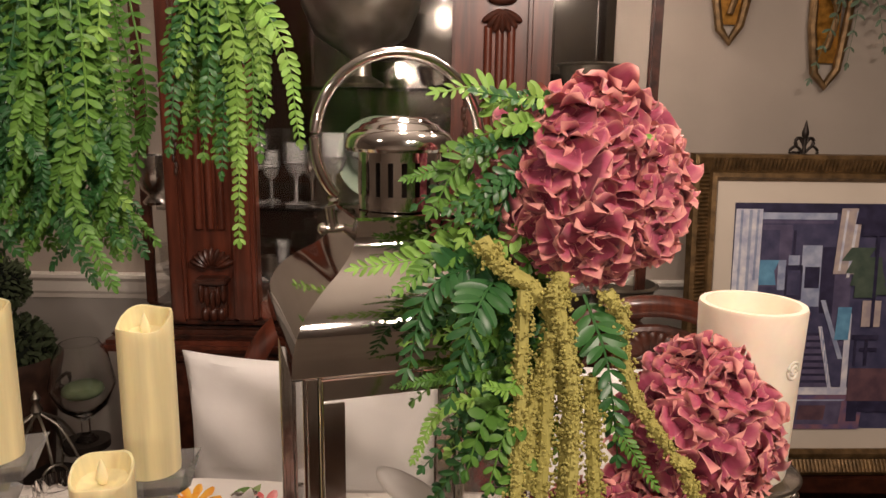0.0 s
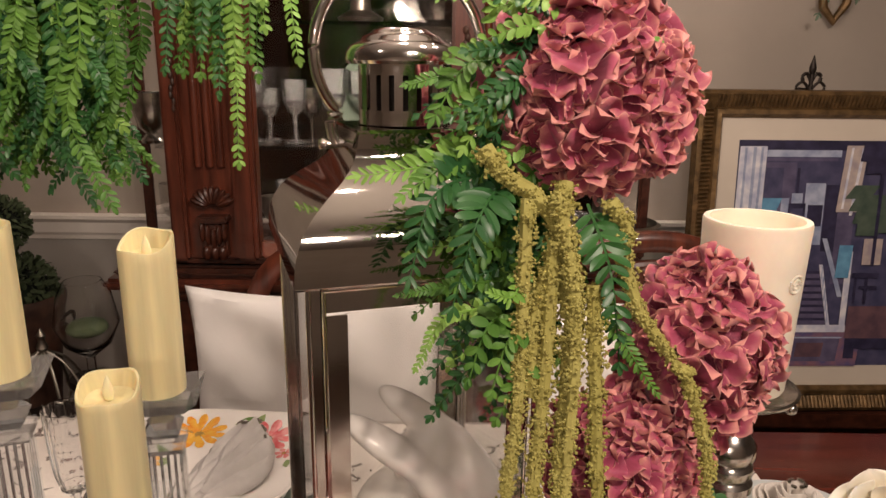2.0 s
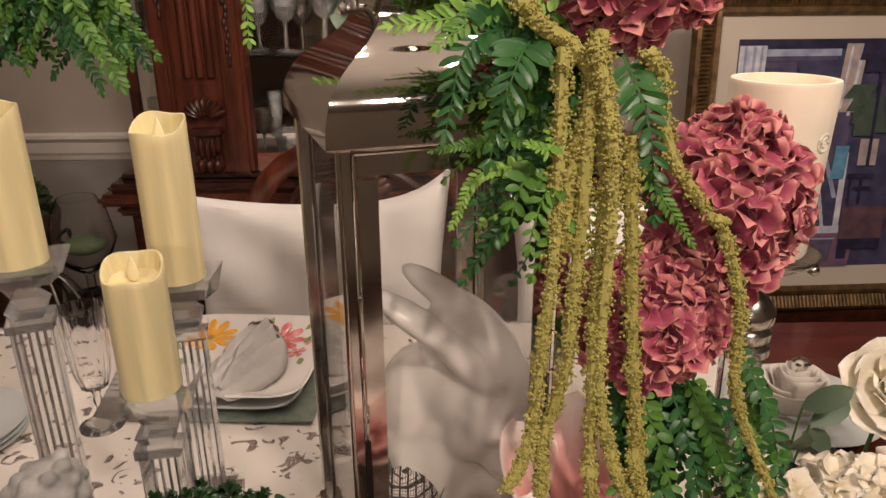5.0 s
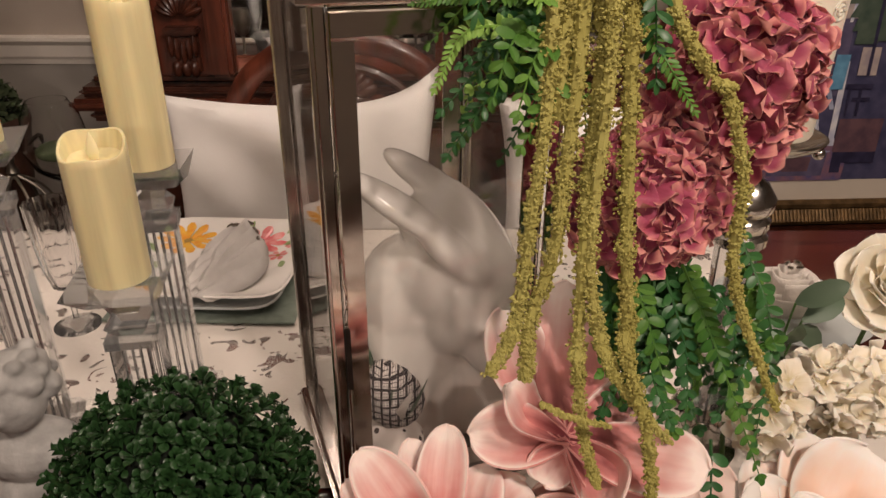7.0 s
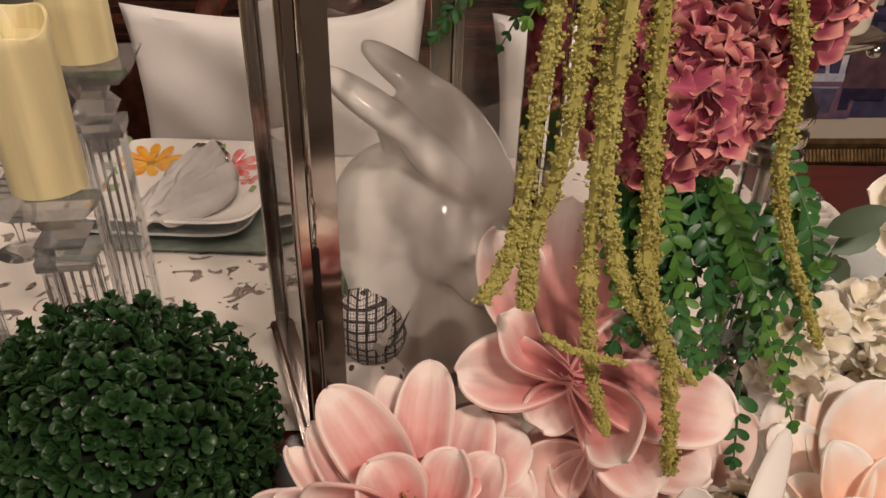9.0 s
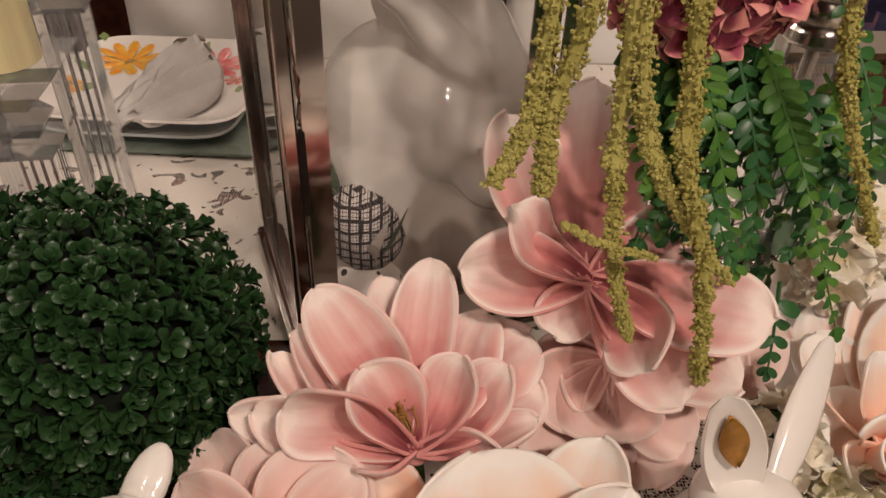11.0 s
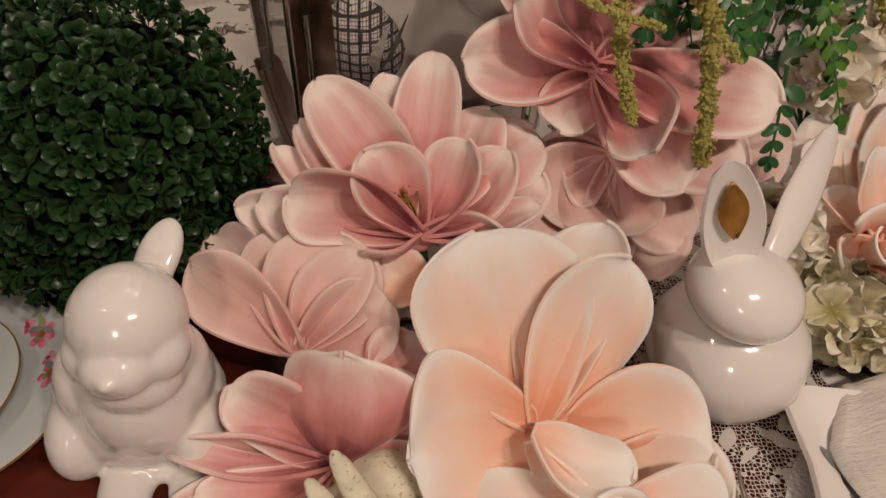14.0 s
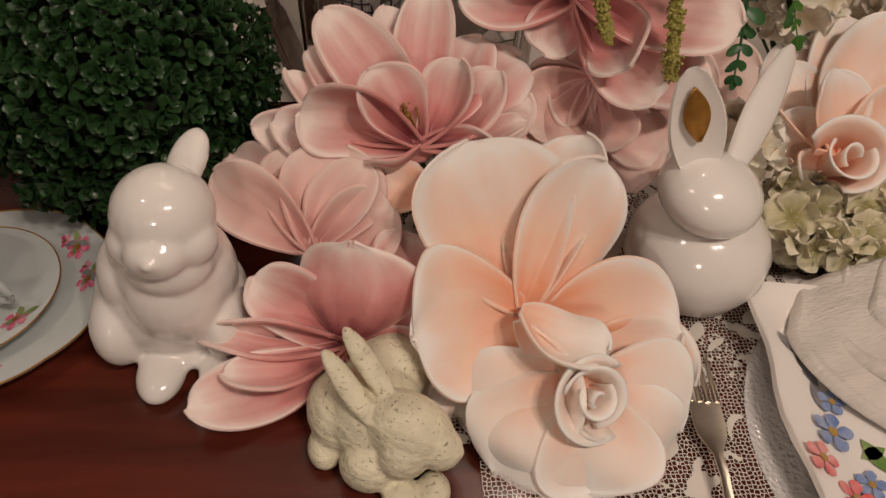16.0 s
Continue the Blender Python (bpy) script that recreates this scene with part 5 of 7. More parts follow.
# ---- boxwood ball ----
def spoon_leaf(s, p, d, n, L, W):
    """A cupped leaf, narrow at the foot and broadest near its round end."""
    d, n = d.normalized(), (n - d * n.dot(d)).normalized()
    b = d.cross(n)
    vs = []
    rows = ((0.0, 0.14, 0.0), (0.32, 0.42, 0.02), (0.60, 0.86, 0.05), (0.80, 1.0, 0.04), (0.94, 0.74, 0.0), (1.0, 0.30, -0.04))
    for u, w, z in rows:
        c = p + d * (L * u) + n * (L * z)
        vs += [c + b * (W * 0.5 * w) + n * (0.16 * W * w), c, c - b * (W * 0.5 * w) + n * (0.16 * W * w)]
    s.add(vs, [f for q in range(0, 15, 3) for f in ((q, q + 1, q + 4, q + 3), (q + 1, q + 2, q + 5, q + 4))])


def boxwood():
    c, r = (-0.260, 0.545, 0.850), 0.110
    t = thing("boxwood_ball", (c[0], c[1], TOP), "round artificial boxwood ball of dark glossy leaves", "topiary ball")
    # core and base coloured near black for the shade under the leaves
    part("core", Shape().ball((0, 0, c[2] - TOP), (r * 0.86, r * 0.86, r * 0.86), None, 24, 16), "shaded_core", t)
    part("base", Shape().lathe([(0.05, 0.0), (0.05, 0.02), (0.02, 0.02)], 20), "shaded_core", t)
    meshes = []
    for k in range(6):
        rnd = random.Random(900 + k)
        s = Shape()
        for i in range(11):
            ring = 0 if i < 3 else (1 if i < 7 else 2)
            a = i * 2.4 + rnd.uniform(-0.3, 0.3)
            el = (1.25, 0.85, 0.42)[ring] + rnd.uniform(-0.2, 0.2)
            d = Vector((math.cos(a) * math.cos(el), math.sin(a) * math.cos(el), math.sin(el)))
            n = Vector((-math.cos(a) * math.sin(el), -math.sin(a) * math.sin(el), math.cos(el)))
            L = (0.0090, 0.0120, 0.0122)[ring] * rnd.uniform(0.85, 1.15)
            spoon_leaf(s, Vector((0, 0, (0.008, 0.004, 0.0)[ring])), d, n, L * 1.02, L * 0.60)
        hub = len(s.v)
        s.add([(0, 0, -0.002)], [])
        s.f.extend([(hub, 18 * i, 18 * i + 2) for i in range(11)])
        me = s.mesh("sprig")
        me.materials.append(M["box_leaf"])
        meshes.append(me)
    rnd = random.Random(4)
    n = 740
    for i in range(n):
        z = 1 - 2 * (i + 0.5) / n
        a = i * 2.399963
        d = Vector((math.sqrt(1 - z * z) * math.cos(a), math.sqrt(1 - z * z) * math.sin(a), z))
        if d.y > 0.55 or d.z < -0.86:
            continue
        d2 = (d + Vector((rnd.uniform(-1, 1), rnd.uniform(-1, 1), rnd.uniform(-1, 1))) * 0.35).normalized()
        p = d * (r * rnd.uniform(0.87, 1.0)) + Vector((0, 0, c[2] - TOP))
        part("sprig", meshes[i % 6], "box_leaf", t, m=T(*p) @ align(d2) @ pose(0, 0, 0, 0, 0, rnd.uniform(0, 360)) @ Matrix.Scale(rnd.uniform(0.85, 1.15), 4))


boxwood()

# ---- small rabbits ----
fused("ceramic_rabbit", [
    ((-0.005, 0.010, 0.040), (0.052, 0.044, 0.046)), ((0.006, 0.004, 0.070), (0.040, 0.037, 0.044)), ((0.0, 0.005, 0.012), (0.044, 0.042, 0.014)), ((0.010, 0.002, 0.092), (0.031, 0.031, 0.030)),
    ((0.011, 0.003, 0.123), (0.0315, 0.0320, 0.0300)), ((0.010, -0.022, 0.1145), (0.0200, 0.0180, 0.0155)), ((0.028, -0.009, 0.1120), (0.0160, 0.0180, 0.0160)), ((-0.007, -0.009, 0.1120), (0.0160, 0.0180, 0.0160)),
    ((0.010, -0.0390, 0.1200), (0.0050, 0.0030, 0.0036)), ((0.010, -0.008, 0.094), (0.0290, 0.0270, 0.0200)),
    ((0.020, 0.040, 0.132), (0.0135, 0.0070, 0.0250), (0.012, 0.036, 0.020), 1),
    ((-0.010, -0.036, 0.010), (0.017, 0.026, 0.012)), ((0.028, -0.034, 0.009), (0.014, 0.022, 0.010)), ((-0.036, -0.006, 0.032), (0.021, 0.034, 0.031)), ((0.034, -0.006, 0.030), (0.018, 0.032, 0.030)),
    ((-0.026, 0.004, 0.066), (0.018, 0.026, 0.034)), ((0.006, -0.014, 0.060), (0.032, 0.024, 0.038)),
], "ceramic", (-0.198, 0.362, TOP - 0.001), "small glazed white ceramic rabbit sitting on bare wood", "rabbit figurine", 0.0016, rz=0, smooth=15)


def round_rabbit():
    t = thing("round_rabbit", (0.180, 0.402, TOP + 0.004), "round glazed white ceramic rabbit with gold inner ears", "rabbit figurine")
    body = [(0.02, 0), (0.034, 0.002), (0.047, 0.012), (0.0535, 0.030), (0.0525, 0.048), (0.046, 0.062), (0.035, 0.073), (0.024, 0.079)]
    part("body", Shape().lathe(body, 44), "ceramic", t)
    part("head", Shape().ball((-0.008, -0.002, 0.096), (0.0375, 0.0365, 0.0265), None, 40, 24, pose(0, 0, 0, 4, 13, 0)), "ceramic", t)

    def ear(base, tip, w, hollow):
        b, e = Vector(base), Vector(tip)
        d = (e - b).normalized()
        L = (e - b).length
        s = Shape()
        n, m = 15, 16
        vs, fs = [], []
        front = Vector((0, -1, 0.35))
        front = (front - d * front.dot(d)).normalized()
        side = d.cross(front)
        for i in range(n):
            u = i / (n - 1)
            q = w * (0.30 + 0.70 * math.sin(math.pi * min(1, 0.12 + 0.84 * u) ** 0.95)) * (1 if u < 0.97 else 0.45)
            for j in range(m):
                a = 2 * math.pi * j / m
                f = math.sin(a)
                dep = 0.42 * q * f
                if f > 0 and hollow:
                    dep = q * (0.30 * f - 0.62 * max(0, f - 0.35))
                vs.append(b + d * (L * u) + side * (q * math.cos(a)) + front * dep)
        for i in range(n - 1):
            for j in range(m):
                p, k = i * m + j, i * m + (j + 1) % m
                fs.append((p, k, k + m, p + m))
        fs += [tuple(range(m - 1, -1, -1)), tuple(range((n - 1) * m, n * m))]
        ob = part("ear", s.add(vs, fs), "ceramic", t)
        if hollow:
            g = Shape()
            vs = []
            for i in range(9):
                u = i / 8
                q = w * 0.44 * math.sin(math.pi * (0.03 + 0.94 * u))
                c = b + d * (L * (0.34 + 0.5 * u)) + front * (w * 0.075)
                vs += [c - side * q + front * 0.0016, c, c + side * q + front * 0.0016]
            g.add(vs, [(3 * i + k, 3 * i + k + 1, 3 * i + k + 4, 3 * i + k + 3) for i in range(8) for k in (0, 1)])
            lin = part("ear_lining", g, "gold", ob, "gold painted ear lining")
            so = lin.modifiers.new("thickness", "SOLIDIFY")
            so.thickness = 0.001

    ear((-0.018, 0.0, 0.112), (-0.046, 0.006, 0.190), 0.0195, True)
    ear((0.006, 0.006, 0.110), (0.062, 0.085, 0.158), 0.0140, False)


round_rabbit()

fused("resin_rabbit", [
    ((-0.004, 0.046, 0.024), (0.031, 0.027, 0.024)), ((-0.032, 0.020, 0.022), (0.024, 0.031, 0.022)), ((-0.043, -0.002, 0.010), (0.012, 0.016, 0.011)), ((-0.012, 0.014, 0.026), (0.032, 0.034, 0.025)), ((0.000, 0.002, 0.024), (0.026, 0.026, 0.024)),
    ((0.010, -0.006, 0.036), (0.0225, 0.0210, 0.030), (0.040, -0.020, -0.010), 1), ((0.028, -0.018, 0.032), (0.0145, 0.0135, 0.0135)), ((0.0375, -0.0215, 0.0335), (0.0055, 0.005, 0.005)),
    ((0.006, -0.022, 0.030), (0.016, 0.013, 0.015)), ((0.004, -0.004, 0.049), (0.013, 0.012, 0.009)), ((0.012, -0.028, 0.040), (0.0045, 0.003, 0.003)),
    ((-0.014, 0.024, 0.061), (0.0080, 0.0046, 0.0290), (-0.025, 0.033, 0.020), 1), ((-0.026, 0.010, 0.058), (0.0078, 0.0046, 0.0290), (-0.026, 0.033, 0.021), 1),
    ((-0.014, -0.018, 0.016), (0.020, 0.018, 0.017)), ((0.004, -0.036, 0.009), (0.012, 0.013, 0.009)), ((0.024, -0.034, 0.009), (0.011, 0.013, 0.009)),
], "cream_stone", (-0.050, 0.268, TOP - 0.001), "small cream resin rabbit with carved fur lying on wood", "rabbit figurine", 0.0013, smooth=7)

fused("stone_bust", [
    ((0, 0, 0.03), (0.05, 0.04, 0.032)), ((0, 0, 0.075), (0.058, 0.036, 0.035)), ((0, -0.004, 0.115), (0.018, 0.018, 0.025)), ((0.004, -0.010, 0.150), (0.031, 0.033, 0.038)),
    ((0.004, 0.0, 0.172), (0.034, 0.036, 0.022)), ((-0.022, -0.016, 0.170), (0.013, 0.013, 0.013)), ((0.028, -0.016, 0.170), (0.013, 0.013, 0.013)), ((0.004, -0.026, 0.178), (0.016, 0.013, 0.012)), ((0.035, 0.004, 0.155), (0.010, 0.014, 0.014)), ((-0.028, 0.004, 0.155), (0.010, 0.014, 0.014)),
    ((0.004, -0.040, 0.146), (0.006, 0.007, 0.010)),
] + [((0.004 + 0.034 * math.cos(0.9 * k) * (1 - 0.03 * k), 0.036 * math.sin(0.9 * k) * (1 - 0.03 * k), 0.158 + 0.0024 * k), (0.009, 0.009, 0.008)) for k in range(16)], "stone", (-0.452, 0.640, TOP + 0.002), "plain pale grey stone bust beside the boxwood ball", "statue", 0.0022, smooth=2)


# ---- place settings ----
def flat_flower(parent, x, y, z, r, material, n=7, tilt=None, turn=0.0, heart="gold", over=None):
    """A blossom of flat petals painted on china."""
    s = Shape()
    for k in range(n):
        a = turn + k * 2 * math.pi / n
        pts = [(x, y, z)]
        for q in range(9):
            b = -0.42 + 0.84 * q / 8
            rr = r * (0.55 + 0.45 * math.cos(b * 2.6)) if abs(b) > 0.2 else r
            pts.append((x + rr * math.cos(a + b * 2 * math.pi / n * 0.95), y + rr * math.sin(a + b * 2 * math.pi / n * 0.95), z))
        if over:
            pts = [(p[0], p[1], z + dish_height(*over, p[0], p[1])) for p in pts]
        s.add(pts, [(0, i, i + 1) for i in range(1, 9)], tilt)
    part("painted_flower", s, material, parent)
    pts = [(x + r * 0.25 * math.cos(i * 0.785), y + r * 0.25 * math.sin(i * 0.785), z + 0.0006) for i in range(8)]
    if over:
        pts = [(p[0], p[1], z + 0.0006 + dish_height(*over, p[0], p[1])) for p in pts]
    part("painted_heart", Shape().add(pts, [tuple(range(8))], tilt), heart, parent)


def flat_leaf(parent, x, y, z, L, a, material="painted_green", tilt=None, over=None):
    pts = []
    for i in range(7):
        u = i / 6
        w = 0.22 * L * math.sin(math.pi * u)
        for sg in (1, -1):
            px_, py_ = L * u, sg * w
            pts.append((x + px_ * math.cos(a) - py_ * math.sin(a), y + px_ * math.sin(a) + py_ * math.cos(a), z))
    if over:
        pts = [(p[0], p[1], z + dish_height(*over, p[0], p[1])) for p in pts]
    part("painted_leaf", Shape().add(pts, [(2 * i, 2 * i + 1, 2 * i + 3, 2 * i + 2) for i in range(6)], tilt), material, parent)


M["painted_orange"] = mat("painted_orange", (0.80, 0.30, 0.03), 0.25, noise_scale=60, color2=(0.85, 0.50, 0.07))
M["painted_rose"] = mat("painted_rose", (0.70, 0.12, 0.13), 0.25, noise_scale=70, color2=(0.78, 0.36, 0.34))
M["painted_magenta"] = mat("painted_magenta", (0.60, 0.03, 0.14), 0.25, noise_scale=120, color2=(0.75, 0.3, 0.4))
M["painted_green"] = mat("painted_green", (0.13, 0.24, 0.06), 0.25, noise_scale=60, color2=(0.30, 0.38, 0.16))
M["painted_blue"] = mat("painted_blue", (0.16, 0.23, 0.45), 0.25, noise_scale=90, color2=(0.35, 0.42, 0.6))
M["painted_grey"] = mat("painted_grey", (0.28, 0.27, 0.28), 0.25, noise_scale=60)
M["painted_gold"] = mat("painted_gold", (0.48, 0.30, 0.08), 0.25, noise_scale=60)


def dish_height(half, h, x, y):
    """The height of a square dish's upper face at x, y."""
    f = (abs(x) ** 6 + abs(y) ** 6) ** (1 / 6) / half
    return float(np.interp(f, (0.0, 0.60, 0.70, 0.84, 0.93, 0.985), (0.005, 0.005, 0.006, h * 0.55 + 0.004, h * 0.9 + 0.002, h + 0.003))) + 0.0008


def square_dish(s, half, h, wave=0.0, lift=0.0, n=12):
    """A square plate with rounded corners, a flat well and a raised rim."""
    def outline(r):
        pts = []
        for e in range(4):
            for k in range(n):
                u = 2 * k / n - 1
                x, y = r * u, -r
                q = (abs(x / r) ** 6 + 1) ** (-1 / 6)
                rr = q * (1 + wave * math.cos(math.pi * u * 2) + lift * abs(u) ** 4)
                a = e * math.pi / 2
                x, y = x * rr, y * rr
                pts.append((x * math.cos(a) - y * math.sin(a), x * math.sin(a) + y * math.cos(a), abs(u) ** 4))
        return pts
    rows = [(0.02, 0.0), (0.60, 0.0), (0.70, 0.001), (0.86, h * 0.55), (0.98, h * 0.95), (1.0, h), (0.985, h + 0.003), (0.93, h * 0.9), (0.84, h * 0.55 + 0.004), (0.70, 0.006), (0.60, 0.005), (0.02, 0.005)]
    m = 4 * n
    vs, fs = [], []
    for f, z in rows:
        for x, y, c in outline(half * f):
            vs.append((x, y, z + (lift * 0.12 * c * max(0, f - 0.7) if lift else 0)))
    for j in range(len(rows) - 1):
        for i in range(m):
            p, q = j * m + i, j * m + (i + 1) % m
            fs.append((p, q, q + m, p + m))
    s.add(vs, fs)
    return s


def napkin_roll(name, loc, rz, material, scale, label, ring=True):
    """A napkin drawn through a jewelled ring, its folds spreading to one side."""
    t = thing(name, loc, label, "napkin", rz=rz)
    for k in range(4):
        s = Shape()
        nu, nv = 14, 12
        vs, fs = [], []
        for i in range(nu):
            u = i / (nu - 1)
            for j in range(nv):
                v = 2 * j / (nv - 1) - 1
                w = scale * (0.30 + 0.55 * math.sin(math.pi * min(1, 0.15 + 0.75 * u))) * (1 - 0.1 * k)
                y = scale * (0.15 - 1.05 * u * (1 - 0.13 * k) - 0.14 * (1 - abs(v)) * u)
                z = scale * (0.04 + 0.055 * k * (1 - u * 0.8) + 0.15 * (1 - v * v) * (1 - 0.75 * u) + 0.030 * math.sin(8 * v + k * 2 + 4 * u) + 0.03 * math.exp(-((v - 0.3) * 5) ** 2))
                vs.append((w * v * 0.44 + 0.05 * scale * math.sin(4 * u + k), y, max(z, 0.002 + 0.003 * k)))
        for i in range(nu - 1):
            for j in range(nv - 1):
                a = i * nv + j
                fs.append((a, a + nv, a + nv + 1, a + 1))
        ob = part("fold", s.add(vs, fs), material, t)
        so = ob.modifiers.new("thickness", "SOLIDIFY")
        so.thickness = 0.0018
    if ring:
        s = Shape()
        for i in range(60):
            a, b = i * 0.53, (i % 3 - 1) * 0.05
            s.ball((scale * 0.20 * math.cos(a), scale * (0.13 + b), scale * (0.17 + 0.18 * math.sin(a))), (0.0032,) * 3, None, 6, 4)
        tagged(part("jewelled_ring", s, "silver", t, "silver ring set with small beads"), kind="")
    return t


def far_setting():
    c = (-0.388, 1.145)
    solo("placemat", Shape().box(0.30, 0.26, 0.004, None, 0.001), "green_felt", (c[0] + 0.01, c[1] - 0.025, TOP + 0.0105), "sage green cloth placemat on the lace", "placemat", rz=-3)
    solo("dinner_plate", square_dish(Shape(), 0.132, 0.014), "porcelain", (c[0], c[1] - 0.012, TOP + 0.0135), "square white dinner plate under a flowered one", "plate", "plates of the far setting", rz=-4)
    t = thing("flowered_plate", (c[0], c[1], TOP + 0.030), "square white plate painted with orange and pink flowers", "plate", "plates of the far setting", rz=-4)
    half, rim = 0.147, 0.020
    part("dish", square_dish(Shape(), half, rim), "ceramic", t)
    for x, y, r, mt, n in ((-0.080, 0.078, 0.052, "painted_orange", 11), (0.052, 0.076, 0.050, "painted_rose", 9), (-0.122, -0.030, 0.022, "painted_orange", 7), (0.098, 0.026, 0.018, "painted_rose", 6), (0.062, 0.018, 0.014, "painted_rose", 6), (0.118, 0.062, 0.016, "painted_rose", 6)):
        flat_flower(t, x, y, 0.0, r, mt, n, heart="painted_gold", over=(half, rim))
        if r > 0.03:
            flat_flower(t, x, y, 0.0007, r * 0.62, mt, n - 3, turn=0.3, heart="painted_gold", over=(half, rim))
    for x, y, L, a in ((-0.022, 0.110, 0.050, 0.3), (-0.020, 0.085, 0.048, -0.6), (-0.13, 0.115, 0.035, 2.0), (0.095, 0.105, 0.040, 0.7), (0.092, 0.075, 0.044, -0.2), (0.005, 0.045, 0.045, -0.9), (-0.110, 0.020, 0.040, 2.6), (-0.1, -0.002, 0.036, -1.6), (0.015, 0.10, 0.04, 1.2), (0.11, 0.0, 0.03, -1.3)):
        flat_leaf(t, x, y, 0.0003, L, a, over=(half, rim))
    napkin_roll("linen_napkin", (c[0] + 0.036, c[1] + 0.005, TOP + 0.0385), -14, "grey_napkin", 0.165, "pale grey linen napkin in a jewelled ring on the plate")


far_setting()


def tea_setting():
    c = (-0.345, 0.392)
    t = thing("dessert_plate", (*c, TOP + 0.002), "scalloped porcelain plate with rose sprays and gold rim", "plate")
    wav = lambda a, r, z: 1 + (0.02 * abs(math.sin(4 * a)) if r > 0.06 else 0)
    part("dish", Shape().lathe([(0.002, 0.002), (0.045, 0.0), (0.05, 0.003), (0.085, 0.015), (0.086, 0.0175), (0.083, 0.018), (0.052, 0.007), (0.002, 0.006)], 96, None, wav), "porcelain", t)
    pts = [((0.0862 * (1 + 0.02 * abs(math.sin(4 * a)))) * math.cos(a), (0.0862 * (1 + 0.02 * abs(math.sin(4 * a)))) * math.sin(a), 0.0178) for a in [2 * math.pi * i / 96 for i in range(96)]]
    part("gold_rim", Shape().tube(pts, 0.0007, 5, None, True), "gold", t)
    for a in (0.75, 0.2, -1.4, 2.2):
        r = 0.069
        up = pose(r * math.cos(a), r * math.sin(a), 0.0142, 0, -24, math.degrees(a))
        flat_flower(t, 0, 0, 0, 0.011, "painted_magenta", 6, up)
        flat_flower(t, -0.004, 0.015, 0, 0.006, "painted_magenta", 5, up)
        for k in range(4):
            flat_leaf(t, 0.003, 0.004, 0.0004, 0.012, 1.2 + k * 1.3, "painted_grey" if k % 2 else "painted_green", up)
    s2 = thing("saucer", (c[0] - 0.012, c[1] - 0.004, TOP + 0.0105), "porcelain saucer with a rose and gold rim on the plate", "saucer")
    part("dish", Shape().lathe([(0.002, 0.001), (0.03, 0.0), (0.034, 0.003), (0.064, 0.013), (0.065, 0.015), (0.063, 0.0155), (0.036, 0.007), (0.002, 0.006)], 64), "porcelain", s2)
    pts = [(0.0652 * math.cos(2 * math.pi * i / 64), 0.0652 * math.sin(2 * math.pi * i / 64), 0.0152) for i in range(64)]
    part("gold_rim", Shape().tube(pts, 0.0006, 5, None, True), "gold", s2)
    for a in (-0.5, 2.0, 4.0):
        up = pose(0.05 * math.cos(a), 0.05 * math.sin(a), 0.0122, 0, -19, math.degrees(a))
        flat_flower(s2, 0, 0, 0, 0.011, "painted_magenta", 6, up)
        for k in range(3):
            flat_leaf(s2, 0.002, 0.004, 0.0004, 0.013, 1 + k * 1.6, "painted_green", up)
    cup = thing("teacup", (c[0] - 0.024, c[1] - 0.002, TOP + 0.017), "porcelain teacup with pink roses and a gold rim", "cup")
    part("bowl", Shape().lathe([(0.002, 0.0), (0.02, 0.0), (0.021, 0.004), (0.032, 0.015), (0.040, 0.036), (0.043, 0.048), (0.0415, 0.048), (0.038, 0.036), (0.030, 0.017), (0.002, 0.006)], 48), "porcelain", cup)
    part("gold_rim", Shape().tube([(0.0425 * math.cos(2 * math.pi * i / 48), 0.0425 * math.sin(2 * math.pi * i / 48), 0.0482) for i in range(48)], 0.0007, 5, None, True), "gold", cup)
    part("handle", Shape().tube(bez([(0.037, -0.012, 0.038), (0.056, -0.022, 0.040), (0.058, -0.022, 0.022), (0.030, -0.010, 0.012)], 16), 0.0026, 8), "porcelain", cup)


tea_setting()


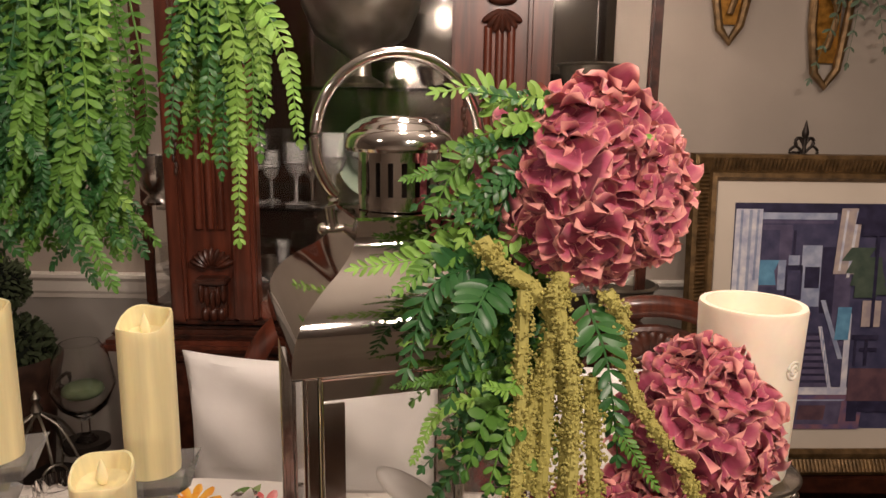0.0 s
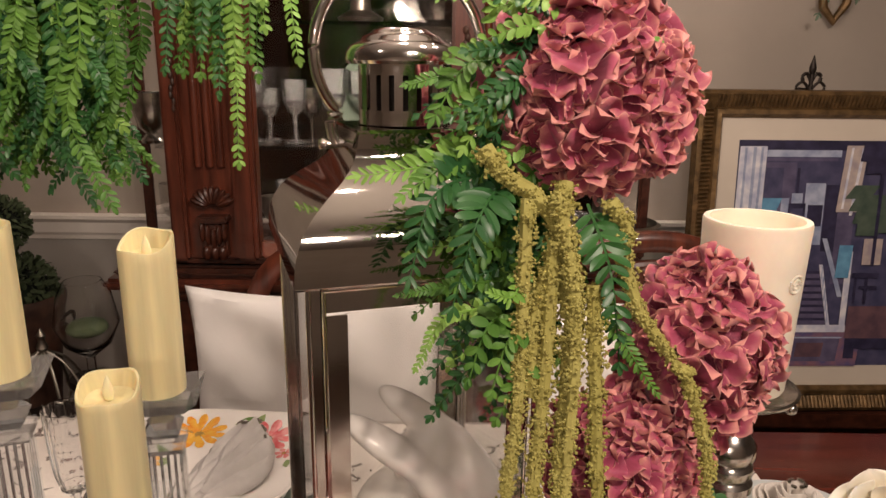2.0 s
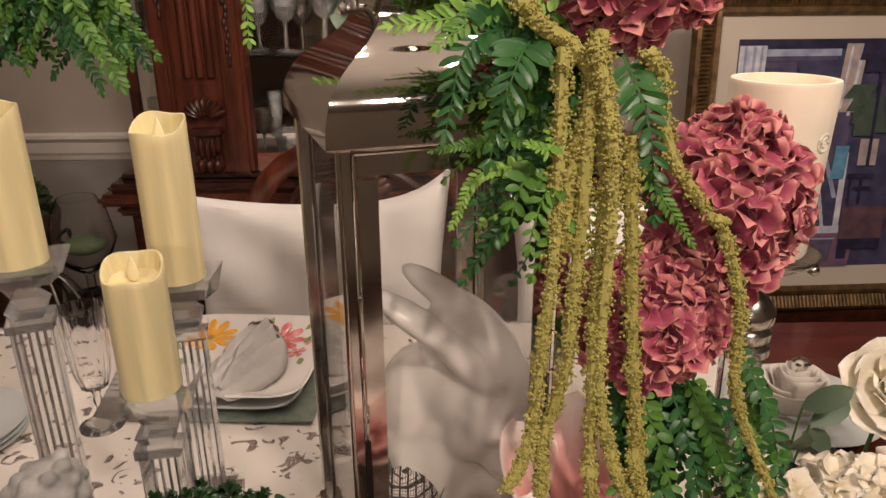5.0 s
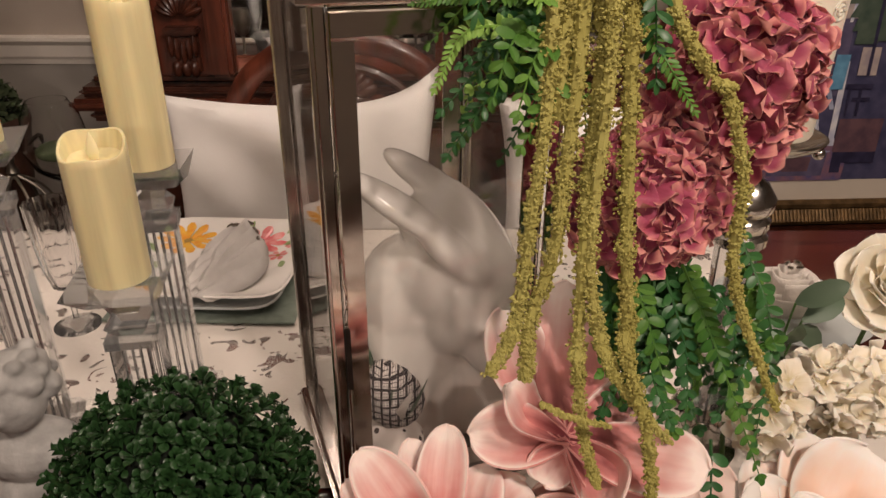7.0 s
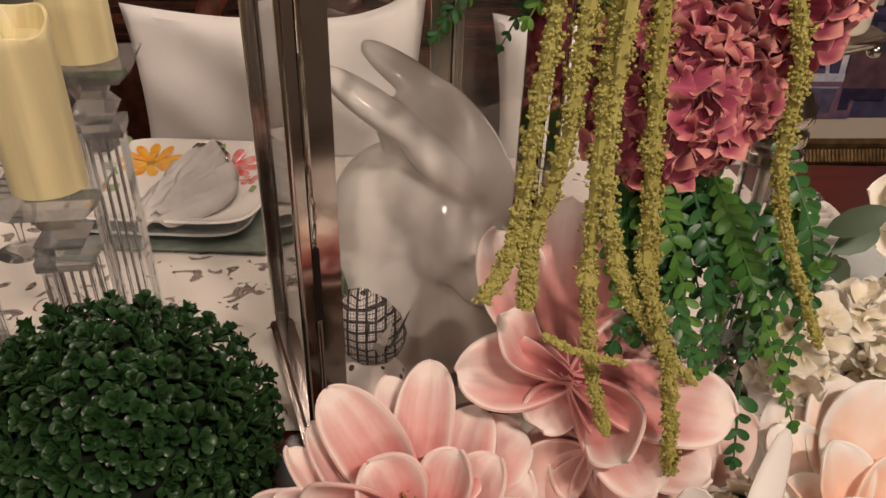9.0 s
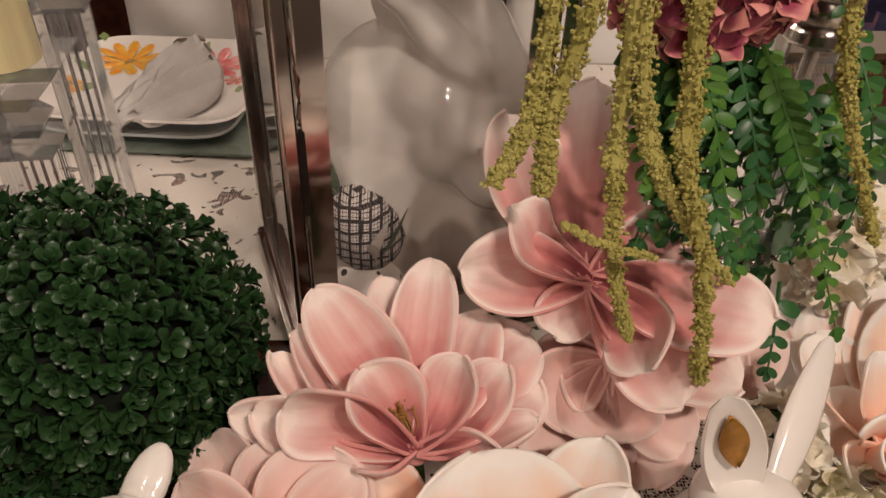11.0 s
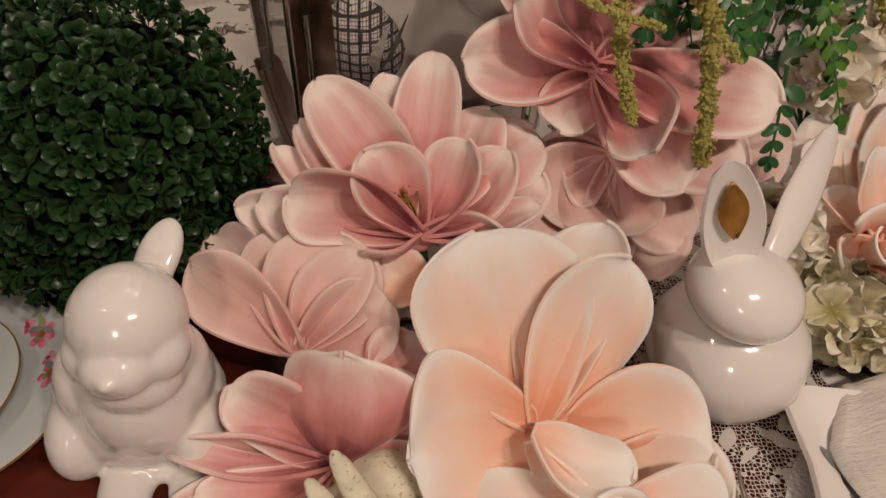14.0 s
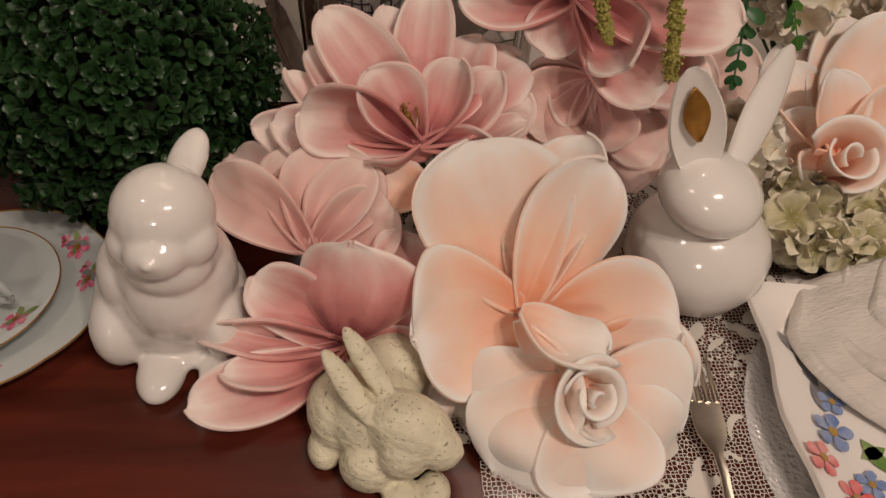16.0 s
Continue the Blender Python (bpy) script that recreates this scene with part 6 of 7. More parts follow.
def near_setting():
    c = (0.311, 0.257)
    t0 = thing("beaded_charger", (c[0] + 0.004, c[1] - 0.012, TOP + 0.0065), "clear beaded glass charger plate under the flowered plate", "charger")
    part("disc", Shape().lathe([(0.002, 0), (0.118, 0.0), (0.134, 0.005), (0.135, 0.007), (0.118, 0.003), (0.002, 0.003)], 64), "beaded", t0).visible_shadow = False
    t = thing("flowered_plate", (*c, TOP + 0.0115), "square white plate with blue and pink flower sprays", "plate", rz=-4)
    part("dish", square_dish(Shape(), 0.112, 0.020, 0.03, 0.05), "ceramic", t)
    for x, y, r, mt in ((-0.078, -0.005, 0.014, "painted_blue"), (-0.070, 0.018, 0.010, "painted_blue"), (-0.096, -0.028, 0.012, "painted_rose"), (-0.080, -0.050, 0.013, "painted_rose"), (-0.066, -0.040, 0.010, "painted_blue"), (-0.055, -0.058, 0.014, "painted_rose"), (-0.088, -0.072, 0.012, "painted_rose")):
        flat_flower(t, x, y, 0.0014, r, mt, 5, heart="painted_gold", over=(0.112, 0.020))
    for x, y, L, a in ((-0.074, 0.030, 0.026, 2.0), (-0.076, 0.010, 0.024, 1.7), (-0.060, -0.008, 0.026, -1.2), (-0.085, -0.048, 0.022, -0.6), (-0.080, 0.052, 0.022, 2.3), (-0.065, -0.022, 0.02, 0.4), (-0.070, 0.040, 0.03, 1.2)):
        flat_leaf(t, x, y, 0.0004, L, a, "painted_grey" if y > 0 else "painted_green", over=(0.112, 0.020))
    n = thing("damask_napkin", (c[0] - 0.020, c[1] + 0.037, TOP + 0.019), "pale damask napkin folded in layers on the flowered plate", "napkin", rz=8)
    for k in range(4):
        # each layer ends in a curved, rolled edge
        s = Shape()
        nu, nv = 34, 30
        vs, fs = [], []
        for i in range(nu):
            u = i / (nu - 1)
            y = 0.085 - 0.185 * u
            e = -0.060 + 0.030 * k + 0.085 * (max(0, u - 0.22) / 0.78) ** 1.7 + 0.030 * max(0, 0.22 - u) / 0.22
            for j in range(nv):
                v = (j / (nv - 1)) ** 1.6
                d = v * (0.165 - 0.022 * k)
                roll = 0.0060 * math.exp(-((d - 0.005) / 0.006) ** 2)
                z = 0.002 + 0.0090 * k + 0.036 * (1 - math.exp(-d / 0.055)) * (1 - 0.35 * u) + roll
                z += 0.0022 * math.sin(34 * d + 7 * u + 2.1 * k) + 0.0016 * math.sin(90 * d - 11 * u + k) * (1 - u) + 0.002 * noise.noise((d * 30, y * 22, k))
                vs.append((e + d + 0.003 * math.sin(11 * u + k), y, max(0.001, z)))
        for i in range(nu - 1):
            for j in range(nv - 1):
                q = i * nv + j
                fs.append((q, q + nv, q + nv + 1, q + 1))
        ob = part("fold", s.add(vs, fs), "linen", n)
        so = ob.modifiers.new("thickness", "SOLIDIFY")
        so.thickness = 0.002
    f = thing("dinner_fork", (0.161, 0.30, TOP + 0.0075), "silver dinner fork with a gold tint on lace", "fork", rz=-6)
    s = Shape()
    body = [(-0.030, 0.0105), (-0.038, 0.0095), (-0.046, 0.006), (-0.052, 0.0032), (-0.07, 0.0027), (-0.11, 0.0034), (-0.14, 0.005), (-0.165, 0.006), (-0.172, 0.003)]
    vs, fs = [], []
    for y, w in [(-0.012, 0.0105)] + body:
        z = 0.003 + 0.006 * math.exp(-((y + 0.075) / 0.03) ** 2)
        vs += [(-w, y, z), (0, y, z - 0.0012), (w, y, z), (w, y, z + 0.0014), (0, y, z + 0.0004), (-w, y, z + 0.0014)]
    for i in range(len(body)):
        for k in range(6):
            a, b = i * 6 + k, i * 6 + (k + 1) % 6
            fs.append((a, b, b + 6, a + 6))
    fs += [(5, 4, 3, 2, 1, 0)]
    part("handle", s.add(vs, fs), "fork_silver", f)
    for k in range(4):
        x = -0.0087 + k * 0.0058
        part("tine", Shape().tube([(x, -0.013, 0.0036), (x, 0.005, 0.0030), (x * 0.96, 0.018, 0.0040), (x * 0.94, 0.026, 0.0052)], [0.0019, 0.0017, 0.0014, 0.0007], 8), "fork_silver", f)


near_setting()


# ---- glasses and further settings ----
def cut_glass(x, y):
    t = thing("cut_goblet", (x, y, TOP + 0.008), "tall cut-crystal goblet on the lace", "glass")
    part("foot", Shape().lathe([(0.034, 0), (0.034, 0.002), (0.012, 0.007), (0.004, 0.014)], 40), "crystal", t)
    part("stem", Shape().lathe([(0.004, 0.014), (0.0042, 0.035), (0.007, 0.045), (0.005, 0.055), (0.008, 0.064)], 24), "crystal", t)
    rip = lambda a, r, z: 1 + 0.035 * math.cos(14 * a)
    part("bowl", Shape().lathe([(0.008, 0.064), (0.02, 0.072), (0.027, 0.10), (0.030, 0.14), (0.033, 0.205), (0.0315, 0.205), (0.0285, 0.14), (0.025, 0.10), (0.018, 0.078), (0.002, 0.072)], 84, None, rip), "glass", t)


cut_glass(-0.566, 0.990)
for k in range(3):
    solo("side_plate", Shape().lathe([(0.002, 0.002), (0.06, 0.0), (0.07, 0.003), (0.105, 0.012), (0.106, 0.014), (0.07, 0.007), (0.002, 0.006)], 56), "porcelain", (-0.775, 0.955, TOP + 0.008 + 0.0085 * k), "white porcelain plate with a thin gold edge", "plate", "stack of plates")
solo("dinner_plate", Shape().lathe([(0.002, 0.002), (0.07, 0.0), (0.08, 0.003), (0.12, 0.014), (0.121, 0.016), (0.08, 0.007), (0.002, 0.006)], 56), "porcelain", (0.55, 1.0, TOP + 0.008), "round white plate under a rolled napkin", "plate")


def napkin_rose(x, y, z, r):
    t = thing("napkin_rose", (x, y, z), "white napkin folded into a rose with a jewelled heart", "napkin")
    for k in range(7):
        a0 = k * 1.35
        nu, nv = 6, 14
        vs, fs = [], []
        q = r * (0.22 + 0.12 * k)
        h = r * (1.35 - 0.10 * k)
        for i in range(nu):
            u = i / (nu - 1)
            for j in range(nv):
                a = a0 + j / (nv - 1) * 3.6
                rr = q * (0.75 + 0.25 * u + 0.18 * u ** 4)
                vs.append((rr * math.cos(a), rr * math.sin(a), h * u + 0.05 * r * math.sin(3 * a)))
        for i in range(nu - 1):
            for j in range(nv - 1):
                p = i * nv + j
                fs.append((p, p + 1, p + nv + 1, p + nv))
        ob = part("fold", Shape().add(vs, fs), "linen", t)
        so = ob.modifiers.new("thickness", "SOLIDIFY")
        so.thickness = 0.002
    s = Shape()
    for i in range(14):
        s.ball((0.012 * math.cos(i), 0.012 * math.sin(i), r * 1.38 + 0.002 * (i % 2)), (0.003,) * 3, None, 6, 4)
    part("brooch", s, "silver", t, "beaded silver brooch")


napkin_rose(0.535, 0.995, TOP + 0.022, 0.055)


# ---- pale flowers on the right ----
def garden_rose(c, R, material, label, seed, face=(-0.25, -0.75, 0.6)):
    rnd = random.Random(seed)
    t = thing("garden_rose", c, label, "artificial flower", "cream roses")
    f = Vector(face).normalized()
    turn = align(f)
    k = 0
    for ring, (n, el, L) in enumerate(((4, 74, 0.45), (5, 58, 0.62), (6, 36, 0.85), (6, 12, 1.0))):
        for i in range(n):
            a = 2 * math.pi * i / n + ring * 0.6 + rnd.uniform(-0.15, 0.15)
            e = radians(el + rnd.uniform(-8, 8))
            tip = turn @ Vector((math.cos(a) * math.cos(e), math.sin(a) * math.cos(e), math.sin(e))) * (R * L)
            s = Shape()
            petal(s, tip, R * L * 1.05, seed * 31 + k, 0, 0.7, 0.2, 0.35, thick=0.0008)
            part("petal", s, material, t)
            k += 1
    part("calyx", Shape().ball((0, 0.004, -0.01), (0.01, 0.01, 0.01)), "stem", t)
    part("stalk", Shape().tube(bez([(0, 0.005, -0.012), (0.01, 0.03, -0.08), (0.015, 0.05, TOP + 0.012 - c[2])], 10), 0.003), "stem", t)


garden_rose((0.522, 0.772, 0.935), 0.066, "white_petal", "open cream silk rose on a bent stem", 3)
hydrangea((0.405, 0.630, 0.895), (0.062, 0.045, 0.040), 40, 0.024, "white_petal", "loose white hydrangea among grey-green leaves", 21, reach=-0.2, stem_to=(0.0, 0.07, -0.125))
hydrangea((0.295, 0.585, 0.905), (0.030, 0.03, 0.045), 16, 0.019, "white_petal", "small white blossom spray beside the vines", 22, reach=-0.2, stem_to=(0.0, 0.05, -0.14))
hydrangea((0.315, 0.435, 0.790), (0.075, 0.045, 0.030), 58, 0.019, "cream_hyd", "faded cream and green hydrangea beside the round rabbit", 23, facing=(0, -0.7, 0.7), reach=-0.3, stem_to=(0.05, 0.06, -0.03))
hydrangea((0.220, 0.468, 0.835), (0.026, 0.03, 0.025), 14, 0.019, "white_petal", "small white silk blossoms under the magnolia", 24, facing=(0, -0.6, 0.8), reach=-0.2, stem_to=(0.0, 0.03, -0.07))


def leafy_branch():
    t = thing("leaf_branch", (0.37, 0.68, TOP + 0.006), "branch of broad grey-green leaves among white flowers", "artificial branch")
    rnd = random.Random(12)
    for k in range(22):
        b = Vector((rnd.uniform(-0.07, 0.07), rnd.uniform(-0.06, 0.06), rnd.uniform(0.05, 0.19)))
        d = Vector((rnd.uniform(-1, 1), rnd.uniform(-0.7, 0.2), rnd.uniform(-0.2, 1))).normalized()
        s = Shape()
        L = rnd.uniform(0.04, 0.06)
        leaf(s, b, d, Vector((0, -0.8, 0.6)), L, L * 0.5, 0.3, 0.2)
        part("leaf", s, "grey_leaf", t)
        part("twig", Shape().tube(bez([(0, 0.02, 0), (b.x * 0.5, b.y * 0.5 + 0.02, b.z * 0.6), tuple(b)], 6), 0.0014, 5), "stem", t)


leafy_branch()

# clear crystal lets the lamps' light through to what stands behind it
for ob in bpy.data.objects:
    if ob.type == "MESH" and ob.data.materials and ob.data.materials[0] in (M["crystal"], M["glass"]):
        ob.visible_shadow = False


# ---- china cabinet ----
CF = 1.95  # the cabinet's front


def cup_mesh(kind):
    s = Shape()
    if kind == "goblet":
        s.lathe([(0.03, 0), (0.03, 0.003), (0.005, 0.01), (0.005, 0.07), (0.02, 0.08), (0.032, 0.11), (0.033, 0.16), (0.031, 0.16), (0.030, 0.11), (0.002, 0.085)], 20)
    elif kind == "flute":
        s.lathe([(0.028, 0), (0.028, 0.003), (0.004, 0.01), (0.004, 0.08), (0.014, 0.09), (0.022, 0.13), (0.024, 0.20), (0.0225, 0.20), (0.020, 0.13), (0.002, 0.095)], 20)
    elif kind == "bowl":
        s.lathe([(0.06, 0), (0.065, 0.01), (0.03, 0.03), (0.025, 0.07), (0.05, 0.09), (0.13, 0.14), (0.165, 0.22), (0.17, 0.27), (0.16, 0.27), (0.15, 0.22), (0.12, 0.15), (0.002, 0.10)], 36)
    elif kind == "cup":
        s.lathe([(0.03, 0), (0.032, 0.006), (0.02, 0.02), (0.035, 0.035), (0.045, 0.07), (0.046, 0.11), (0.044, 0.11), (0.042, 0.07), (0.002, 0.04)], 24)
    else:
        s.lathe([(0.04, 0), (0.07, 0.012), (0.085, 0.05), (0.09, 0.07), (0.1, 0.075), (0.09, 0.08), (0.082, 0.055), (0.002, 0.02)], 32, None, lambda a, r, z: 1 + (0.02 * math.cos(20 * a) if 0.02 < z < 0.07 else 0))
    return s.mesh(kind)


def cabinet():
    t = thing("china_cabinet", (-0.17, 2.19, 0), "carved cherry china cabinet with glass doors and displayed silver", "cabinet")
    ox, oy = -0.17, 2.19
    f = CF - oy
    # lower chest with a stepped, rounded ledge
    part("chest", Shape().box(1.44, 0.46, 0.80, T(0, 0.0, 0.40), 0.01), "cherry_dark", t)
    for w, d, z, h, mt in ((1.50, 0.49, 0.815, 0.03, "cherry_dark"), (1.58, 0.52, 0.848, 0.034, "cherry"), (1.53, 0.50, 0.880, 0.028, "cherry_dark"), (1.47, 0.48, 0.907, 0.024, "cherry_dark")):
        part("ledge", Shape().box(w, d, h, T(0, -0.012, z), 0.012), mt, t)
    part("back", Shape().box(1.40, 0.01, 1.65, T(0, 0.225, 1.745)), "mirror", t)
    part("top", Shape().box(1.52, 0.50, 0.06, T(0, 0, 2.55), 0.01), "cherry_dark", t)
    # pilasters with flutes
    for x0, x1 in ((-0.757, -0.522), (0.005, 0.261)):
        xc, w = (x0 + x1) / 2 - ox, x1 - x0
        p = part("pilaster", Shape().box(w, 0.05, 1.60, T(xc, f + 0.025, 1.72), 0.006), "cherry", t)
        part("stile", Shape().box(0.045, 0.03, 1.60, T(xc - w / 2 + 0.022, f - 0.013, 1.72), 0.008), "cherry", p)
        part("stile", Shape().box(0.06, 0.03, 1.60, T(xc + w / 2 - 0.03, f - 0.013, 1.72), 0.010), "cherry", p)
        for k in range(3):
            part("reed", Shape().tube([(xc - 0.035 + k * 0.03, f - 0.004, 1.18), (xc - 0.035 + k * 0.03, f - 0.004, 1.70 if x0 < 0 else 1.72)], 0.011, 10), "cherry", p)
        rnd = random.Random(int(x0 * 100))
        # carved bracket at the foot: acanthus lobes over a stepped block
        cz = 1.02
        part("carved_block", Shape().box(0.07, 0.045, 0.10, T(xc, f - 0.006, cz - 0.04), 0.006), "cherry_dark", p)
        part("step", Shape().box(0.085, 0.05, 0.018, T(xc, f - 0.02, cz + 0.02), 0.004), "cherry_dark", p)
        for k in range(9):
            a = (k - 4) * 0.30
            part("carved_lobe", Shape().ball((xc + 0.038 * math.sin(a), f - 0.024, cz + 0.055 + 0.030 * math.cos(a)), (0.010, 0.014, 0.026), None, 10, 8, pose(0, 0, 0, 0, math.degrees(a), 0)), "cherry_dark", p)
        for k in range(5):
            part("carved_lobe", Shape().ball((xc + (k - 2) * 0.015, f - 0.028, cz - 0.015 - 0.010 * (2 - abs(k - 2))), (0.009, 0.016, 0.030), None, 10, 8), "cherry_dark", p)
        for k in range(3):
            part("carved_lobe", Shape().ball((xc + (k - 1) * 0.022, f - 0.024, cz - 0.075), (0.013, 0.016, 0.022), None, 10, 8), "cherry_dark", p)
        # hanging beads down both stiles
        for sx in (-1, 1):
            for k in range(13):
                q = 0.008 * (1 - 0.5 * k / 13)
                part("drop_bead", Shape().ball((xc + sx * (w / 2 - 0.035) + 0.004 * math.sin(k * 1.8), f - 0.028, 1.42 - k * 0.017 + (0.12 if sx < 0 else 0)), (q, 0.007, 0.011), None, 8, 6), "pot", p)
        # upper shell
        for k in range(7):
            a = (k - 3) * 0.35
            part("shell_rib", Shape().ball((xc + 0.03 * math.sin(a), f - 0.012, 1.76 - 0.03 * math.cos(a)), (0.010, 0.012, 0.03), None, 10, 8, pose(0, 0, 0, 0, -math.degrees(a), 0)), "cherry_dark", p)
        part("shell_crest", Shape().ball((xc, f - 0.015, 1.79), (0.04, 0.014, 0.018), None, 12, 8), "cherry_dark", p)
    # canted sides: glass between slim posts
    for sx, xa, xb in ((-1, -0.757, -0.900), (1, 0.261, 0.560)):
        yb = f + (0.20 if sx < 0 else 0.10)
        part("corner_post", Shape().box(0.03, 0.03, 1.62, T(xb - ox, yb, 1.72), 0.006), "cherry_dark", t)
        m = Vector(((xa + xb) / 2 - ox, (f + yb) / 2, 1.72))
        L = math.hypot(xb - xa, yb - f)
        pane = part("pane", Shape().box(L - 0.02, 0.004, 1.58, T(*m) @ pose(0, 0, 0, 0, 0, math.degrees(math.atan2(yb - f, xb - xa)))), "glass", t)
        pane.visible_shadow = False
    pane = part("pane", Shape().box(0.53, 0.004, 1.60, T(-0.258 - ox, f + 0.012, 1.72)), "glass", t, "clear glass door pane")
    pane.visible_shadow = False
    part("door_rail", Shape().box(0.53, 0.03, 0.05, T(-0.258 - ox, f + 0.03, 0.945), 0.005), "cherry", t)
    for z in (1.22, 1.56):
        sh = part("shelf", Shape().box(1.36, 0.36, 0.010, T(0.02, 0.04, z)), "glass", t, "clear glass shelf")
        sh.visible_shadow = False
    rnd = random.Random(9)
    kinds = {k: cup_mesh(k) for k in ("goblet", "flute", "bowl", "cup", "dish")}
    rows = [("bowl", -0.25, 2.12, 1.567, "pewter", 1.0), ("dish", 0.40, 2.14, 1.567, "pewter", 0.95), ("dish", -0.02, 2.2, 1.567, "silver", 0.8)]
    for k in range(22):
        x = -0.84 + k * 0.063 + rnd.uniform(-0.02, 0.02)
        rows.append((rnd.choice(("goblet", "goblet", "cup", "flute")), x, 2.10 + rnd.uniform(-0.05, 0.10), 1.227, rnd.choice(("crystal", "silver", "pewter", "crystal")), rnd.uniform(0.9, 1.35)))
        rows.append((rnd.choice(("goblet", "flute", "cup", "dish")), x + 0.03, 2.12 + rnd.uniform(-0.06, 0.08), 0.921, rnd.choice(("crystal", "crystal", "silver", "pewter")), rnd.uniform(0.8, 1.2)))
    for k, (kind, x, y, z, mt, sc) in enumerate(rows):
        me = kinds[kind].copy()
        me.materials.append(M[mt])
        o = new({"bowl": "silver_bowl", "dish": "ribbed_dish", "cup": "footed_cup", "goblet": "goblet", "flute": "tall_glass"}[kind], me)
        o.matrix_world = T(x, y, z) @ Matrix.Scale(sc, 4)
        word = {"crystal": "clear glass", "silver": "polished silver", "pewter": "tarnished silver"}[mt]
        tagged(o, "%s %s on a shelf in the china cabinet" % (word, {"bowl": "footed bowl", "dish": "ribbed dish", "cup": "footed cup", "goblet": "goblet", "flute": "tall glass"}[kind]), "tableware", "tableware in the cabinet")
    # a round gold-rimmed plate leans at the back
    s = Shape().lathe([(0.002, 0), (0.08, 0.002), (0.125, 0.012), (0.127, 0.016), (0.08, 0.008), (0.002, 0.006)], 48)
    o = solo("display_plate", s, "grey_leaf", (0, 0, 0), "green display plate with a gilt rim on the cabinet shelf", "plate")
    o.matrix_world = pose(-0.21, 2.22, 1.36, 80, 0, 0)


cabinet()
lamp("cabinet_lamp", "POINT", (-0.26, 2.10, 2.35), 11.0, 0.03)


# ---- chairs and pillows ----
def arch(w, z0, z1, n=24):
    """Points of a rounded chair back, from one foot of the arch to the other."""
    return [(w * math.cos(math.pi * (1 - k / (n - 1))), 0, z0 + (z1 - z0) * math.sin(math.pi * k / (n - 1)) ** 0.85) for k in range(n)]


def dining_chair(x, y, rz=0.0, zt=1.075):
    t = thing("dining_chair", (x, y, 0), "carved mahogany dining chair with an arched back", "chair", "chairs along the table", rz=rz)
    w = 0.245
    part("top_rail", Shape().tube([(-w, 0, 0.50)] + arch(w, 0.86, zt) + [(w, 0, 0.50)], 0.026, 10, Matrix.Diagonal((1, 0.7, 1, 1))), "cherry", t)
    part("inner_rail", Shape().tube(arch(w - 0.075, 0.86, zt - 0.055), 0.012, 8), "cherry_dark", t)
    crest = part("crest", Shape().ball((0, -0.006, zt - 0.13), (0.06, 0.012, 0.022)), "cherry_dark", t)
    for k in range(9):
        a = (k - 4) * 0.32
        part("crest_lobe", Shape().ball((0.05 * math.sin(a), -0.006, zt - 0.115 + 0.03 * math.cos(a)), (0.016, 0.012, 0.03), None, 10, 8, pose(0, 0, 0, 0, math.degrees(a), 0)), "cherry_dark", crest)
    for k in range(3):
        part("splat", Shape().box(0.03, 0.014, 0.46, T((k - 1) * 0.075, 0, 0.73), 0.004), "cherry", t)
    part("cross_rail", Shape().box(2 * w, 0.022, 0.04, T(0, 0, 0.86), 0.006), "cherry", t)
    part("seat", Shape().box(0.50, 0.46, 0.07, T(0, -0.21, 0.455), 0.02), "linen", t)
    part("seat_frame", Shape().box(0.50, 0.46, 0.05, T(0, -0.21, 0.395), 0.008), "cherry", t)
    for sx in (-1, 1):
        part("leg", Shape().tube([(sx * 0.22, -0.40, 0.38), (sx * 0.225, -0.41, 0.2), (sx * 0.22, -0.40, 0.0)], [0.026, 0.02, 0.016], 10), "cherry", t)
        part("leg", Shape().tube([(sx * w, 0, 0.51), (sx * 0.235, 0.0, 0.3), (sx * 0.23, 0.05, 0.0)], [0.024, 0.02, 0.016], 10), "cherry", t)
    return t


c1 = dining_chair(-0.205, 1.60)
copy_thing(c1, pose(0.47, 1.60, 0, 0, 0, 0))


def cushion(x, y, z, w, h, d, seed, tilt=0.0, peak=0.06):
    """A plump pillow standing on edge, its corners drawn out to points."""
    s = Shape()
    n = 30
    vs, fs = [], []
    for side in (-1, 1):
        for i in range(n + 1):
            for j in range(n + 1):
                u, v = 2 * i / n - 1, 2 * j / n - 1
                e = max(0.0, (1 - u ** 4) * (1 - v ** 4)) ** 0.55
                pin = 1 - 0.09 * (1 - abs(v) ** 2) * abs(u) ** 3
                pin2 = 1 - 0.10 * (1 - abs(u) ** 2) * abs(v) ** 3
                px_, pz = u * w / 2 * pin, v * h / 2 * pin2
                if u > 0 and v > 0:
                    pz += peak * (u * v) ** 4
                fold = 0.026 * math.sin(6 * (u * 0.8 + v) + seed) * e * abs(u * v) ** 0.5 + 0.022 * noise.noise((u * 2.4 + v, v * 1.6, seed)) * e
                vs.append((px_, side * (d / 2 * e) + fold, pz))
    m = (n + 1) ** 2
    for k in range(2):
        for i in range(n):
            for j in range(n):
                a = k * m + i * (n + 1) + j
                q = (a, a + 1, a + n + 2, a + n + 1)
                fs.append(q if k else q[::-1])
    s.add(vs, fs)
    ob = solo("white_pillow", s, "pillow", (x, y, z), "plump white cotton pillow leaning on a chair back", "pillow", "pillows on the chairs")
    ob.matrix_world = pose(x, y, z, -8, tilt, 0)
    wd = ob.modifiers.new("weld", "WELD")
    wd.merge_threshold = 0.0005
    return ob


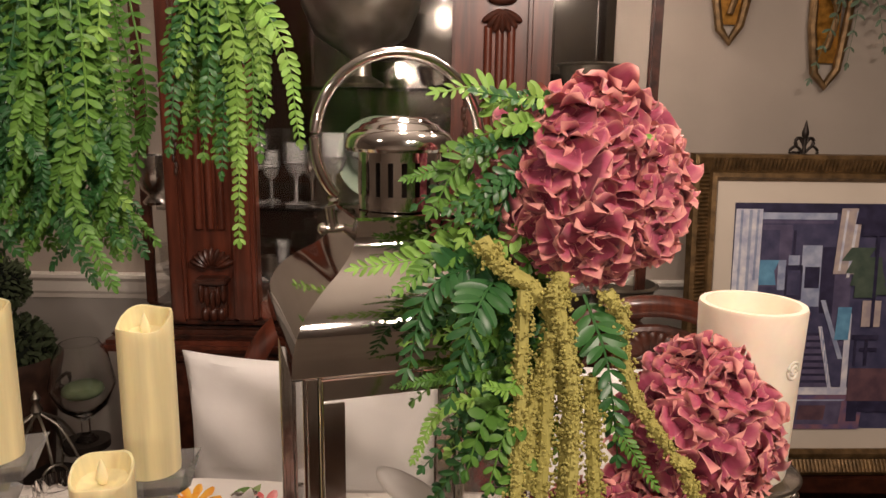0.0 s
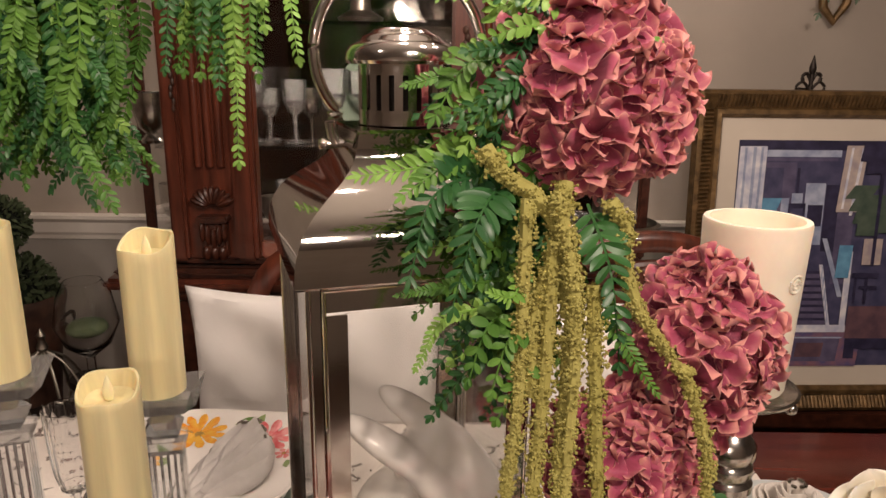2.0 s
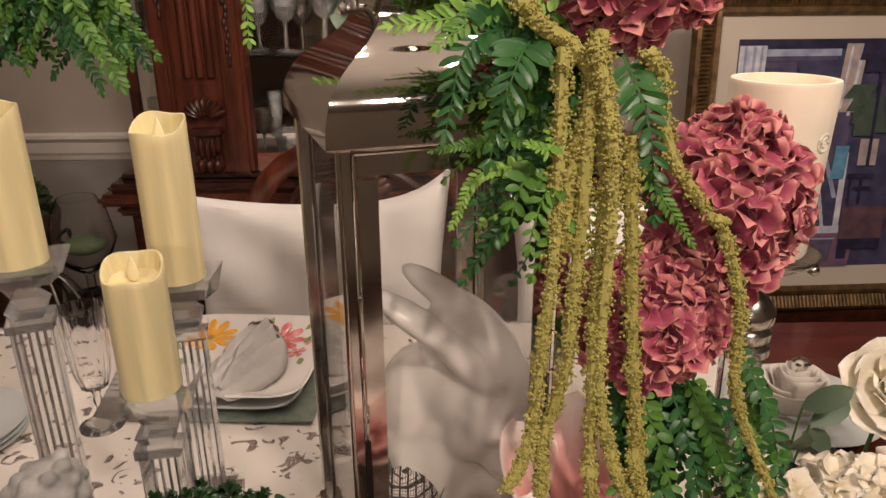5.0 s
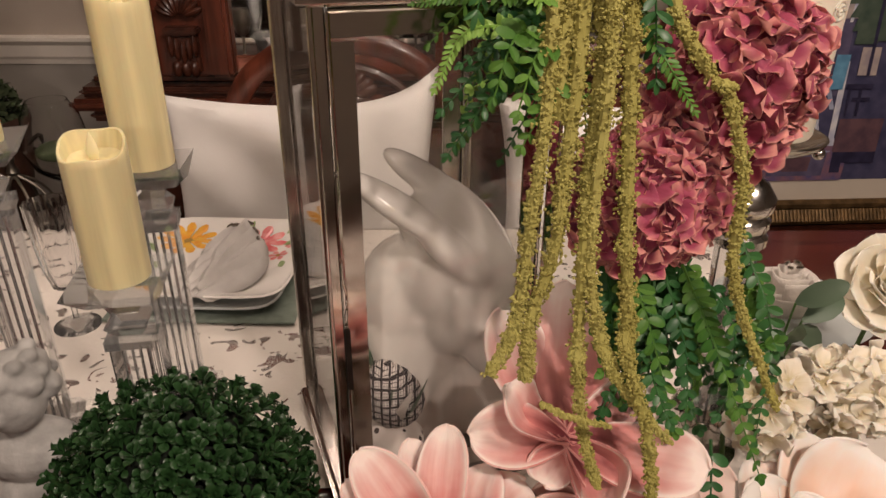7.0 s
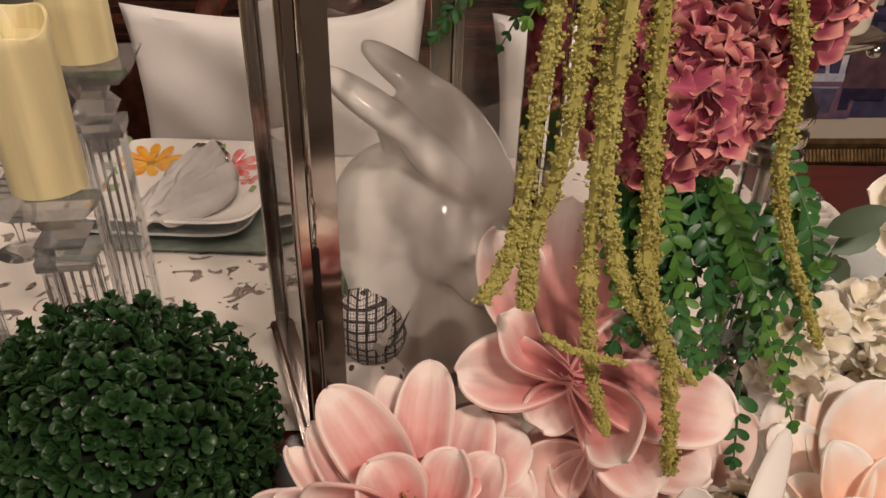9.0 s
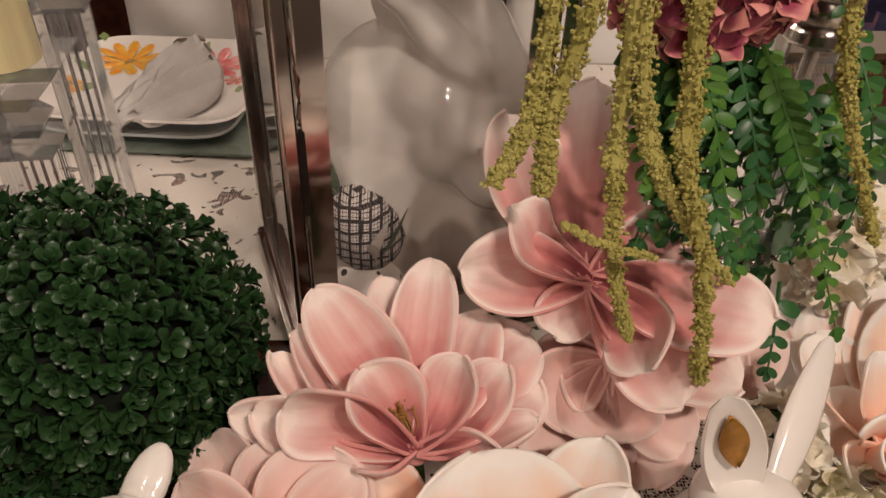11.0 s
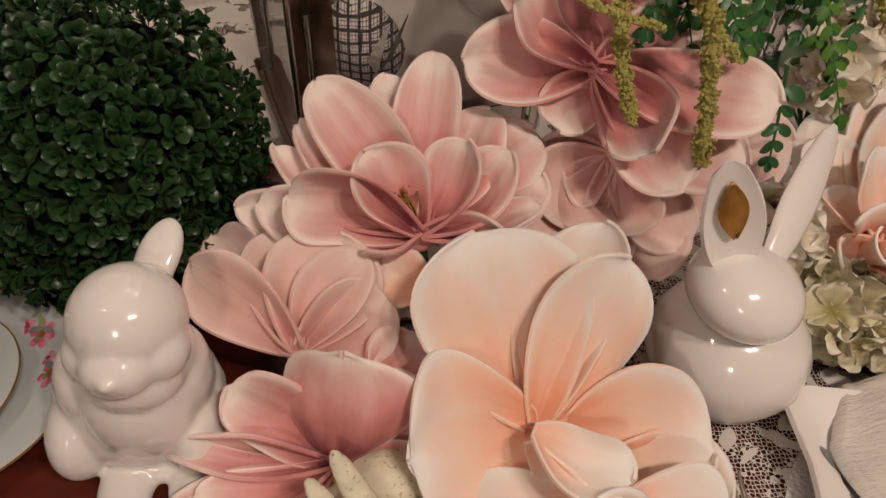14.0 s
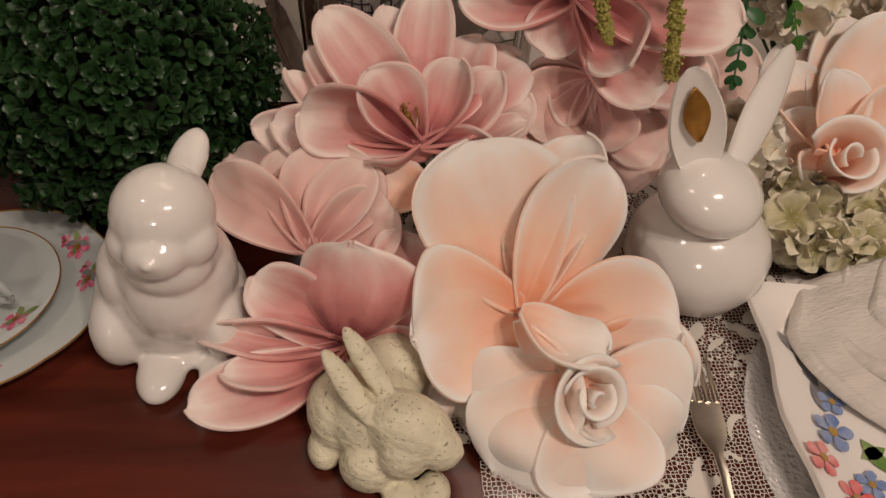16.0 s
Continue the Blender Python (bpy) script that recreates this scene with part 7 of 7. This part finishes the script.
cushion(-0.290, 1.500, 0.735, 0.585, 0.49, 0.15, 1)
cushion(0.42, 1.500, 0.730, 0.585, 0.49, 0.15, 4, peak=0.02)


# ---- framed print on an easel ----
PX, PY, PZ = 1.33, 2.045, 0.925


def print_on_easel():
    tilt = pose(PX, PY, PZ, -4, 0, 2)
    W, H = 1.28, 0.95
    t = new("framed_print")
    tagged(t, "wide gilt-framed blue print of a stairway hall", "picture")
    t.matrix_world = tilt
    bw = 0.078

    def bar(a, b, wide):
        # one mitred side: ribs across an outer hollow and a raised inner lip
        s = Shape()
        A, B = Vector(a), Vector(b)
        d = (B - A).normalized()
        inn = Vector((-d.z, 0, d.x))
        prof = [(0.0, 0.02), (0.004, -0.012), (0.014, -0.018), (0.050, 0.0), (0.056, -0.010), (0.068, -0.012), (0.078, 0.004), (0.078, 0.02)]
        vs, fs = [], []
        for P, sg in ((A, 1), (B, -1)):
            for q, y in prof:
                vs.append(P + inn * q + d * (sg * q) + Vector((0, y, 0)))
        n = len(prof)
        for k in range(n - 1):
            fs.append((k, k + 1, n + k + 1, n + k))
        o = part("frame_side", s.add(vs, fs), "gilt", t, smooth=False)
        L = (B - A).length
        cnt = int((L - 0.10) / 0.0115)
        r = Shape()
        for k in range(cnt):
            c = A + d * (0.05 + (k + 0.5) * (L - 0.10) / cnt)
            r.tube([c + inn * 0.016 + Vector((0, -0.018, 0)), c + inn * 0.032 + Vector((0, -0.011, 0)), c + inn * 0.048 + Vector((0, -0.002, 0))], 0.0042, 5)
        tagged(part("ribbing", r, "gilt", o), kind="stuff")

    x, z = W / 2, H / 2
    bar((-x, 0, -z), (x, 0, -z), 1)
    bar((x, 0, -z), (x, 0, z), 1)
    bar((x, 0, z), (-x, 0, z), 1)
    bar((-x, 0, z), (-x, 0, -z), 1)
    part("backing", Shape().box(W - 0.04, 0.008, H - 0.04, T(0, 0.018, 0)), "pot", t)
    ix, iz = x - bw, z - bw
    part("mount", Shape().box(2 * ix, 0.003, 2 * iz, T(0, 0.011, 0)), "mount", t)
    px_, pz = ix - 0.055, iz - 0.062
    colors = dict(
        hall=((0.085, 0.08, 0.15), (0.045, 0.045, 0.10)), pale=((0.44, 0.48, 0.60), (0.24, 0.28, 0.42)), curtain=((0.78, 0.76, 0.78), (0.44, 0.46, 0.60)),
        tan=((0.55, 0.46, 0.40), (0.36, 0.30, 0.32)), deep=((0.020, 0.018, 0.045), (0.04, 0.035, 0.08)), blue=((0.10, 0.26, 0.42), (0.16, 0.38, 0.56)),
        violet=((0.13, 0.11, 0.19), (0.08, 0.07, 0.13)), rug=((0.10, 0.085, 0.20), (0.26, 0.13, 0.16)), bench=((0.16, 0.085, 0.10), (0.09, 0.05, 0.07)), leafy=((0.05, 0.08, 0.06), (0.09, 0.12, 0.09)),
    )
    for k, (a, b) in colors.items():
        M["print_" + k] = mat("print_" + k, a, 0.5, noise_scale=28, color2=b)
    lay = [0]

    def area(name, u0, v0, u1, v1, mt, slant=0.0):
        # u and v run over the print from its lower left corner
        lay[0] += 1
        y = 0.0092 - 0.00012 * lay[0]
        P = lambda u, v: (-px_ + 2 * px_ * u, y, -pz + 2 * pz * v)
        part(name, Shape().add([P(u0, v0), P(u1, v0), P(u1 + slant, v1), P(u0 + slant, v1)], [(0, 1, 2, 3)]), "print_" + mt, t)

    area("painted_wall", 0, 0, 1, 1, "hall")
    area("painted_ceiling", 0.000, 0.957, 0.492, 1.000, "deep")
    area("painted_cornice", 0.077, 0.930, 0.295, 0.959, "pale")
    area("painted_cornice", 0.080, 0.913, 0.286, 0.925, "violet")
    area("painted_wall", 0.077, 0.638, 0.170, 0.906, "violet")
    area("painted_wall", 0.080, 0.754, 0.134, 0.884, "hall")
    area("painted_wall", 0.202, 0.551, 0.259, 0.819, "pale")
    area("painted_wall", 0.134, 0.623, 0.157, 0.754, "pale")
    area("painted_picture", 0.213, 0.632, 0.256, 0.725, "deep")
    area("painted_lantern", 0.156, 0.580, 0.206, 0.732, "deep")
    area("painted_lantern", 0.163, 0.601, 0.199, 0.710, "hall")
    area("painted_lantern_chain", 0.173, 0.732, 0.181, 0.884, "deep")
    area("painted_lantern_top", 0.163, 0.732, 0.195, 0.775, "pale")
    area("painted_plant", 0.036, 0.710, 0.125, 0.754, "blue", 0.011)
    area("painted_plant", 0.054, 0.645, 0.130, 0.725, "blue", -0.009)
    area("painted_plant", 0.027, 0.681, 0.080, 0.710, "blue", 0.007)
    area("painted_wall", 0.261, 0.522, 0.300, 0.812, "deep")
    area("painted_wall", 0.300, 0.377, 0.349, 0.710, "violet")
    area("painted_stair", 0.216, 0.191, 0.313, 0.210, "violet")
    area("painted_stair_riser", 0.216, 0.210, 0.313, 0.223, "deep")
    area("painted_stair", 0.214, 0.222, 0.307, 0.241, "violet")
    area("painted_stair_riser", 0.214, 0.241, 0.307, 0.254, "deep")
    area("painted_stair", 0.211, 0.252, 0.300, 0.271, "violet")
    area("painted_stair_riser", 0.211, 0.271, 0.300, 0.284, "deep")
    area("painted_stair", 0.208, 0.283, 0.294, 0.301, "violet")
    area("painted_stair_riser", 0.208, 0.301, 0.294, 0.314, "deep")
    area("painted_stair", 0.206, 0.313, 0.288, 0.332, "violet")
    area("painted_stair_riser", 0.206, 0.332, 0.288, 0.345, "deep")
    area("painted_stair", 0.203, 0.343, 0.282, 0.362, "violet")
    area("painted_stair_riser", 0.203, 0.362, 0.282, 0.375, "deep")
    area("painted_stair", 0.200, 0.374, 0.275, 0.393, "violet")
    area("painted_stair_riser", 0.200, 0.393, 0.275, 0.406, "deep")
    area("painted_stair", 0.198, 0.404, 0.269, 0.423, "violet")
    area("painted_stair_riser", 0.198, 0.423, 0.269, 0.436, "deep")
    area("painted_banister", 0.302, 0.188, 0.313, 0.464, "curtain", -0.040)
    area("painted_banister", 0.326, 0.319, 0.340, 0.580, "pale", -0.063)
    area("painted_newel", 0.340, 0.171, 0.358, 0.522, "curtain")
    area("painted_baluster", 0.300, 0.203, 0.303, 0.261, "pale")
    area("painted_baluster", 0.292, 0.252, 0.296, 0.310, "pale")
    area("painted_baluster", 0.285, 0.301, 0.289, 0.359, "pale")
    area("painted_baluster", 0.278, 0.351, 0.282, 0.409, "pale")
    area("painted_baluster", 0.271, 0.400, 0.275, 0.458, "pale")
    area("painted_skirting", 0.152, 0.157, 0.360, 0.191, "curtain")
    area("painted_curtain", 0.000, 0.580, 0.077, 0.974, "curtain", 0.002)
    area("painted_curtain_fold", 0.014, 0.580, 0.021, 0.968, "pale", 0.002)
    area("painted_curtain_fold", 0.038, 0.580, 0.047, 0.971, "pale", 0.002)
    area("painted_curtain_fold", 0.059, 0.667, 0.066, 0.971, "pale", 0.003)
    area("painted_curtain", 0.292, 0.696, 0.354, 0.980, "tan", 0.013)
    area("painted_curtain_fold", 0.306, 0.710, 0.313, 0.971, "curtain", 0.013)
    area("painted_curtain_fold", 0.331, 0.681, 0.340, 0.971, "curtain", 0.018)
    area("painted_rug", 0.152, 0.000, 0.402, 0.157, "rug", 0.009)
    area("painted_rug", 0.170, 0.022, 0.340, 0.128, "violet", 0.007)
    area("painted_rug_medallion", 0.215, 0.043, 0.295, 0.109, "bench", 0.005)
    area("painted_rug_border", 0.165, 0.129, 0.349, 0.136, "pale", 0.007)
    area("painted_curtain", 0.385, 0.464, 0.440, 0.580, "tan")
    area("painted_table", 0.362, 0.406, 0.440, 0.428, "deep")
    area("painted_table", 0.371, 0.290, 0.377, 0.406, "deep")
    area("painted_table", 0.402, 0.290, 0.410, 0.406, "deep")
    area("painted_table", 0.385, 0.355, 0.438, 0.370, "deep")
    area("painted_bench", 0.358, 0.130, 0.492, 0.278, "bench", 0.004)
    area("painted_bench", 0.362, 0.036, 0.393, 0.130, "deep")
    area("painted_bench", 0.393, 0.080, 0.492, 0.130, "deep")
    area("painted_plant", 0.313, 0.754, 0.385, 0.812, "leafy", 0.027)
    area("painted_plant", 0.327, 0.700, 0.397, 0.758, "leafy", 0.019)
    area("painted_plant", 0.342, 0.646, 0.410, 0.704, "leafy", 0.011)
    area("painted_plant", 0.356, 0.593, 0.422, 0.651, "leafy", 0.003)
    area("painted_plant", 0.370, 0.713, 0.435, 0.771, "leafy", -0.005)
    area("painted_plant", 0.385, 0.659, 0.447, 0.717, "leafy", -0.013)
    area("painted_plant", 0.399, 0.606, 0.460, 0.664, "leafy", -0.021)
    area("painted_plant", 0.309, 0.406, 0.349, 0.551, "blue", 0.005)
    area("painted_lampshade", 0.345, 0.913, 0.492, 1.000, "deep", 0.009)
    area("painted_lampshade", 0.367, 0.862, 0.474, 0.913, "deep")
    area("painted_lamp_stem", 0.410, 0.464, 0.420, 0.862, "deep")
    area("painted_curtain", 0.62, 0.2, 0.70, 0.95, "curtain", 0.02)
    area("painted_window", 0.74, 0.35, 0.92, 0.85, "pale")
    # easel
    e = thing("easel", (1.02, 2.10, 0), "dark iron floor easel with a leaf-shaped finial", "easel")
    for sx in (-1, 1):
        part("leg", Shape().tube([(sx * 0.30, -0.03, 0.0), (sx * 0.18, -0.01, 0.44), (0.0, 0.045, 1.40)], 0.012, 8), "iron", e)
    part("back_leg", Shape().tube([(0, 0.05, 1.38), (0, 0.30, 0.0)], 0.011, 8), "iron", e)
    part("ledge", Shape().box(1.5, 0.09, 0.06, T(0.25, -0.055, 0.418), 0.008), "cherry_dark", e)
    part("apron", Shape().box(1.5, 0.03, 0.12, T(0.25, -0.01, 0.33), 0.006), "cherry_dark", e)
    s = Shape().tube([(0, 0.0, 1.39), (0, 0.0, 1.45)], 0.006, 8)
    s.lathe([(0.003, 1.435), (0.009, 1.447), (0.010, 1.458), (0.005, 1.476), (0.001, 1.492)], 10)
    for sx in (-1, 1):
        s.tube(bez([(0, 0, 1.42), (sx * 0.014, 0, 1.442), (sx * 0.026, 0, 1.434), (sx * 0.023, 0, 1.42)], 10), 0.005, 6)
        s.tube(bez([(0, 0, 1.395), (sx * 0.022, 0, 1.418), (sx * 0.040, 0, 1.406), (sx * 0.036, 0, 1.392)], 10), 0.004, 6)
    part("finial", s, "iron", e)


print_on_easel()


# ---- gilded sconces on the wall ----
def gilt_drop(x, z, w, h, leafy):
    t = thing("gilt_wall_bracket", (x, 2.432, z), "gilded wall bracket ending in a long loop", "wall decoration", "gilt brackets on the wall")
    part("loop", Shape().tube([(-w * 0.55, -0.02, h), (-w * 0.50, -0.02, h * 0.4), (-w * 0.32, -0.022, 0.04), (0, -0.024, 0.0), (w * 0.32, -0.022, 0.05), (w * 0.5, -0.02, h * 0.4), (w * 0.7, -0.02, h)], 0.014, 8), "gilt", t)
    part("panel", Shape().box(w * 0.7, 0.01, h * 0.8, T(0, -0.008, h * 0.56), 0.003), "gold", t)
    part("scroll", Shape().tube(bez([(0, -0.03, h), (-w * 0.22, -0.035, h * 0.7), (w * 0.12, -0.035, h * 0.5), (-w * 0.05, -0.03, h * 0.25)], 16), 0.010, 8), "gilt", t)
    if leafy:
        rnd = random.Random(3)
        for k in range(4):
            a = rnd.uniform(-1, 1)
            frond(t, ((x + 0.02 * k, 2.38, z + h * 0.8), (x + 0.05 * k, 2.35, z + h * 0.6), (x - 0.08 + 0.11 * k, 2.34, z + 0.02 + 0.05 * k)), "grey_leaf", 0.055, 0.022, 0.03, 700 + k)


gilt_drop(0.895, 1.735, 0.10, 0.34, False)
gilt_drop(1.215, 1.60, 0.11, 0.46, True)


# ---- things by the wall at the table's end ----
def tuft(t, c, r, n, seed, material="moss"):
    rnd = random.Random(seed)
    s = Shape()
    for k in range(n):
        z = 1 - 2 * (k + 0.5) / n
        a = k * 2.399963
        d = Vector((math.sqrt(1 - z * z) * math.cos(a), math.sqrt(1 - z * z) * math.sin(a), z))
        d2 = (d + Vector((rnd.uniform(-1, 1), rnd.uniform(-1, 1), rnd.uniform(-1, 1))) * 0.6).normalized()
        leaf(s, Vector(c) + d * r * rnd.uniform(0.8, 1.0), d2, d, r * 0.26, r * 0.13)
    # near-black ball gives the foliage its inner shade by colour
    part("crown_core", Shape().ball(c, (r * 0.85,) * 3), "shaded_core", t)
    tagged(part("foliage", s, material, t), kind="stuff")


def topiary(x, y):
    t = thing("topiary", (x, y, 0), "two-tier moss topiary in a dark brown urn", "potted topiary")
    part("urn", Shape().lathe([(0.10, 0), (0.11, 0.02), (0.06, 0.06), (0.05, 0.12), (0.075, 0.30), (0.10, 0.55), (0.125, 0.76), (0.135, 0.80), (0.13, 0.82), (0.11, 0.80), (0.01, 0.79)], 32), "pot", t)
    for sx in (-1, 1):
        part("handle", Shape().tube(bez([(sx * 0.12, 0, 0.74), (sx * 0.165, 0, 0.77), (sx * 0.16, 0, 0.72), (sx * 0.135, 0, 0.73)], 12), 0.006, 6), "iron", t)
    part("trunk", Shape().tube([(0, 0, 0.80), (0.005, 0, 0.93), (0, 0, 1.03)], 0.01, 8), "pot", t)
    tuft(t, (0.02, 0, 0.83), 0.095, 900, 1)
    tuft(t, (0, 0, 1.02), 0.07, 700, 2)


topiary(-1.22, 1.92)


def terrarium(x, y):
    t = thing("glass_terrarium", (x, y, 0.0), "footed glass bowl holding dark moss on an iron stand", "terrarium")
    part("stand", Shape().lathe([(0.10, 0), (0.10, 0.02), (0.02, 0.05), (0.02, 0.56), (0.06, 0.58), (0.06, 0.60)], 20), "iron", t)
    b = part("bowl", Shape().lathe([(0.03, 0.60), (0.012, 0.62), (0.012, 0.66), (0.06, 0.70), (0.085, 0.76), (0.07, 0.84), (0.05, 0.88), (0.047, 0.88), (0.067, 0.84), (0.081, 0.76), (0.057, 0.705), (0.002, 0.67)], 32), "glass", t)
    b.visible_shadow = False
    part("moss", Shape().ball((0, 0, 0.745), (0.055, 0.055, 0.025)), "moss", t)


terrarium(-0.985, 1.86)


def wire_basket(x, y):
    t = thing("wire_basket", (x, y, 0), "scrolled antique wire basket with a finial lid", "basket")
    part("stand", Shape().lathe([(0.12, 0), (0.12, 0.02), (0.03, 0.05), (0.03, 0.47), (0.11, 0.49), (0.11, 0.505)], 20), "iron", t)
    for k in range(8):
        a = k * math.pi / 4
        c, q = math.cos(a), math.sin(a)
        pts = bez([(0.09 * c, 0.09 * q, 0.50), (0.105 * c, 0.105 * q, 0.56), (0.06 * c, 0.06 * q, 0.66), (0.01 * c, 0.01 * q, 0.70)], 14)
        part("wire", Shape().tube(pts, 0.004, 6), "pewter", t)
    for k in range(6):
        a = k * math.pi / 3 + 0.3
        ring = [(0.10 * math.cos(a) + 0.03 * math.cos(b) * -math.sin(a), 0.10 * math.sin(a) + 0.03 * math.cos(b) * math.cos(a), 0.56 + 0.03 * math.sin(b)) for b in [2 * math.pi * i / 16 for i in range(16)]]
        part("scroll", Shape().tube(ring, 0.0035, 6, None, True), "pewter", t)
    part("finial", Shape().lathe([(0.004, 0.69), (0.016, 0.71), (0.008, 0.73), (0.012, 0.745), (0.001, 0.765)], 12), "pewter", t)


wire_basket(-1.08, 1.80)


# ---- greens that hang over the table's end ----
def hanging_greens():
    rnd = random.Random(41)
    t = thing("hanging_fern", (-0.44, 0.90, 2.60), "dense cascade of bright green artificial fern hanging from above", "hanging plant", "hanging greens")
    part("cord", Shape().tube([(0, 0, 0.0), (0, 0, -0.90)], 0.003, 6), "stem", t)
    # sprays end along a ragged lower edge, longer towards the outside
    for k in range(110):
        u = rnd.random()
        x = -0.62 + 0.222 * u
        y = 0.90 + rnd.uniform(-0.06, 0.09)
        zend = (1.36 + rnd.uniform(-0.05, 0.22)) if k % 3 else (1.31 + rnd.uniform(0.0, 0.06))
        ztop = max(zend + rnd.uniform(0.14, 0.28), 1.62)
        mt = rnd.choice(("fern", "fern", "fern_light", "fern_dark", "fern_dark", "fern_dark"))
        big = k % 2 == 0
        frond(t, ((x * 0.8 - 0.09, y, ztop + 0.10), (x + rnd.uniform(-0.04, 0.04), y - 0.02, (zend * 0.4 + ztop * 0.6)), (x + rnd.uniform(-0.03, 0.03), y - 0.03, (zend * 0.7 + ztop * 0.3)), (x + rnd.uniform(-0.065, 0.055), y - 0.02 + rnd.uniform(-0.03, 0.03), zend)), mt, 0.0205 if big else 0.0150, 0.0092 if big else 0.0082, 0.0092 if big else 0.0078, 800 + k, taper=0.55, swing=1.0)
    for tip in ((-0.420, 0.86, 1.296), (-0.500, 0.86, 1.320), (-0.460, 0.86, 1.345), (-0.415, 0.86, 1.345)):
        frond(t, ((tip[0] - 0.01, tip[1] + 0.03, 1.66), (tip[0] + 0.012, tip[1] + 0.01, 1.48), tip), "fern", 0.020, 0.011, 0.0115, int(tip[0] * -1000), taper=0.4)
    t2 = thing("hanging_fern", (-0.27, 0.86, 2.60), "smaller spray of green artificial fern hanging from above", "hanging plant", "hanging greens")
    part("cord", Shape().tube([(0, 0, 0.0), (0, 0, -0.92)], 0.003, 6), "stem", t2)
    ends = [(-0.245, 0.85, 1.352), (-0.168, 0.83, 1.468), (-0.262, 0.85, 1.43), (-0.285, 0.86, 1.45), (-0.225, 0.85, 1.47), (-0.305, 0.86, 1.52), (-0.24, 0.84, 1.44), (-0.21, 0.85, 1.53), (-0.275, 0.84, 1.48)]
    for k, tip in enumerate(ends + [(-0.27 + rnd.uniform(-0.06, 0.06), 0.86 + rnd.uniform(-0.02, 0.04), rnd.uniform(1.44, 1.58)) for _ in range(28)]):
        mid = (tip[0] * 0.7 - 0.075, tip[1] + 0.01, (tip[2] + 1.68) / 2 + 0.01)
        frond(t2, ((-0.27 + rnd.uniform(-0.05, 0.05), 0.87, 1.70), mid, tip), rnd.choice(("fern", "fern_light", "fern", "fern_dark")), 0.021, 0.0108, 0.0088, 870 + k, taper=0.45, swing=1.0)


hanging_greens()
